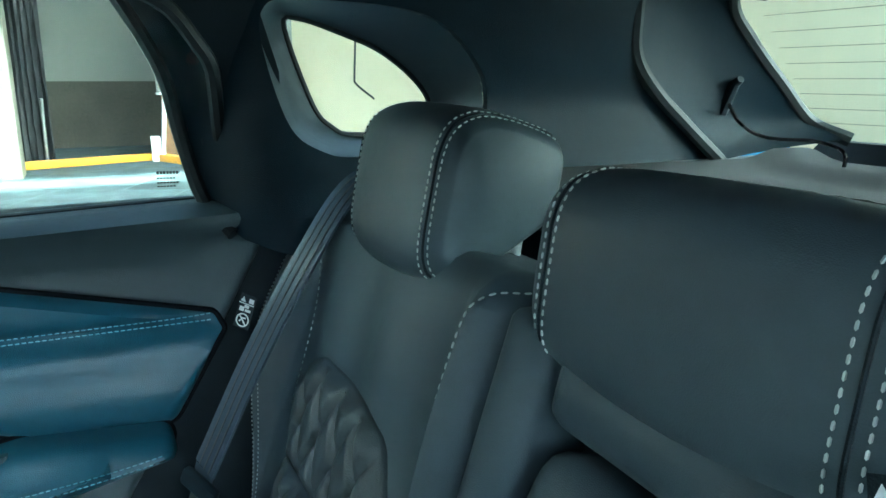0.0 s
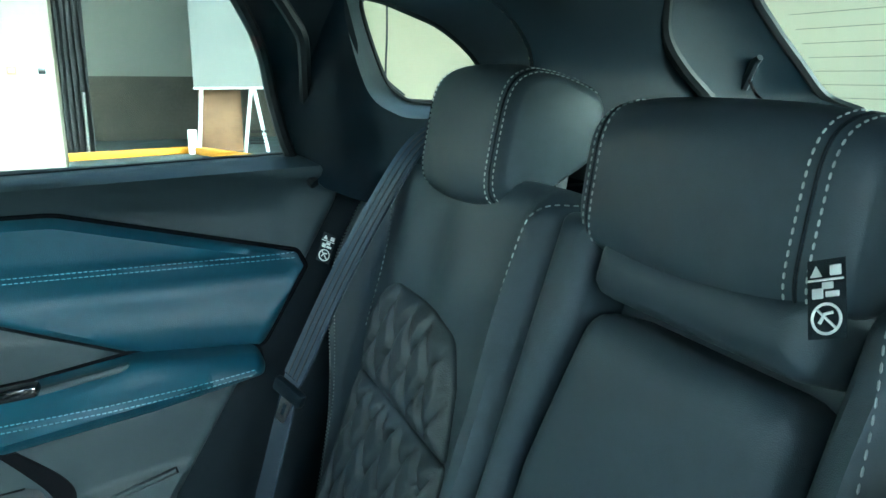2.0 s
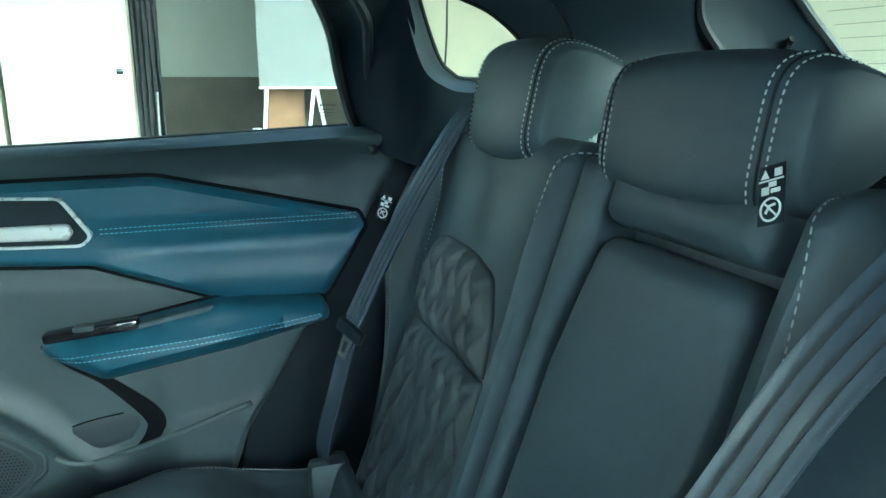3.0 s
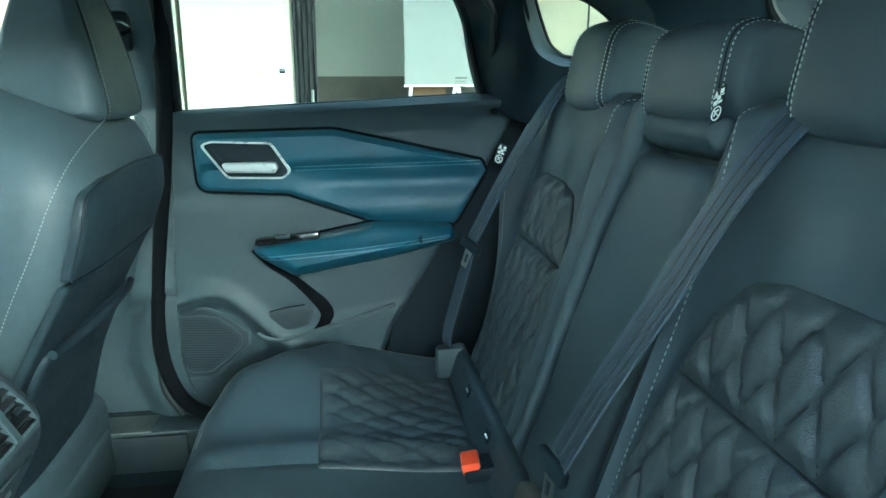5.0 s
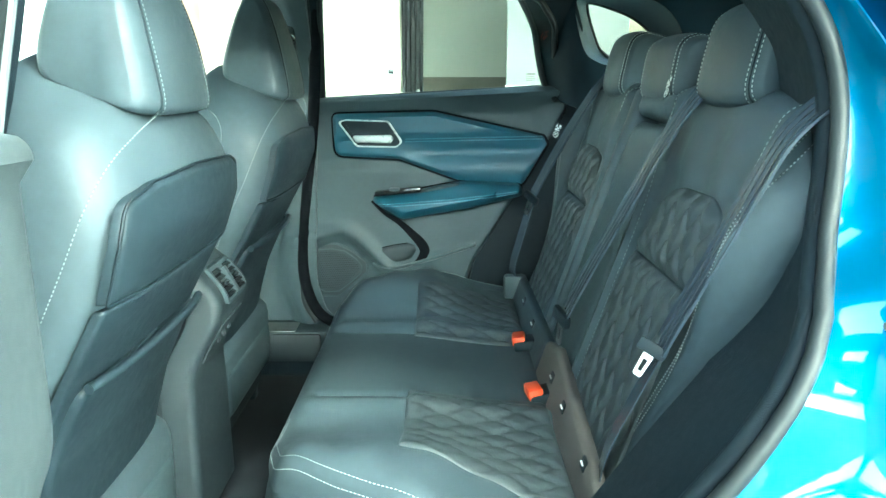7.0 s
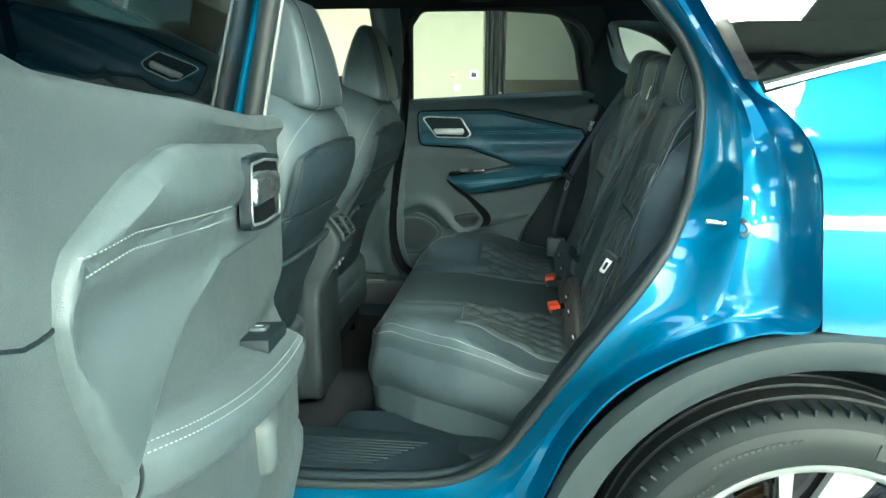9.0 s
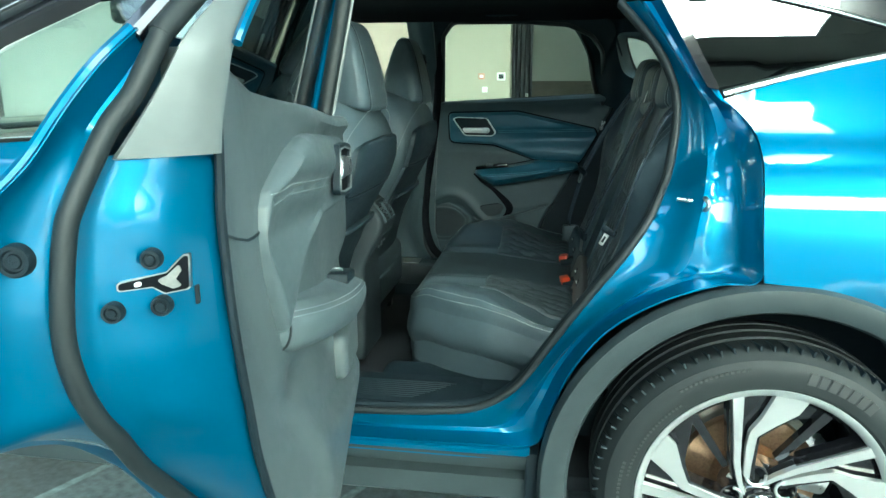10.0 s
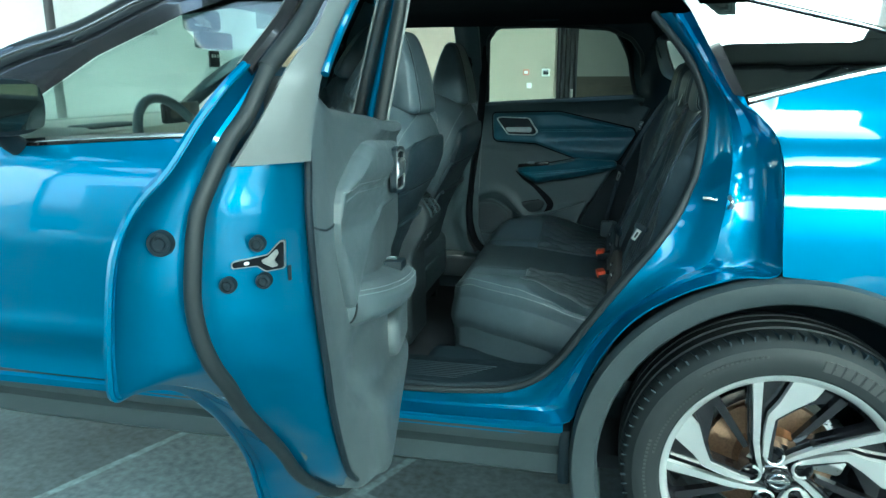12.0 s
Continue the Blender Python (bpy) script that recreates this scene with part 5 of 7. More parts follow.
def front_seat(yc, label):
    """A deep-sided seat: wrapped bolsters, domed rear panel, map pocket with a rolled lip, slab headrest."""
    st = thing("front_seat", label, "seat", "front seats", at=(-1.1, yc, 0.3))
    depth = [(0.48, 0.16), (0.8, 0.20), (1.03, 0.205), (1.12, 0.185), (1.18, 0.14), (1.21, 0.07)]
    width = [(0.48, 0.235), (0.8, 0.250), (1.0, 0.250), (1.08, 0.244), (1.13, 0.222), (1.165, 0.185), (1.195, 0.135), (1.21, 0.09)]
    K = 48

    def ring(z, grow=0.0):
        xr, d, w = interp(z, SEAT_REAR), interp(z, depth), interp(z, width)
        out = []
        for k in range(K):
            q = 2 * math.pi * k / K
            c, s = math.cos(q), math.sin(q)
            u = math.copysign(abs(s) ** 0.42, s)
            e = math.copysign(abs(c) ** 0.42, c)
            front = 0.5 - 0.5 * e
            x = xr - d / 2 + e * (d / 2 + grow) - (0.045 * u * u * front) - 0.020 * abs(u) ** 4 * (1 - front)
            out.append((x, yc + u * (w + grow), z + 0.045 * front * step01(z, 1.02, 1.16)))
        return out

    def rear(a, z):
        return interp(z, SEAT_REAR) - 0.020 * abs(a / interp(z, width)) ** 4

    zs = [0.48, 0.56, 0.64, 0.72, 0.8, 0.88, 0.95, 1.0, 1.04, 1.08, 1.11, 1.135, 1.155, 1.172, 1.187, 1.2, 1.21]
    back = part("backrest", loft([ring(z) for z in zs]), LEATHER, st, "leather seat back with deep bolsters", sharp=70)
    # domed upper panel between an arched seam and a straight lower edge
    UPN = fillet([(-0.232, 0.955), (0.232, 0.955), (0.236, 1.03), (0.222, 1.078), (0.16, 1.096), (0.0, 1.102), (-0.16, 1.096), (-0.222, 1.078), (-0.236, 1.03)], [0.006, 0.006, 0.05, 0.03, 0.08, 0.1, 0.08, 0.03, 0.05])
    bm, on_u = pad(UPN, lambda a, b, h: (rear(a, b) - 0.012 + h, yc + a, b), 0.016, 0.010, 0.016, lambda a, b: 0.006 * (1 - (a / 0.24) ** 2) * math.sin(math.pi * (b - 0.955) / 0.15))
    up = part("upper_panel", bm, SHADED_LEATHER, st, "domed leather panel on the seat back")
    part("panel_seam", tube([(rear(a, b) + 0.002, yc + a, b) for a, b in dense(UPN, 0.012)], 0.0022, 6, closed=True), TRIM_DARK, back, "dark seam round the seat back panel")
    # lower panel in a shallow frame, map pocket and its rolled lip
    LOWP = fillet([(-0.205, 0.515), (0.205, 0.515), (0.225, 0.70), (0.230, 0.948), (-0.230, 0.948), (-0.225, 0.70)], [0.03, 0.03, 0.1, 0.006, 0.006, 0.1])
    bm, _ = pad(LOWP, lambda a, b, h: (rear(a, b) - 0.014 + h, yc + a, b), 0.014, 0.006, 0.024)
    part("lower_panel", bm, SHADED_LEATHER, st, "flat panel behind the map pocket")
    POC = fillet([(-0.190, 0.535), (0.190, 0.535), (0.205, 0.70), (0.205, 0.835), (0.05, 0.842), (-0.05, 0.842), (-0.205, 0.835), (-0.205, 0.70)], [0.03, 0.03, 0.1, 0.02, 0.1, 0.1, 0.02, 0.1])
    bm, _ = pad(POC, lambda a, b, h: (rear(a, b) - 0.006 + h, yc + a, b), 0.016, 0.010, 0.018, lambda a, b: 0.006 * math.exp(-((b - 0.80) / 0.05) ** 2) * (1 - (a / 0.21) ** 2))
    pk = part("seat_pocket", bm, SHADED_LEATHER, st, "leather map pocket on the seat back")
    part("pocket_lip", tube([(rear(a, 0.84) + 0.012 + 0.006 * (1 - (a / 0.21) ** 2), yc + a, 0.838) for a in np.linspace(-0.205, 0.205, 19)], 0.0075, 10), SHADED_LEATHER, pk, "rolled leather pocket lip")
    # seams over the shoulders and down the sides
    for sg in (-1, 1):
        path = [(-0.978, 0.0, 1.192), (-0.968, 0.10, 1.172), (-0.972, 0.165, 1.150), (-0.985, 0.215, 1.118), (-1.005, 0.243, 1.07), (-1.035, 0.2525, 1.0), (-1.075, 0.2525, 0.92), (-1.115, 0.2525, 0.83)]
        part("stitching", stitches(smooth([(x, yc + sg * a, z + 0.002) for x, a, z in path], 6), 0.004, 0.002, 0.0010), FRONT_THREAD, back, "grey stitching")
        path = [ring(z, 0.0015)[17 if sg > 0 else 31] for z in zs[3:15]]
        part("stitching", stitches(smooth(path, 4), 0.004, 0.002, 0.0009), FRONT_THREAD, back, "grey stitching")
    # head restraint: a wrapped slab, flat behind, with a seam at each side of the rear face
    prof = smooth([(-0.957, 1.182), (-0.958, 1.215), (-0.972, 1.29), (-0.994, 1.365), (-1.012, 1.402), (-1.035, 1.414), (-1.058, 1.402), (-1.080, 1.36), (-1.105, 1.28), (-1.112, 1.235), (-1.100, 1.212), (-1.06, 1.198), (-1.0, 1.178), (-0.972, 1.172)], 4, closed=True)
    cx, cz = -1.035, 1.285

    def slab(u, grow=0.0):
        sh = max(0.0, 1 - abs(u) ** 5) ** 0.5
        out = []
        for x, z in prof:
            k = 0.62 + 0.38 * sh
            hw = 0.128 - 0.030 * step01(z, 1.24, 1.41)
            dx, dz = x - cx, z - cz
            n = math.hypot(dx, dz)
            out.append((cx + dx * k + grow * dx / n - 0.006 * u * u, yc + u * (hw + grow), cz + dz * (0.86 + 0.14 * sh) + grow * dz / n))
        return out

    us = [math.sin((i / 22 - 0.5) * math.pi) * 0.997 for i in range(23)]
    hr = part("headrest", loft([slab(u) for u in us]), LEATHER, st, "slab-shaped leather headrest", sharp=70)
    n = len(prof)
    for u0 in (-0.74, 0.74):
        ringp = slab(u0, 0.0008)
        part("seam", tube([ringp[k % n] for k in range(n - 3, n + 26)], 0.0017, 6), TRIM_DARK, hr, "dark headrest seam")
        ringp = slab(u0 - math.copysign(0.06, u0), 0.0010)
        part("stitching", stitches([ringp[k % n] for k in range(n - 3, n + 24)], 0.004, 0.002, 0.0008), FRONT_THREAD, hr, "grey stitching")
    for dy in (-0.06, 0.06):
        part("post", tube([(-1.04, yc + dy, 1.15), (-1.045, yc + dy, 1.22)], 0.007, 10), SATIN, st)
    part("cushion", boxy(-1.62, -1.12, yc - 0.25, yc + 0.25, 0.42, 0.60, 0.05, seg=4), LEATHER, st)
    part("lower_valance", boxy(-1.30, -1.115, yc - 0.215, yc + 0.215, 0.40, 0.53, 0.025, seg=3), TRIM, st, "grey plastic valance under the seat back")
    part("seat_shell", boxy(-1.36, -1.15, yc - 0.23, yc + 0.23, 0.31, 0.46, 0.03), CARPET, st)
    for dy in (-0.18, 0.18):
        part("seat_rail", boxy(-1.6, -1.16, yc + dy - 0.02, yc + dy + 0.02, 0.284, 0.335, 0.008), TRIM_DARK, st, "black seat rail on the carpet")
    return st


front_seat(1.31, "charcoal leather front passenger seat with a map pocket")
front_seat(0.54, "charcoal leather driver seat with a map pocket")

# ---- centre console rear face ----
console = thing("centre_console", "grey centre console with twin rear air vents and sockets", "console", at=(-1.1, 0.93, 0.3))
CN = fillet([(0.80, 0.30), (1.05, 0.30), (1.035, 0.70), (1.022, 0.845), (0.985, 0.886), (0.865, 0.886), (0.828, 0.845), (0.815, 0.70)], [0.02, 0.02, 0.1, 0.03, 0.03, 0.03, 0.03, 0.1])


def cplace(a, b, h):
    return (-1.10 + 0.05 * step01(b, 0.62, 0.76) + 0.012 * math.exp(-((b - 0.78) / 0.05) ** 2) - 0.05 * step01(b, 0.79, 0.90) + h, a, b)


bm, _ = pad(CN, lambda a, b, h: cplace(a, b, h - 0.06), 0.064, 0.02, 0.016)
part("housing", bm, POD_GREY, console)
part("tunnel", boxy(-2.1, -1.14, 0.82, 1.03, 0.28, 0.84, 0.03), POD_GREY, console)
part("armrest_lid", boxy(-1.55, -1.13, 0.83, 1.02, 0.862, 0.905, 0.02), LEATHER, console)
VO = fillet([(0.860, 0.781), (0.996, 0.781), (0.990, 0.852), (0.866, 0.852)], 0.010)
V1 = fillet([(0.868, 0.788), (0.921, 0.788), (0.921, 0.845), (0.873, 0.845)], 0.006)
V2 = fillet([(0.937, 0.788), (0.989, 0.788), (0.984, 0.845), (0.937, 0.845)], 0.006)
part("vent_frame", plate(VO, lambda a, b, h: cplace(a, b, h + 0.002), 0.010, 0.010, [V1, V2]), TRIM, console, "grey vent frame")
part("vent_well", plate(VO, lambda a, b, h: cplace(a, b, h - 0.002), 0.0065, 0.03), GAP_DARK, console, "dark vent opening")
for x0, x1 in ((0.871, 0.919), (0.939, 0.985)):
    for k in range(5):
        z = 0.795 + k * 0.0108
        p = cplace((x0 + x1) / 2, z, 0.008)
        part("vent_slat", boxy(-0.005, 0.005, -(x1 - x0) / 2, (x1 - x0) / 2, -0.0013, 0.0013, 0.0006, Matrix.Translation(p) @ Matrix.Rotation(radians(30), 4, "Y"), seg=1), GLOSS_BLACK, console)
    p = cplace((x0 + x1) / 2, 0.817, 0.013)
    part("vent_tab", boxy(-0.003, 0.003, -0.007, 0.007, -0.0035, 0.0035, 0.001, Matrix.Translation(p)), TRIM_DARK, console)
part("vent_divider", boxy(-0.004, 0.004, -0.008, 0.008, -0.030, 0.030, 0.003, Matrix.Translation(cplace(0.929, 0.816, 0.010)) @ Matrix.Rotation(radians(-28), 4, "Y")), TRIM, console)
bm, _ = pad(fillet([(0.855, 0.655), (1.0, 0.655), (1.0, 0.742), (0.855, 0.742)], 0.01), lambda a, b, h: cplace(a, b, h + 0.003), 0.004, 0.003, 0.014)
sock = part("socket_panel", bm, POD_GREY, console, "dark socket panel")
for a in (0.902, 0.940):
    for b in (0.692, 0.710):
        part("socket", boxy(-0.001, 0.002, -0.008, 0.008, -0.004, 0.004, 0.001, Matrix.Translation(cplace(a, b, 0.0075))), SATIN, sock)

# ---- car body ----
car = thing("car_body", "metallic blue crossover car body with grey wheel arch cladding", "car", at=(0, YC, 0.2))


def side_y(x, z):
    """The outer skin of the near side."""
    y = interp(z, [(0.2, 0.06), (0.40, 0.035), (0.55, 0.015), (0.70, 0.006), (0.85, 0.0), (0.95, 0.012), (1.03, 0.028), (1.09, 0.05), (1.12, 0.078), (1.15, 0.112), (1.22, 0.155), (1.35, 0.215), (1.5, 0.30), (1.6, 0.42)])
    return y + 0.03 * max(0.0, -x - 1.5) ** 2 + 0.06 * max(0.0, x - 0.15) ** 1.6


def sk(off=0.0):
    return lambda a, b, h: (a, side_y(a, b) + off - h, b)


def arc(rx, rz, zc, q0=180.0, q1=0.0, n=30):
    return [(rx * math.cos(radians(q0 + (q1 - q0) * k / n)), zc + rz * math.sin(radians(q0 + (q1 - q0) * k / n))) for k in range(n + 1)]


ARCH = arc(0.478, 0.485, 0.367)
GAP = smooth([(-0.042, 0.855), (-0.048, 0.95), (-0.050, 1.06), (-0.052, 1.11), (-0.060, 1.15), (-0.085, 1.183), (-0.117, 1.214)], 4)
BELTL = [(0.02, 1.255), (0.16, 1.287), (0.30, 1.31), (0.46, 1.315)]
quarter = GAP + BELTL + [(0.62, 1.28), (0.78, 1.18), (0.86, 1.0), (0.86, 0.55), (0.60, 0.45), (0.48, 0.42)] + [p for p in ARCH[::-1] if p[0] > -0.03]
part("quarter_panel", plate(quarter, sk(), 0.004, 0.025), PAINT, car, "blue rear quarter panel")
# jamb: a stepped channel between the panel gap and the seal
def_path = [(-0.244, 1.43), (-0.196, 1.335), (-0.136, 1.226), (-0.10, 1.196), (-0.064, 1.15), (-0.054, 1.09), (-0.0505, 0.97), (-0.047, 0.862), (-0.13, 0.848), (-0.24, 0.806), (-0.345, 0.735), (-0.42, 0.63), (-0.462, 0.52), (-0.49, 0.447), (-0.60, 0.437), (-0.80, 0.432), (-1.0, 0.432), (-1.16, 0.432)]
seal_path = [(-0.324, 1.434), (-0.272, 1.368), (-0.224, 1.290), (-0.197, 1.198), (-0.208, 1.065), (-0.236, 1.0), (-0.269, 0.938), (-0.315, 0.87), (-0.365, 0.803), (-0.42, 0.725), (-0.468, 0.652), (-0.521, 0.574), (-0.577, 0.521), (-0.649, 0.487), (-0.75, 0.474), (-0.874, 0.466), (-1.0, 0.466), (-1.16, 0.466)]


def resample2(P, n):
    P = np.array(smooth(P, 6))
    d = np.concatenate([[0], np.cumsum(np.linalg.norm(np.diff(P, axis=0), axis=1))])
    return [tuple(np.interp(d[-1] * k / n, d, P[:, j]) for j in range(P.shape[1])) for k in range(n + 1)]


# matched by parameter along both curves
def matched(n=90):
    a, b = np.array(smooth(def_path, n // 15)), np.array(smooth(seal_path, n // 15))
    return a, b


ja, jb = matched()
prof = [(0.0, 0.0), (0.06, 0.018), (0.10, 0.045), (0.18, 0.062), (0.34, 0.068), (0.44, 0.060), (0.52, 0.050), (0.60, 0.058), (0.68, 0.075), (0.80, 0.090), (0.92, 0.098), (1.0, 0.10)]
rings = []
for t, dep in prof:
    ring = []
    for (ax, az), (bx, bz) in zip(ja, jb):
        x, z = ax + (bx - ax) * t, az + (bz - az) * t
        low = 1 - step01(z, 0.46, 0.62)
        y = side_y(ax, az) + dep * (1 - 0.25 * low)
        ring.append((x, y, z))
    rings.append(ring)
part("door_jamb", thicken(loft(rings, closed=False), 0.004), PAINT, car, "blue painted door jamb")
SEALP = [(x, side_y(ax, az) + 0.095 * (1 - 0.25 * (1 - step01(z, 0.46, 0.62))), z) for (x, z), (ax, az) in zip(jb, ja)]
part("jamb_seal", tube(SEALP, 0.009, 10), RUBBER, car, "grey rubber seal round the door opening")
SEAL_IN = [(x + 0.004 * (1 if z > 0.5 else 0), y + 0.03, z) for x, y, z in SEALP]
part("jamb_lining", tube(SEAL_IN, 0.012, 10), TRIM_DARK, car)
# inner pillar skin behind the seal, to close the cabin
rings = [[(x + 0.004 + 0.05 * t, y + 0.02 + t * 0.22, z) for x, y, z in SEALP[:70]] for t in (0, 1)]
part("pillar_inner", thicken(loft(rings, closed=False), 0.006), TRIM_DARK, car)
# upper side frame and rear pillar skin above the quarter window
part("pillar_skin", plate(smooth([(-0.244, 1.43), (-0.196, 1.335), (-0.136, 1.226), (-0.117, 1.214)], 4) + smooth([(-0.150, 1.28), (-0.20, 1.375), (-0.236, 1.447), (-0.30, 1.54)], 4) + [(-0.36, 1.56), (-0.32, 1.53)], sk(0.004), 0.004, 0.02), PAINT, car)
part("pillar_gloss", plate(fillet([(-0.150, 1.238), (-0.124, 1.232), (-0.215, 1.43), (-0.30, 1.56), (-0.33, 1.56), (-0.245, 1.43)], 0.004), sk(-0.003), 0.006, 0.03), GLOSS_BLACK, car)
top_side = fillet([(-0.08, 1.447), (0.04, 1.414), (0.155, 1.382), (0.30, 1.335), (0.47, 1.318), (0.60, 1.40), (0.40, 1.56), (-0.30, 1.60), (-0.31, 1.545)], 0.01)
part("rear_pillar", plate(top_side, sk(0.0), 0.004, 0.03), BLACK_PAINT, car, "gloss black rear pillar skin")
part("window_chrome", tube([(a, side_y(a, b) - 0.004, b) for a, b in smooth([(-0.118, 1.226), (0.02, 1.262), (0.16, 1.294), (0.30, 1.316), (0.46, 1.318)], 6)], 0.009, 8, flat=0.5), CHROME, car, "chrome strip under the quarter window")
part("window_chrome", tube([(a, side_y(a, b) - 0.002, b) for a, b in smooth([(-0.236, 1.49), (-0.08, 1.449), (0.04, 1.416), (0.155, 1.384), (0.30, 1.338)], 6)], 0.006, 8, flat=0.6), CHROME, car, "chrome strip over the quarter window")
g = part("quarter_pane", plate(fillet([(-0.235, 1.447), (-0.132, 1.236), (0.02, 1.265), (0.16, 1.295), (0.40, 1.32), (0.155, 1.386), (0.04, 1.416), (-0.08, 1.449)], 0.004), sk(0.006), 0.004, 0.05), GLASS_SIDE, car, "tinted quarter window glass")
g.visible_shadow = False
# sill
SO = resample2([(-2.45, 0.43), (-1.6, 0.43), (-1.0, 0.43), (-0.62, 0.43), (-0.50, 0.44)], 30)
rings = [[(x, y, z + dz) for x, z in SO] for y, dz in ((0.040, 0.0), (0.030, -0.008), (0.032, -0.03), (0.060, -0.034))]
part("sill_lip", thicken(loft(rings, closed=False), 0.003), PAINT, car)
rings = []
for y, z in ((0.12, 0.43), (0.055, 0.425), (0.030, 0.41), (0.036, 0.385), (0.070, 0.375), (0.075, 0.352), (0.045, 0.345), (0.050, 0.29), (0.085, 0.265), (0.20, 0.26), (0.20, 0.40)):
    rings.append([(x, y + 0.03 * max(0.0, -x - 1.5) ** 2, z) for x in np.linspace(-2.45, -0.505, 24)])
part("sill_cladding", thicken(loft(rings, closed=False), 0.003), CLADDING, car, "grey ribbed sill cladding")
part("sill_cap", boxy(-0.51, -0.48, 0.03, 0.18, 0.27, 0.42, 0.008), TRIM_DARK, car)
part("entry_sill", boxy(-1.16, -0.60, 0.165, 0.34, 0.40, 0.468, 0.012), TRIM_DARK, car, "black plastic entry sill")
for k in range(9):
    part("tread_rib", boxy(-1.05, -0.80 + 0.012 * k, 0.185 + 0.012 * k, 0.191 + 0.012 * k, 0.467, 0.4705, 0.001, seg=1), TRIM_DARK, car)
bm, _ = pad(fillet([(-0.93, 0.235), (-0.60, 0.225), (-0.50, 0.27), (-0.58, 0.36), (-0.80, 0.45), (-0.93, 0.45)], 0.04), lambda a, b, h: (a, b, 0.425 + h + 0.12 * max(0.0, a + 0.66)), 0.04, 0.03, 0.03)
part("sill_trim", bm, TRIM_DARK, car, "dark moulded sill trim under the cushion")
part("inner_sill", boxy(-0.58, -0.30, 0.27, 0.40, 0.40, 0.47, 0.03), TRIM_DARK, car)
# striker
st = part("door_striker", tube(smooth([(-0.150, 0.128, 1.012), (-0.150, 0.075, 1.010), (-0.146, 0.066, 1.0), (-0.150, 0.075, 0.988), (-0.150, 0.128, 0.986)], 5), 0.005, 8), SATIN, car, "bright steel door striker")
part("striker_plate", boxy(-0.166, -0.132, 0.116, 0.124, 0.965, 1.03, 0.003), SATIN, st)
part("striker_screw", tube([(-0.205, 0.10, 1.006), (-0.150, 0.10, 1.0)], 0.004, 8), SATIN, st)
# arch cladding with a rolled lip
outer_a, inner_a = arc(0.482, 0.488, 0.365, 195, -15, 48), arc(0.415, 0.428, 0.365, 195, -15, 48)
rings = []
for t, y in ((0.0, 0.012), (0.03, -0.010), (0.12, -0.022), (0.5, -0.026), (0.9, -0.018), (1.0, -0.006), (1.0, 0.03), (0.98, 0.10)):
    rings.append([(a[0] + (b[0] - a[0]) * t, y, a[1] + (b[1] - a[1]) * t) for a, b in zip(outer_a, inner_a)])
part("arch_cladding", thicken(loft(rings, closed=False), 0.003), CLADDING, car, "grey wheel arch cladding")
rings = [[(x, y, z) for x, z in arc(0.43, 0.44, 0.365, 200, -20, 40)] for y in (0.0, 0.12, 0.30, 0.42)]
part("arch_liner", thicken(loft(rings, closed=False), 0.004), TRIM_DARK, car, "black wheel arch liner")
part("arch_back", plate(fillet(arc(0.44, 0.45, 0.365, 200, -20, 30), 0), lambda a, b, h: (a, 0.40 + h, b), 0.01, 0.2), TRIM_DARK, car)
# front door, its window, pillars and roof
FDO = fillet([(-2.45, 0.44), (-1.17, 0.435), (-1.145, 0.8), (-1.17, 1.10), (-1.20, 1.128), (-1.55, 1.130), (-2.0, 1.108), (-2.30, 1.06), (-2.45, 0.98)], [0, 0.05, 0.2, 0.05, 0.02, 0.1, 0.2, 0.1, 0])
part("front_door", plate(FDO, lambda a, b, h: (a, side_y(a, b) - h - 0.012 * math.exp(-((b - 0.585) / 0.03) ** 2) + 0.010 * math.exp(-((b - 0.50) / 0.05) ** 2), b), 0.004, 0.03), PAINT, car, "blue front door skin")
part("front_belt_chrome", tube([(a, side_y(a, b) - 0.006, b) for a, b in smooth([(-1.2, 1.132), (-1.55, 1.134), (-2.0, 1.112), (-2.15, 1.09)], 6)], 0.008, 8, flat=0.5), CHROME, car)
WINF = fillet([(-2.12, 1.10), (-1.95, 1.112), (-1.55, 1.135), (-1.20, 1.14), (-1.19, 1.49), (-1.45, 1.50), (-1.60, 1.455), (-1.85, 1.34), (-2.06, 1.20)], 0.02)
g = part("front_window", plate(WINF, sk(0.012), 0.004, 0.06), GLASS_FRONT, car, "clear front door glass")
g.visible_shadow = False
part("front_window_frame", plate(fillet([(-2.2, 1.09), (-1.95, 1.10), (-1.55, 1.125), (-1.14, 1.13), (-1.13, 1.53), (-1.45, 1.54), (-1.62, 1.485), (-1.88, 1.37), (-2.12, 1.22)], 0.02), sk(0.0), 0.006, 0.04, [WINF]), GLOSS_BLACK, car)
part("front_pillar", tube([(x, side_y(x, z) + 0.01, z) for x, z in smooth([(-2.6, 1.08), (-2.21, 1.315), (-1.93, 1.405), (-1.70, 1.51), (-1.4, 1.575), (-0.9, 1.60), (-0.3, 1.60)], 8)], 0.036, 12), BLACK_PAINT, car)
ca = smooth([(-2.6, 1.08), (-2.21, 1.315), (-1.93, 1.405), (-1.70, 1.51), (-1.4, 1.575), (-0.9, 1.60)], 8)
cb = smooth([(-2.45, 1.08), (-2.12, 1.215), (-1.88, 1.365), (-1.62, 1.48), (-1.40, 1.535), (-1.0, 1.55)], 8)
rings = [[(p[0] + (r[0] - p[0]) * t, side_y(p[0] + (r[0] - p[0]) * t, p[1] + (r[1] - p[1]) * t) + 0.004, p[1] + (r[1] - p[1]) * t) for p, r in zip(ca, cb)] for t in (0.0, 0.35, 0.7, 1.0)]
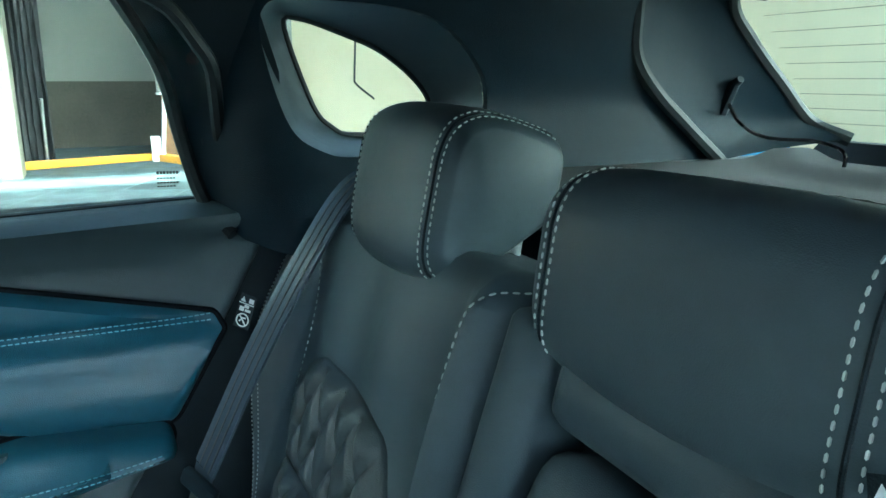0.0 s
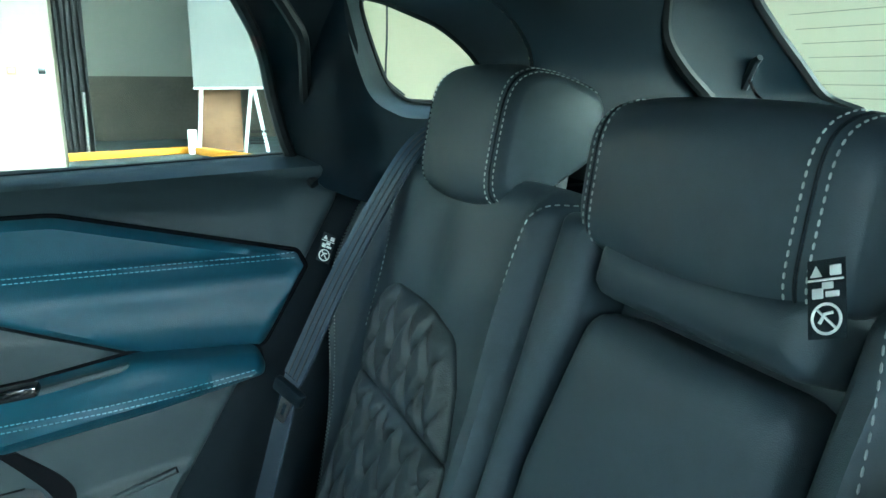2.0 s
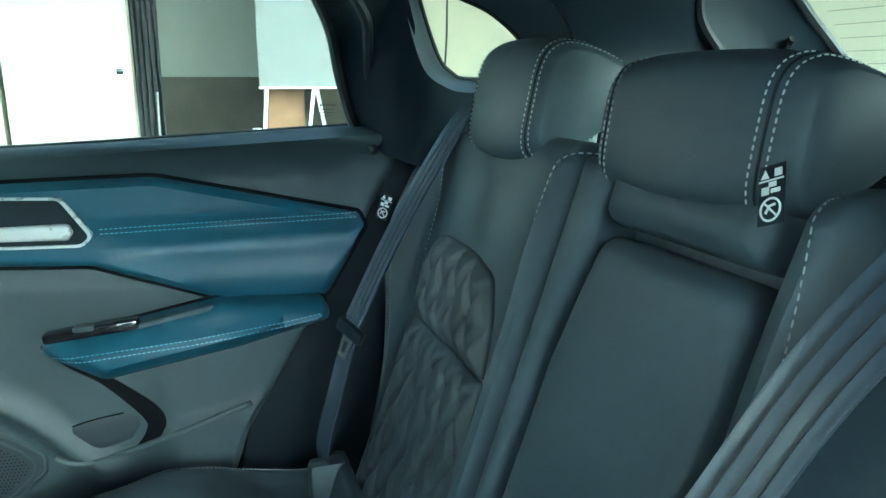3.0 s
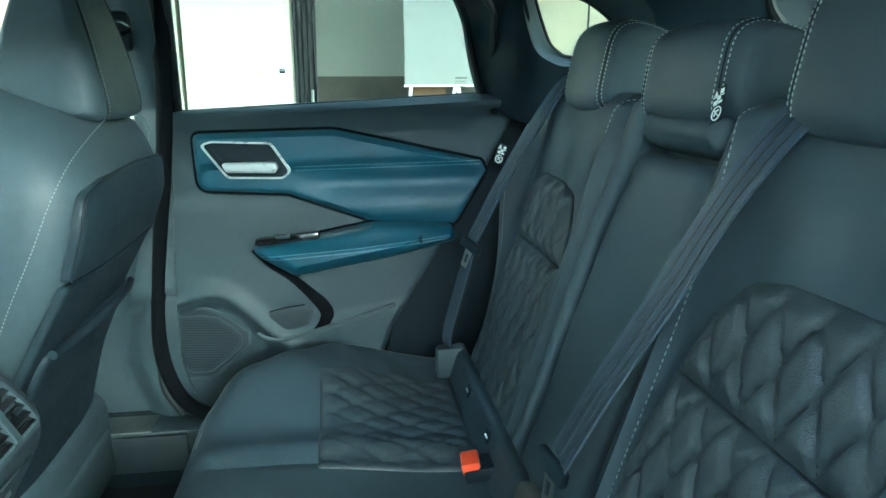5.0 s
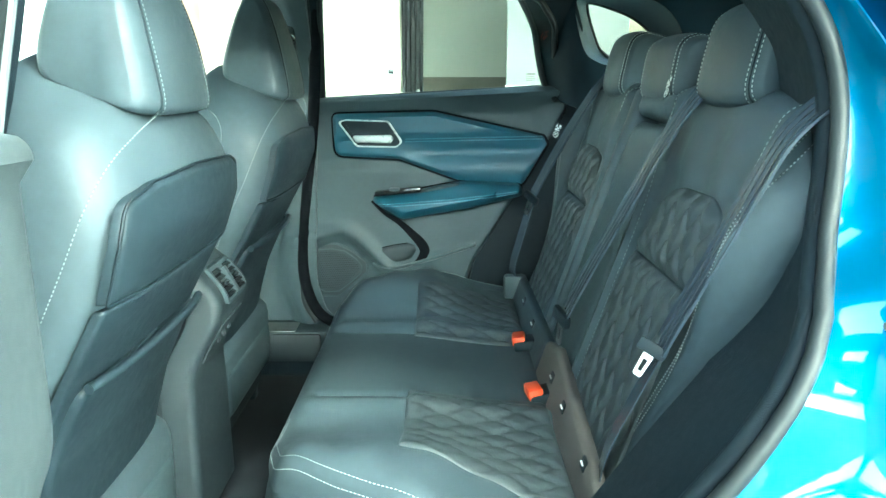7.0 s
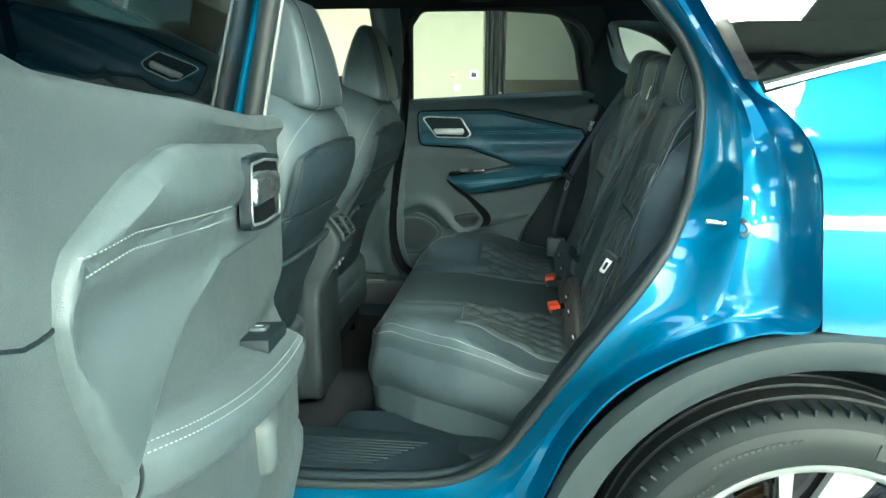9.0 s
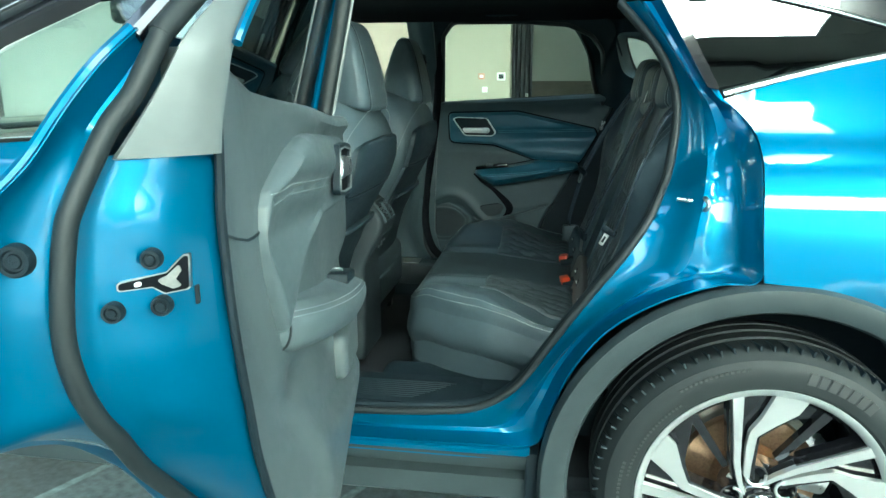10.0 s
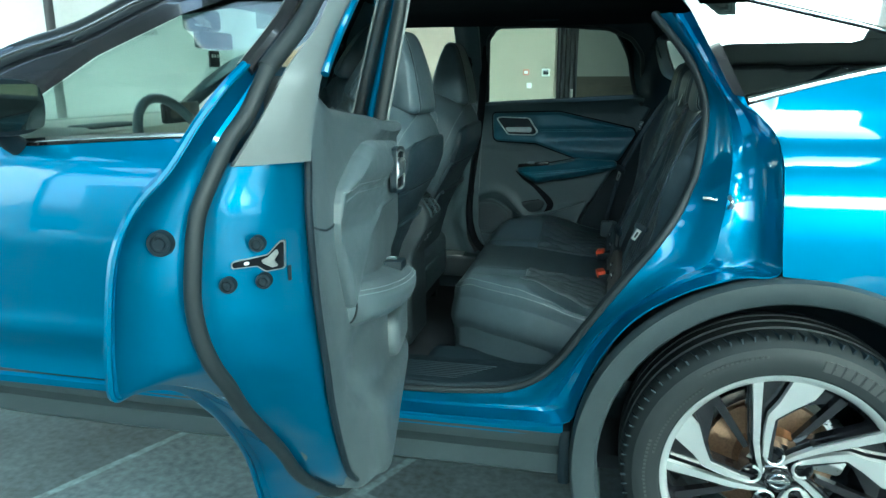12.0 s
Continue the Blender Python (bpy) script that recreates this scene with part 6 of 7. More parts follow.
part("pillar_cover", thicken(loft(rings, closed=False), 0.006), BLACK_PAINT, car, "gloss black pillar cover")
part("door_pillar_near", plate(fillet([(-1.16, 0.44), (-1.04, 0.44), (-1.05, 1.1), (-1.06, 1.58), (-1.19, 1.58), (-1.18, 1.1)], 0.03), lambda a, b, h: (a, side_y(a, b) + 0.07 + h, b), 0.06, 0.05), TRIM_DARK, car)
ROOF = [[(x, y, interp(abs(y - YC), [(0, 1.63), (0.3, 1.622), (0.48, 1.60), (0.56, 1.57), (0.60, 1.55)]) - 0.06 * max(0, x - 0.1) ** 1.3 - 0.10 * max(0.0, -1.35 - x)) for y in [YC + k * 0.06 for k in range(-10, 11)]] for x in np.linspace(-1.70, 0.75, 12)]
part("roof", thicken(loft(ROOF, closed=False), 0.012), BLACK_PAINT, car, "black roof skin")
part("rear_corner", plate(fillet([(0.35, 0.5), (1.5, 0.5), (1.5, 1.22), (0.35, 1.22)], 0.05), lambda a, b, h: (0.86 + h, a, b), 0.01, 0.2), PAINT, car)
# far side skin, so that the cabin is closed
part("far_front_door", plate(fillet([(-2.45, 0.40), (-1.03, 0.40), (-1.02, 1.15), (-2.15, 1.09), (-2.45, 1.0)], 0.03), lambda a, b, h: (a, 1.72 + h - 0.03 * max(0, -a - 1.6), b), 0.08, 0.1), TRIM, car)
part("far_quarter", plate(fillet([(-0.22, 0.42), (0.86, 0.42), (0.86, 1.24), (0.2, 1.26), (-0.16, 1.20)], 0.03), lambda a, b, h: (a, 1.70 + h - 0.12 * max(0, b - 0.95), b), 0.08, 0.1), PAINT, car)
part("far_front_pillar", tube([(x, 2 * YC - side_y(x, z) - 0.03, z) for x, z in smooth([(-2.6, 1.08), (-2.21, 1.315), (-1.93, 1.405), (-1.70, 1.51), (-1.4, 1.56), (-0.9, 1.585), (-0.3, 1.585)], 8)], 0.036, 12), TRIM_DARK, car)
g = part("windscreen", plate([(0.40, 1.10), (1.45, 1.10), (1.38, 1.53), (0.47, 1.53)], lambda a, b, h: (-2.52 + 1.9 * (b - 1.10) + 0.10 * abs(a - YC) ** 2 + h, a, b), 0.005, 0.1), GLASS, car, "clear windscreen")
g.visible_shadow = False

# exterior mirror
mir_ob = thing("door_mirror", "grey and black exterior door mirror on the front door", "mirror", at=(-1.9, -0.02, 1.15))
bm = bmesh.new()
rings = []
for t, sc in ((0, 0.45), (0.08, 0.66), (0.25, 0.87), (0.5, 0.97), (0.75, 1.0), (0.95, 0.99), (1.0, 0.96)):
    rings.append([(-2.10 + 0.14 * t, 0.02 - 0.105 * math.copysign(abs(math.cos(q)) ** 0.7, math.cos(q)) * sc, 1.205 + (0.075 + 0.008 * math.cos(q)) * math.copysign(abs(math.sin(q)) ** 0.7, math.sin(q)) * sc) for q in [2 * math.pi * k / 36 for k in range(36)]])
part("housing", loft(rings), TRIM_DARK, mir_ob)
part("mirror_glass", plate(fillet([(-0.070, 1.145), (0.110, 1.145), (0.105, 1.265), (-0.060, 1.265)], 0.03), lambda a, b, h: (-1.957 + h, a, b), 0.003, 0.1), mat("mirror", (0.85, 0.87, 0.87), 0.02, metal=1.0, vary=0.02, rough_vary=0.01), mir_ob)
part("stalk", tube([(-2.02, 0.10, 1.08), (-2.01, 0.04, 1.11), (-2.02, 0.02, 1.15)], [0.03, 0.028, 0.03], 12), TRIM_DARK, mir_ob)

# dashboard, wheel, inner mirror
dash = thing("dashboard", "pale-topped dashboard below the windscreen", "dashboard", at=(-2.2, YC, 0.9))
part("top_pad", boxy(-2.62, -2.02, 0.25, 1.6, 0.86, 1.125, 0.05), mat("pale_dash_top", (0.30, 0.29, 0.25), 0.6, vary=0.1), dash)
part("lower_pad", boxy(-2.5, -2.05, 0.25, 1.6, 0.5, 0.86, 0.05), TRIM_DARK, dash)
part("screen", boxy(-2.06, -2.04, 0.80, 1.05, 1.04, 1.19, 0.01), GLOSS_BLACK, dash)
part("binnacle", boxy(-2.16, -2.05, 0.40, 0.68, 1.04, 1.13, 0.02), TRIM_DARK, dash)
stw = thing("steering_wheel", "black leather steering wheel with a grey boss", "steering wheel", at=(-1.83, 0.54, 1.05))
MW = Matrix.Translation((-1.83, 0.54, 1.05)) @ Matrix.Rotation(radians(68), 4, "Y")
bm = tube([(0.178 * math.cos(q), 0.178 * math.sin(q), 0) for q in np.linspace(0, 2 * math.pi, 40, endpoint=False)], 0.016, 10, closed=True)
bm.transform(MW)
part("rim", bm, LEATHER, stw)
part("boss", boxy(-0.06, 0.06, -0.075, 0.075, -0.03, 0.01, 0.02, MW), TRIM, stw)
for q in (0, 90, 180):
    part("spoke", boxy(-0.16, -0.05, -0.02, 0.02, -0.012, 0.004, 0.005, MW @ Matrix.Rotation(radians(q + 90), 4, "Z")), SATIN, stw)
rvm = thing("rear_view_mirror", "black rear view mirror under the windscreen header", "mirror", at=(-1.87, YC, 1.42))
part("case", boxy(-1.90, -1.87, 0.80, 1.05, 1.385, 1.45, 0.014), TRIM_DARK, rvm)
part("sensor_box", boxy(-1.98, -1.88, 0.86, 0.99, 1.45, 1.53, 0.02), TRIM_DARK, rvm)
dc = part("hanging_sensor", boxy(-1.895, -1.885, 0.89, 0.96, 1.32, 1.38, 0.004), TRIM_DARK, rvm)
for a in (0.905, 0.925, 0.945):
    part("sensor_dot", boxy(-1.8855, -1.8835, a - 0.006, a + 0.006, 1.355, 1.367, 0.001), WHITE_PRINT, dc)
part("header_trim", boxy(-1.78, -1.6, 0.42, 1.43, 1.53, 1.57, 0.015), HEADLINER, rvm)

# ---- rear wheel ----
def rear_wheel(x, y):
    R = 0.36
    w = thing("wheel", "black tyre on a two-tone machined alloy wheel", "wheel", at=(x, y, R))
    M = Matrix.Translation((x, y, R))
    tyre = part("tyre", lathe([(0.255, 0.03), (0.262, 0.004), (0.268, -0.002), (0.273, -0.006), (0.285, -0.0075), (0.30, -0.010), (0.318, -0.008), (0.330, -0.002), (0.3315, -0.0015), (0.334, 0.002), (0.345, 0.012), (0.352, 0.024), (0.3555, 0.040), (0.3575, 0.056), (0.350, 0.058), (0.350, 0.066), (0.3585, 0.068), (0.360, 0.098), (0.352, 0.100), (0.352, 0.110), (0.360, 0.112), (0.360, 0.142), (0.352, 0.144), (0.352, 0.154), (0.3585, 0.156), (0.356, 0.19), (0.345, 0.215), (0.30, 0.235), (0.26, 0.22)], 96, M), TYRE, w, "black tyre with a moulded sidewall", sharp=30)
    # shoulder grooves
    bm = bmesh.new()
    for k in range(84):
        q = 2 * math.pi * k / 84
        boxy(0.3405, 0.3575, 0.012, 0.05, -0.0020, 0.0020, 0.0, Matrix.Rotation(-q, 4, "Y") @ Matrix.Rotation(radians(14), 4, "X"), bm=bm)
    bm.transform(M)
    tagged(part("tread_groove", bm, TRIM_DARK, tyre), kind="stuff")
    # raised sidewall bars where lettering sits
    bm = bmesh.new()
    for q0, n, r0, r1, wid in ((52, 7, 0.292, 0.318, 3.2), (232, 7, 0.292, 0.318, 3.2), (100, 14, 0.312, 0.318, 1.1), (130, 22, 0.286, 0.291, 1.0), (165, 18, 0.300, 0.306, 1.1), (20, 10, 0.285, 0.290, 1.0)):
        for k in range(n):
            q = radians(q0 + k * (wid + 0.9))
            boxy(r0, r1, -0.0112, -0.0092, -0.5 * wid * 0.0052, 0.5 * wid * 0.0052, 0.0, Matrix.Rotation(-q, 4, "Y"), bm=bm)
    bm.transform(M)
    tagged(part("sidewall_mark", bm, mat("raised_rubber", (0.030, 0.031, 0.032), 0.55, vary=0.1), tyre), kind="stuff")
    part("rim_barrel", lathe([(0.2655, 0.004), (0.258, 0.02), (0.238, 0.05), (0.230, 0.20), (0.225, 0.20), (0.232, 0.05), (0.248, 0.018)], 80, M), GLOSS_BLACK, w)
    part("rim_lip", lathe([(0.262, 0.012), (0.2675, 0.003), (0.2665, -0.003), (0.262, -0.003), (0.251, 0.004), (0.248, 0.012), (0.252, 0.016)], 96, M), ALLOY, w, "machined rim lip")

    def pl(y0, dish=0.0):
        return lambda a, b, h: (x + a, y + y0 - h + dish * (1 - min(1.0, math.hypot(a, b) / 0.25)), R + b)

    # five spoke groups: a slim and a broad machined blade over a gloss black body
    for k in range(5):
        c, s = math.cos(radians(72 * k)), math.sin(radians(72 * k))

        def rot(P, c=c, s=s):
            return [(a * c - b * s, a * s + b * c) for a, b in P]

        slim = fillet([(-0.078, 0.243), (-0.055, 0.249), (-0.052, 0.178), (-0.048, 0.092), (-0.040, 0.045), (-0.031, 0.012), (-0.039, 0.010), (-0.052, 0.048), (-0.062, 0.091), (-0.070, 0.176)], [0.001, 0.001, 0.1, 0.1, 0.05, 0.002, 0.002, 0.05, 0.1, 0.1])
        broad = fillet([(0.010, 0.255), (0.044, 0.251), (0.076, 0.243), (0.057, 0.210), (0.016, 0.182), (-0.020, 0.153), (-0.025, 0.087), (-0.026, 0.052), (-0.038, 0.056), (-0.040, 0.125), (-0.036, 0.164), (-0.015, 0.197)], [0.001, 0.1, 0.001, 0.01, 0.03, 0.012, 0.05, 0.002, 0.002, 0.05, 0.02, 0.03])
        body = fillet([(-0.086, 0.240), (-0.040, 0.252), (0.040, 0.250), (0.082, 0.240), (0.062, 0.206), (0.020, 0.176), (-0.013, 0.149), (-0.016, 0.085), (-0.010, 0.035), (-0.045, 0.010), (-0.058, 0.045), (-0.070, 0.091), (-0.079, 0.176)], 0.006)
        web = fillet([(0.058, 0.205), (0.080, 0.240), (0.128, 0.215), (0.100, 0.185), (0.012, 0.166), (-0.013, 0.150)], 0.006)
        part("machined_blade", plate(rot(slim), pl(0.020, 0.010), 0.016, 0.02), ALLOY, w, "slim machined silver spoke face")
        part("machined_blade", plate(rot(broad), pl(0.020, 0.010), 0.016, 0.02), ALLOY, w, "broad machined silver spoke face")
        part("spoke", plate(rot(body), pl(0.056, 0.010), 0.026, 0.03), GLOSS_BLACK, w, "gloss black spoke body")
        for P in ([(-0.083, 0.241), (-0.079, 0.241), (-0.071, 0.176), (-0.063, 0.091), (-0.068, 0.091), (-0.076, 0.176)], [(-0.020, 0.152), (-0.013, 0.149), (-0.016, 0.085), (-0.014, 0.045), (-0.024, 0.052), (-0.024, 0.087)], [(0.057, 0.209), (0.062, 0.206), (0.020, 0.176), (-0.013, 0.149), (-0.019, 0.153), (0.016, 0.181)]):
            part("spoke_flank", plate(rot(P), pl(0.054, 0.010), 0.044, 0.03), GLOSS_BLACK, w)
        part("spoke_web", plate(rot(web), pl(0.062, 0.006), 0.012, 0.03), GLOSS_BLACK, w)
        part("thin_spoke", plate(rot(fillet([(0.118, 0.206), (0.136, 0.194), (0.042, 0.080), (0.030, 0.088)], 0.004)), pl(0.058, 0.010), 0.022, 0.03), GLOSS_BLACK, w)
        nx, nz = rot([(-0.012, 0.057)])[0]
        part("wheel_nut", lathe([(0.0, 0.006), (0.006, 0.004), (0.009, 0.0), (0.012, 0.004), (0.013, 0.03), (0.0, 0.03)], 12, Matrix.Translation((x + nx, y + 0.040, R + nz))), TRIM_DARK, w)
        loop = [(x + nx + 0.020 * math.cos(q), y + 0.014, R + nz + 0.020 * math.sin(q)) for q in (radians(72 * k + 170 + d) for d in range(0, 215, 12))]
        part("nut_loop", tube(loop, 0.0035, 8), ALLOY, w, "machined edge round the nut well")
        part("nut_well", lathe([(0.012, 0.045), (0.019, 0.043), (0.021, 0.016), (0.025, 0.016), (0.026, 0.05)], 24, Matrix.Translation((x + nx, y, R + nz))), GLOSS_BLACK, w)
    part("hub", lathe([(0.0, 0.014), (0.030, 0.016), (0.040, 0.024), (0.072, 0.05), (0.075, 0.09), (0.0, 0.09)], 40, M), GLOSS_BLACK, w)
    cap = part("centre_cap", lathe([(0.0, 0.002), (0.020, 0.003), (0.027, 0.006), (0.030, 0.014), (0.0, 0.014)], 32, M), GLOSS_BLACK, w)
    bm = tube([(x + 0.019 * math.cos(q), y + 0.0015, R + 0.017 * math.sin(q)) for q in np.linspace(0, 2 * math.pi, 28, endpoint=False)], 0.0025, 6, closed=True)
    boxy(x - 0.025, x + 0.025, y - 0.001, y + 0.004, R - 0.004, R + 0.004, 0.001, bm=bm)
    part("cap_ring", bm, CHROME, cap, "chrome ring and bar on the cap")
    br = thing("brake", "browned brake disc with a grey caliper behind the wheel", "brake", at=(x, y + 0.12, R))
    part("disc", lathe([(0.075, 0.085), (0.085, 0.115), (0.15, 0.115), (0.152, 0.118), (0.152, 0.138), (0.0, 0.138), (0.0, 0.085), (0.075, 0.085)], 64, M), RUST, br, "browned steel brake disc")
    cal = fillet([(0.085, 0.03), (0.165, 0.075), (0.175, -0.01), (0.160, -0.055), (0.09, -0.04)], 0.015)
    part("caliper", plate(cal, lambda a, b, h: (x + a, y + 0.10 + h, R + b + 0.03), 0.06, 0.03), SATIN, br, "grey brake caliper")
    part("caliper_bolt", lathe([(0.0, 0.0), (0.010, 0.0), (0.010, 0.012), (0.0, 0.012)], 10, Matrix.Translation((x + 0.15, y + 0.09, R + 0.07))), STEEL, br)
    part("dust_shield", lathe([(0.05, 0.15), (0.17, 0.155), (0.17, 0.16), (0.05, 0.16)], 40, M), STEEL, br)
    return w


rear_wheel(0.0, 0.0)

# ---- open rear door ----
DA, DU, DN = Vector((-1.02, 0.08, 0)), Vector((0.21, -0.978, 0)), Vector((-0.978, -0.21, 0))
open_door = thing("open_rear_door", "rear car door swung wide open, blue outside, grey trim inside", "car door", at=(-1.02, 0.08, 0.5))


def od(L, n, z):
    p = DA + DU * L + DN * n
    return (p.x, p.y, z)


EDGE = [(0.995, 0.0, 1.292), (1.019, 0.021, 1.265), (1.037, 0.044, 1.231), (1.058, 0.069, 1.188), (1.082, 0.097, 1.151), (1.098, 0.115, 1.103), (1.106, 0.124, 1.03), (1.108, 0.127, 0.985), (1.103, 0.127, 0.958), (1.06, 0.125, 0.948), (1.0, 0.125, 0.925), (0.93, 0.125, 0.887), (0.854, 0.125, 0.827), (0.79, 0.125, 0.768), (0.69, 0.125, 0.654), (0.63, 0.125, 0.535), (0.60, 0.122, 0.46)]
SEAL = [(0.982, -0.021, 1.290), (1.001, 0.0, 1.241), (1.014, 0.017, 1.215), (1.024, 0.029, 1.189), (1.036, 0.043, 1.155), (1.043, 0.051, 1.126), (1.050, 0.058, 1.053), (1.046, 0.055, 1.005), (1.034, 0.047, 0.965), (1.015, 0.040, 0.935), (0.98, 0.034, 0.885), (0.93, 0.026, 0.83), (0.88, 0.018, 0.775), (0.83, 0.008, 0.71), (0.77, -0.004, 0.655), (0.70, -0.02, 0.60), (0.62, -0.03, 0.56)]
INNER = [(0.958, -0.045, 1.288), (0.960, -0.046, 1.241), (0.960, -0.046, 1.215), (0.961, -0.046, 1.189), (0.962, -0.045, 1.155), (0.963, -0.044, 1.126), (0.960, -0.046, 1.05), (0.956, -0.049, 0.995), (0.95, -0.052, 0.95), (0.945, -0.054, 0.92), (0.93, -0.055, 0.87), (0.905, -0.056, 0.82), (0.875, -0.057, 0.77), (0.83, -0.058, 0.71), (0.77, -0.060, 0.66), (0.71, -0.062, 0.625), (0.62, -0.064, 0.60)]
e, s_, i_ = (np.array(smooth(P, 4)) for P in (EDGE, SEAL, INNER))
rings = []
for t, sink in ((0.0, 0.0), (0.06, 0.004), (0.10, -0.010), (0.45, -0.018), (0.80, -0.012), (0.92, 0.0), (1.0, 0.0)):
    rings.append([od(a[0] + (b[0] - a[0]) * t + sink + 0.002 * math.sin(math.pi * t) * math.sin(a[2] * 48 + 3 * t), a[1] + (b[1] - a[1]) * t, a[2] + (b[2] - a[2]) * t) for a, b in zip(e, s_)])
part("outer_flange", thicken(loft(rings, closed=False), 0.003), PAINT, open_door, "blue painted door edge flange")
low = [(p, q) for p, q in zip(s_, i_) if p[2] < 1.192]
rings = []
for t, sink in ((0.0, 0.0), (0.08, -0.006), (0.15, -0.007), (0.3, -0.002), (0.45, 0.002), (0.6, 0.004), (0.75, 0.001), (0.85, -0.004), (0.93, -0.008), (1.0, -0.012)):
    ring = []
    for p, q in low:
        z = p[2] + (q[2] - p[2]) * t
        mid = math.exp(-((t - 0.5) / 0.28) ** 2)
        press = 0.007 * mid * (step01(z, 0.90, 0.93) - 1) * step01(z, 0.70, 0.80) + 0.0016 * mid * math.sin(z * 75 + 4 * t) * math.sin(z * 31 + 1.0)
        ring.append(od(p[0] + (q[0] - p[0]) * t + sink + press, p[1] + (q[1] - p[1]) * t, z))
    rings.append(ring)
part("shut_face", thicken(loft(rings, closed=False), 0.003), PAINT, open_door, "blue painted shut face of the door")
part("door_seal", tube([od(*p) for p in [(a[0] + 0.006, a[1], a[2]) for a in s_]], 0.0095, 10), RUBBER, open_door, "grey rubber seal round the door")
part("flange_crease", tube([od(a[0] + 0.002, a[1] + 0.002, a[2]) for a in e], 0.004, 6), PAINT, open_door)
# outer skin from the hinge to the rear edge
rings = []
for t in (0.0, 0.2, 0.45, 0.7, 0.9, 1.0):
    rings.append([od(a[0] * t + 0.02 * (1 - t), a[1] + 0.03 * math.sin(math.pi * t) * (1 if a[2] < 1.15 else 0.4) - 0.01 * (1 - t), a[2]) for a in e])
part("outer_skin", thicken(loft(rings, closed=False), 0.003), PAINT, open_door, "blue outer door skin")


def bolt(L, n, z, r, name="latch_screw"):
    M = Matrix.Translation(od(L, n, z)) @ Matrix.Rotation(math.atan2(DU.y, DU.x) + math.pi / 2, 4, "Z")
    ob = part(name, lathe([(0.0, -0.0005), (r * 0.40, -0.0008), (r * 0.46, 0.0010), (r * 0.62, 0.0010), (r * 0.70, -0.0016), (r * 0.92, -0.0016), (r, 0.0004), (r * 1.02, 0.008), (0.0, 0.008)], 28, M), TRIM_DARK, open_door, "black recessed screw")
    return ob


bolt(1.018, -0.003, 1.100, 0.009)
bolt(1.033, 0.028, 1.057, 0.009)
bolt(1.012, -0.006, 1.056, 0.009)
bolt(1.068, 0.083, 1.112, 0.0135, "rubber_plug")


def face_plate(P, L0, thick, k=0.85):
    return plate(P, lambda a, b, h: od(L0 + k * a + h, a, b), thick, 0.01)


part("latch_rim", face_plate(fillet([(0.0232, 1.0825), (-0.0095, 1.0845), (-0.0215, 1.0975), (-0.0265, 1.0975), (-0.0255, 1.0648), (-0.0072, 1.0648), (0.0006, 1.0728), (0.0232, 1.0745)], 0.003), 1.003, 0.006), STEEL, open_door, "bright pressed rim of the latch opening")
slot = part("latch_slot", face_plate(fillet([(0.022, 1.0815), (-0.010, 1.0835), (-0.022, 1.096), (-0.0255, 1.096), (-0.0245, 1.066), (-0.008, 1.066), (0.0, 1.0738), (0.022, 1.0755)], 0.003), 1.003, 0.0070), GAP_DARK, open_door, "dark latch opening")
part("latch_claw", face_plate(fillet([(-0.004, 1.0795), (-0.010, 1.0815), (-0.019, 1.090), (-0.0205, 1.084), (-0.016, 1.077), (-0.020, 1.070), (-0.014, 1.069), (-0.006, 1.0755)], 0.0015), 1.0060, 0.006), STEEL, slot, "worn steel latch claw")
part("latch_pin", face_plate(fillet([(0.0115, 1.0805), (0.007, 1.0805), (0.007, 1.0765), (0.0115, 1.0765)], 0.0018), 1.0060, 0.0055), WHITE_PRINT, slot, "small pale latch pin")
part("child_lock", face_plate(fillet([(-0.030, 1.066), (-0.027, 1.066), (-0.027, 1.048), (-0.030, 1.048)], 0.001), 1.000, 0.004), TRIM_DARK, open_door)

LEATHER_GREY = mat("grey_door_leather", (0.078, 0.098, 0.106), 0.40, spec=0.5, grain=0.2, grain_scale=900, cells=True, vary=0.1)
# Lit copy of TRIM: the open door's brighter light is put into this grey.
LIT_TRIM = mat("lit_grey_door_plastic", (0.070, 0.086, 0.092), 0.40, grain=0.35, grain_scale=1100, cells=True, vary=0.1)
GREY_THREAD = mat("light_grey_thread", (0.30, 0.34, 0.34), 0.7, vary=0.1)


# inner trim: height over the shut plane by length and height
def n_trim(a, b):
    n = -0.058 - 0.032 * (1 - step01(a, 0.55, 0.92))
    edge = interp(b, [(0.6, 0.62), (0.784, 0.70), (0.913, 0.79), (0.954, 0.813), (1.0, 0.838), (1.083, 0.864), (1.139, 0.879), (1.184, 0.889), (1.30, 0.915)])
    n += 0.012 * step01(a, edge - 0.008, edge + 0.03)
    roll = interp(a, [(0.0, 1.150), (0.30, 1.158), (0.66, 1.188), (0.74, 1.20)])
    n -= 0.012 * step01(b, roll - 0.002, roll + 0.006) * (1 - step01(a, 0.62, 0.74))
    zj = interp(a, [(0.0, 0.64), (0.42, 0.70), (0.69, 0.782), (0.93, 0.88)])
    n -= 0.020 * (1 - step01(b, zj - 0.03, zj + 0.004)) * (1 - step01(a, 0.70, 0.92))
    n += 0.02 * math.exp(-((b - 0.86) / 0.04) ** 2) * (1 - step01(a, 0.7, 0.8))
    return n


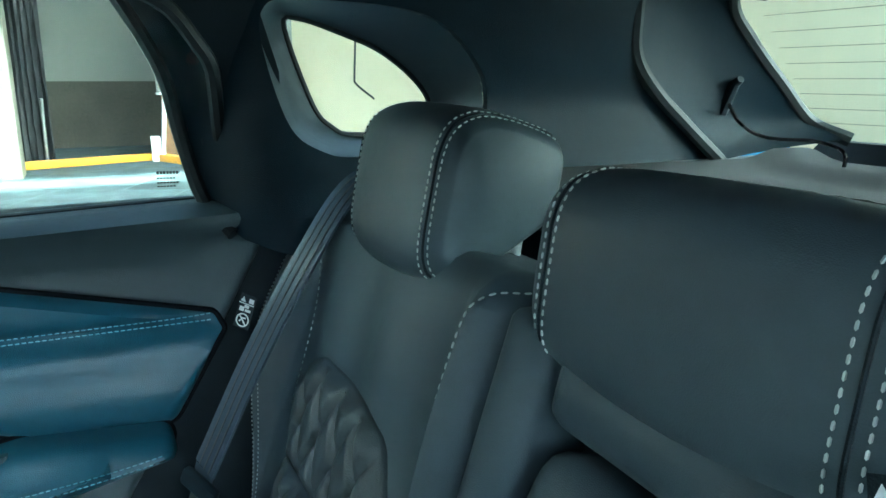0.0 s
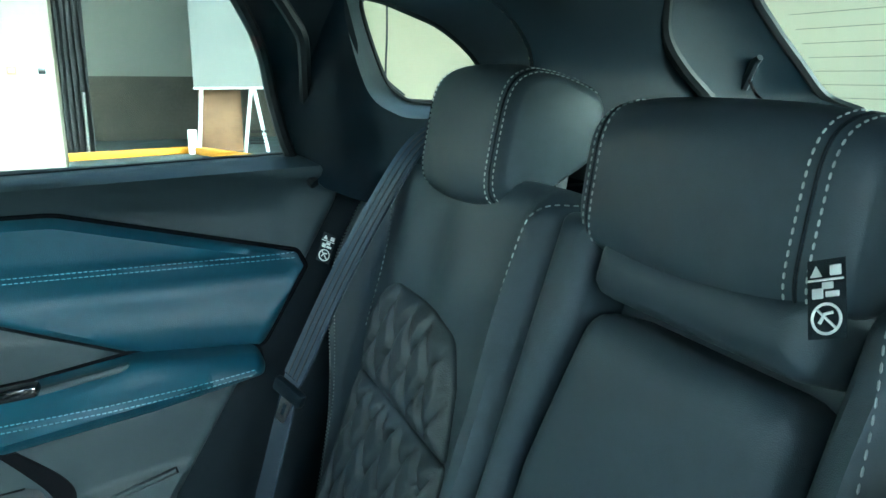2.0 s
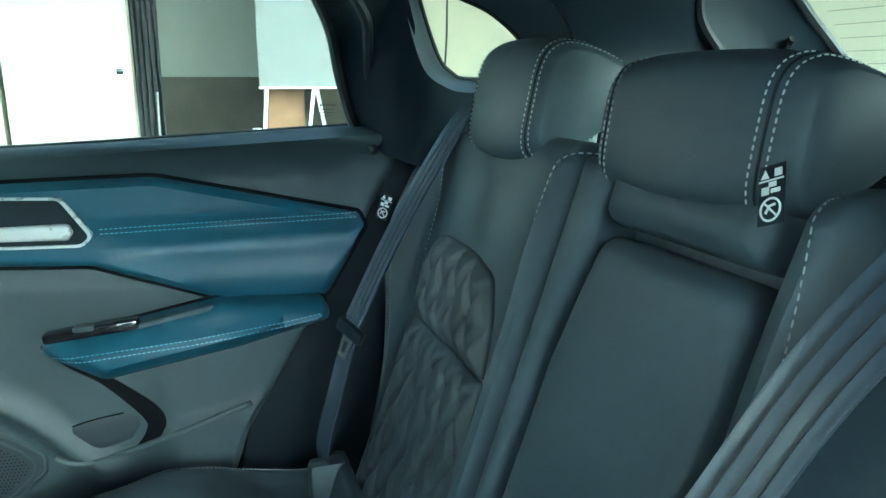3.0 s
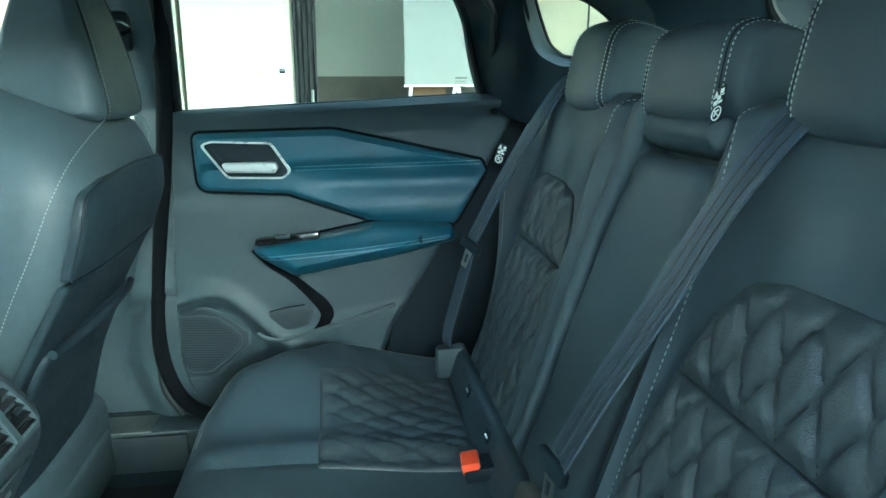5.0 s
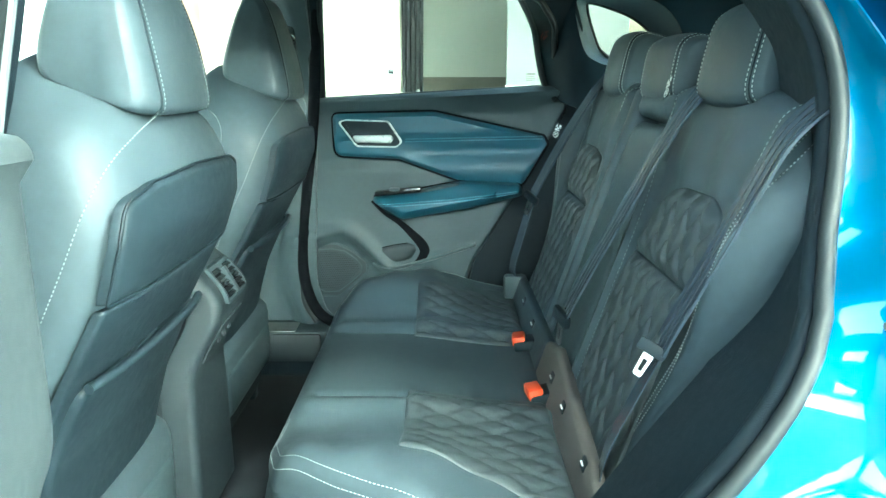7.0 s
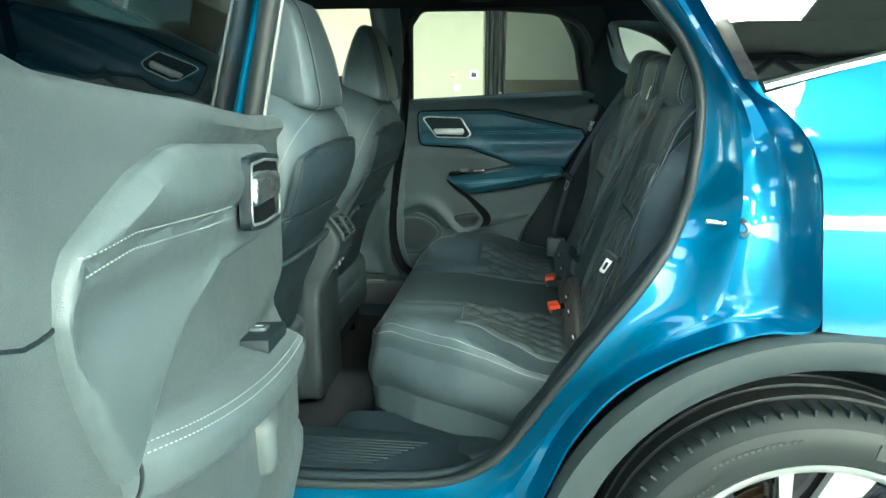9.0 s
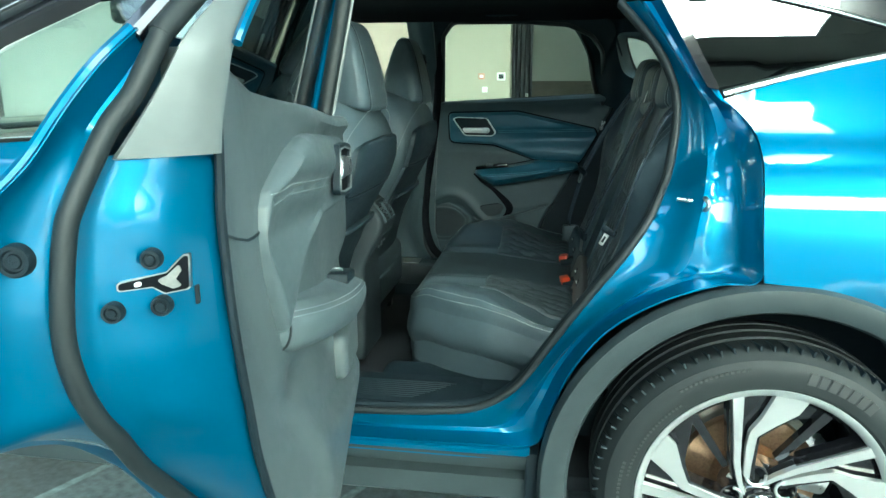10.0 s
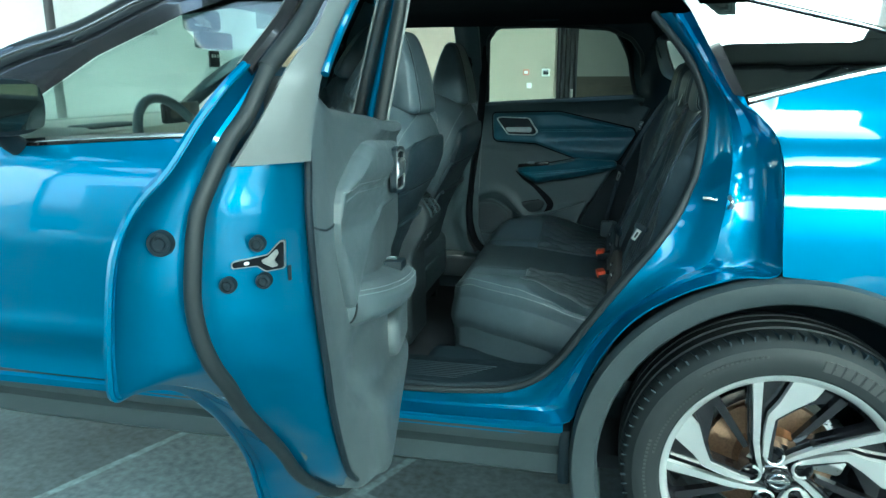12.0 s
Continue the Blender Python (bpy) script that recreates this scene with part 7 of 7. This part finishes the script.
TR = fillet([(0.04, 0.56), (0.60, 0.575), (0.74, 0.625), (0.86, 0.745), (0.935, 0.88), (0.953, 0.97), (0.950, 1.10), (0.945, 1.19), (0.940, 1.282), (0.91, 1.268), (0.82, 1.240), (0.66, 1.222), (0.50, 1.207), (0.30, 1.190), (0.04, 1.178)], [0.05, 0.1, 0.06, 0.2, 0.2, 0.1, 0.2, 0.1, 0.006, 0.02, 0.1, 0.1, 0.1, 0.1, 0.02])
bm, _ = pad(TR, lambda a, b, h: od(a, n_trim(a, b) + 0.045 - h, b), 0.045, 0.02, 0.018)
trim_o = part("inner_trim", bm, LIT_TRIM, open_door, "grey grained inner door trim")
LP = fillet([(0.846, 1.115), (0.833, 1.131), (0.788, 1.150), (0.741, 1.168), (0.690, 1.180), (0.655, 1.182), (0.30, 1.152), (0.27, 1.13), (0.28, 1.05), (0.33, 1.035), (0.573, 1.058), (0.679, 1.036), (0.735, 1.006), (0.762, 0.982), (0.800, 0.950), (0.826, 1.0), (0.848, 1.06), (0.851, 1.09)], [0.01, 0.02, 0.05, 0.05, 0.05, 0.03, 0.02, 0.02, 0.02, 0.03, 0.06, 0.1, 0.05, 0.03, 0.01, 0.1, 0.1, 0.03])


def stitch_z(a):
    return interp(a, [(0.30, 1.078), (0.35, 1.085), (0.56, 1.105), (0.77, 1.124), (0.842, 1.121), (0.9, 1.118)])


def panel_form(a, b):
    d = b - stitch_z(a)
    return 0.004 * step01(d, 0.0, 0.02) - 0.005 * math.exp(-(d / 0.0035) ** 2) - 0.012 * math.exp(-((d + 0.045) / 0.030) ** 2) * step01(a, 0.42, 0.66) + 0.006 * math.exp(-((d - 0.03) / 0.02) ** 2)


bm, on_l = pad(LP, lambda a, b, h: od(a, n_trim(a, b) + 0.004 - h, b), 0.020, 0.011, 0.010, panel_form)
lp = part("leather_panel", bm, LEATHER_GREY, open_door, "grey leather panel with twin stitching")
for dz in (-0.006, 0.006):
    part("stitching", stitches([on_l(a, stitch_z(a) + dz, 0.0008) for a in np.linspace(0.835, 0.54, 60)], 0.004, 0.0014, 0.0008), GREY_THREAD, lp, "pale contrast stitching")
part("panel_joint", tube([on_l(a, b, -0.010) for a, b in dense(LP, 0.012)], 0.0028, 6, closed=True), RUBBER, open_door, "dark joint round the leather panel")
# armrest: its nose falls towards the hinge, and it swells out from the panel
def arm_z(a):
    return 0.888 + 0.1975 * (a - 0.382)


def arm_n(a):
    return interp(a, [(0.22, -0.146), (0.45, -0.145), (0.58, -0.139), (0.68, -0.124), (0.745, -0.104), (0.785, -0.082), (0.80, -0.070)])


rings = []
for a, k in ((0.797, 0.35), (0.793, 0.72), (0.784, 0.90), (0.765, 1.0), (0.72, 1.0), (0.65, 1.0), (0.55, 1.0), (0.45, 1.0), (0.36, 1.0), (0.27, 0.96), (0.22, 0.8)):
    nd, ni, z = n_trim(a, 0.93) + 0.02, arm_n(a), arm_z(a)
    sect = smooth([(nd, z + 0.024), (0.5 * (nd + ni), z + 0.019), (ni + 0.016, z + 0.011), (ni + 0.003, z), (ni, z - 0.018), (ni + 0.008, z - 0.040), (ni + 0.028, z - 0.050), (nd, z - 0.052)], 4, closed=True)
    rings.append([od(a, nd + (n - nd) * k, z - 0.014 + (h - z + 0.014) * k) for n, h in sect])
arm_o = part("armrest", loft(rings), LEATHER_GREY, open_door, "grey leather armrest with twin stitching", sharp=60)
for k in (10, 12):
    path = smooth([(Vector(r[k]) - DN * 0.0008 + Vector((0, 0, 0.0006)))[:] for r in rings[1:]], 5)
    part("stitching", stitches(path, 0.004, 0.0014, 0.0008), GREY_THREAD, arm_o, "grey contrast stitching")
part("armrest_joint", tube([rings[2][k] for k in range(6, 30)], 0.0018, 6), RUBBER, arm_o, "dark joint at the armrest's end")
SWM = Matrix(((DU.x, DN.x, 0, DA.x), (DU.y, DN.y, 0, DA.y), (0, 0, 1, 0), (0, 0, 0, 1))) @ Matrix.Translation((0.39, -0.098, arm_z(0.39) + 0.024)) @ Matrix.Rotation(radians(-11), 4, "Y")
swp = part("switch_panel", boxy(-0.085, 0.075, -0.026, 0.022, -0.012, 0.008, 0.005, SWM), TRIM_DARK, open_door, "black window switch panel")
part("window_switch", boxy(-0.025, 0.012, -0.012, 0.010, 0.007, 0.013, 0.003, SWM), TRIM, swp, "grey window switch")
part("switch_mark", boxy(-0.010, -0.006, -0.006, 0.004, 0.0128, 0.0136, 0.0003, SWM), WHITE_PRINT, swp)
# inner handle: a tall dark recess with a bright lever across it
HO = fillet([(0.285, 1.050), (0.275, 1.136), (0.40, 1.150), (0.505, 1.154), (0.522, 1.078), (0.42, 1.062)], 0.014)
HI = fillet([(0.296, 1.058), (0.287, 1.129), (0.40, 1.142), (0.497, 1.146), (0.512, 1.083), (0.42, 1.069)], 0.012)


def handle_place(lift):
    return lambda a, b, h: od(a, n_trim(a, b) - lift - h, b)


part("handle_frame", plate(HO, handle_place(0.020), 0.011, 0.010, [HI]), TRIM_DARK, open_door, "dark handle surround")
part("handle_rim", tube([handle_place(0.031)(a, b, 0) for a, b in dense(HI, 0.010)], 0.0018, 6, closed=True), SATIN_GREY, open_door, "thin grey rim of the handle recess")
part("handle_bowl", plate(HI, handle_place(0.020), 0.005, 0.008), GAP_DARK, open_door, "black handle recess")
bm, _ = pad(fillet([(0.300, 1.084), (0.298, 1.116), (0.40, 1.126), (0.478, 1.129), (0.488, 1.098), (0.40, 1.092)], 0.010), handle_place(0.022), 0.013, 0.006, 0.008)
part("handle", bm, SATIN, open_door, "satin silver door handle")
# end cap strip along the trim's rear edge
part("trim_edge", tube([od(a[0] - 0.004, a[1] - 0.006, a[2]) for a in i_[2:]], 0.005, 8), TRIM_DARK, open_door)
bm = plate([(0.948, 1.109), (0.874, 1.086), (0.848, 1.090), (0.848, 1.087), (0.874, 1.083), (0.948, 1.106)], lambda a, b, h: od(a, n_trim(a, b) - h, b), 0.0012, 0.008)
part("trim_joint", bm, TRIM_DARK, open_door)
POC = fillet([(0.12, 0.66), (0.40, 0.715), (0.405, 0.80), (0.12, 0.80)], 0.03)
bm, _ = pad(POC, lambda a, b, h: od(a, n_trim(a, b) + 0.006 - h, b), 0.03, 0.02, 0.02)
part("map_pocket", bm, LIT_TRIM, open_door)
# upper frame: satin triangle panel, seal, window frame and glass
SR = smooth([(1.024, 0.020, 1.186), (1.016, 0.000, 1.216), (1.006, -0.018, 1.247), (0.990, -0.040, 1.290), (0.946, -0.064, 1.331), (0.914, -0.074, 1.364), (0.80, -0.098, 1.45), (0.60, -0.122, 1.555)], 6)
PR = smooth([(0.978, -0.058, 1.186), (0.976, -0.061, 1.216), (0.972, -0.067, 1.250), (0.966, -0.073, 1.281), (0.920, -0.084, 1.326), (0.878, -0.098, 1.368), (0.77, -0.120, 1.45), (0.57, -0.145, 1.55)], 6)
rings = []
for t, lift in ((0.0, -0.006), (0.06, 0.0), (0.5, 0.004), (0.94, 0.0), (1.0, -0.006)):
    rings.append([od(p[0] + (r[0] - p[0]) * t + lift, p[1] + (r[1] - p[1]) * t, p[2] + (r[2] - p[2]) * t) for p, r in zip(SR, PR)])
part("frame_panel", thicken(loft(rings, closed=False), 0.003), SATIN_GREY, open_door, "satin grey door frame panel")
part("frame_paint", tube([od(p[0] + 0.002, p[1] - 0.004, p[2]) for p in PR[18:]], 0.005, 8), PAINT, open_door, "thin blue edge of the window frame")
UP = smooth([(0.990, -0.018, 1.286), (0.945, -0.048, 1.335), (0.914, -0.059, 1.364), (0.80, -0.084, 1.45), (0.60, -0.11, 1.555)], 6)
part("frame_seal", tube([od(*p) for p in UP], 0.0105, 10), RUBBER, open_door, "grey rubber seal along the window frame")
part("frame_edge", tube([od(p[0] - 0.004, p[1] + 0.024, p[2]) for p in UP], 0.010, 8), GLOSS_BLACK, open_door, "black outer window frame")
part("frame_top", tube(smooth([od(0.60, -0.09, 1.55), od(0.40, -0.10, 1.575), od(0.10, -0.10, 1.58), od(-0.05, -0.10, 1.575)], 6), 0.026, 10), TRIM_DARK, open_door)
FRONT_EDGE = smooth([od(0.02, -0.02, 1.16), od(0.0, -0.06, 1.36), od(-0.04, -0.10, 1.575)], 6)
part("frame_front", tube([(x - 0.018, y, z) for x, y, z in FRONT_EDGE], 0.026, 12), PAINT, open_door, "blue painted front window frame")
part("frame_front_seal", tube([(x + 0.022, y + 0.004, z) for x, y, z in FRONT_EDGE], 0.017, 12), RUBBER, open_door, "grey rubber seal along the front frame")
part("frame_front_edge", tube([(x + 0.040, y + 0.012, z) for x, y, z in FRONT_EDGE], 0.004, 8), SATIN_GREY, open_door)
g = part("window_pane", plate(fillet([(0.02, 1.16), (0.88, 1.20), (0.90, 1.28), (0.78, 1.40), (0.58, 1.53), (0.0, 1.56)], 0.03), lambda a, b, h: od(a, -0.02 - 0.22 * (b - 1.17) + h, b), 0.004, 0.1), GLASS_DARK, open_door)
g.visible_shadow = False
part("window_strip", tube([od(0.03, -0.045, 1.172), od(0.5, -0.045, 1.198), od(0.80, -0.040, 1.226), od(0.90, -0.035, 1.262)], 0.006, 8), RUBBER, open_door)
for z in (0.75, 1.05):
    part("hinge", boxy(-1.08, -1.02, 0.05, 0.10, z - 0.03, z + 0.03, 0.006), PAINT, open_door)
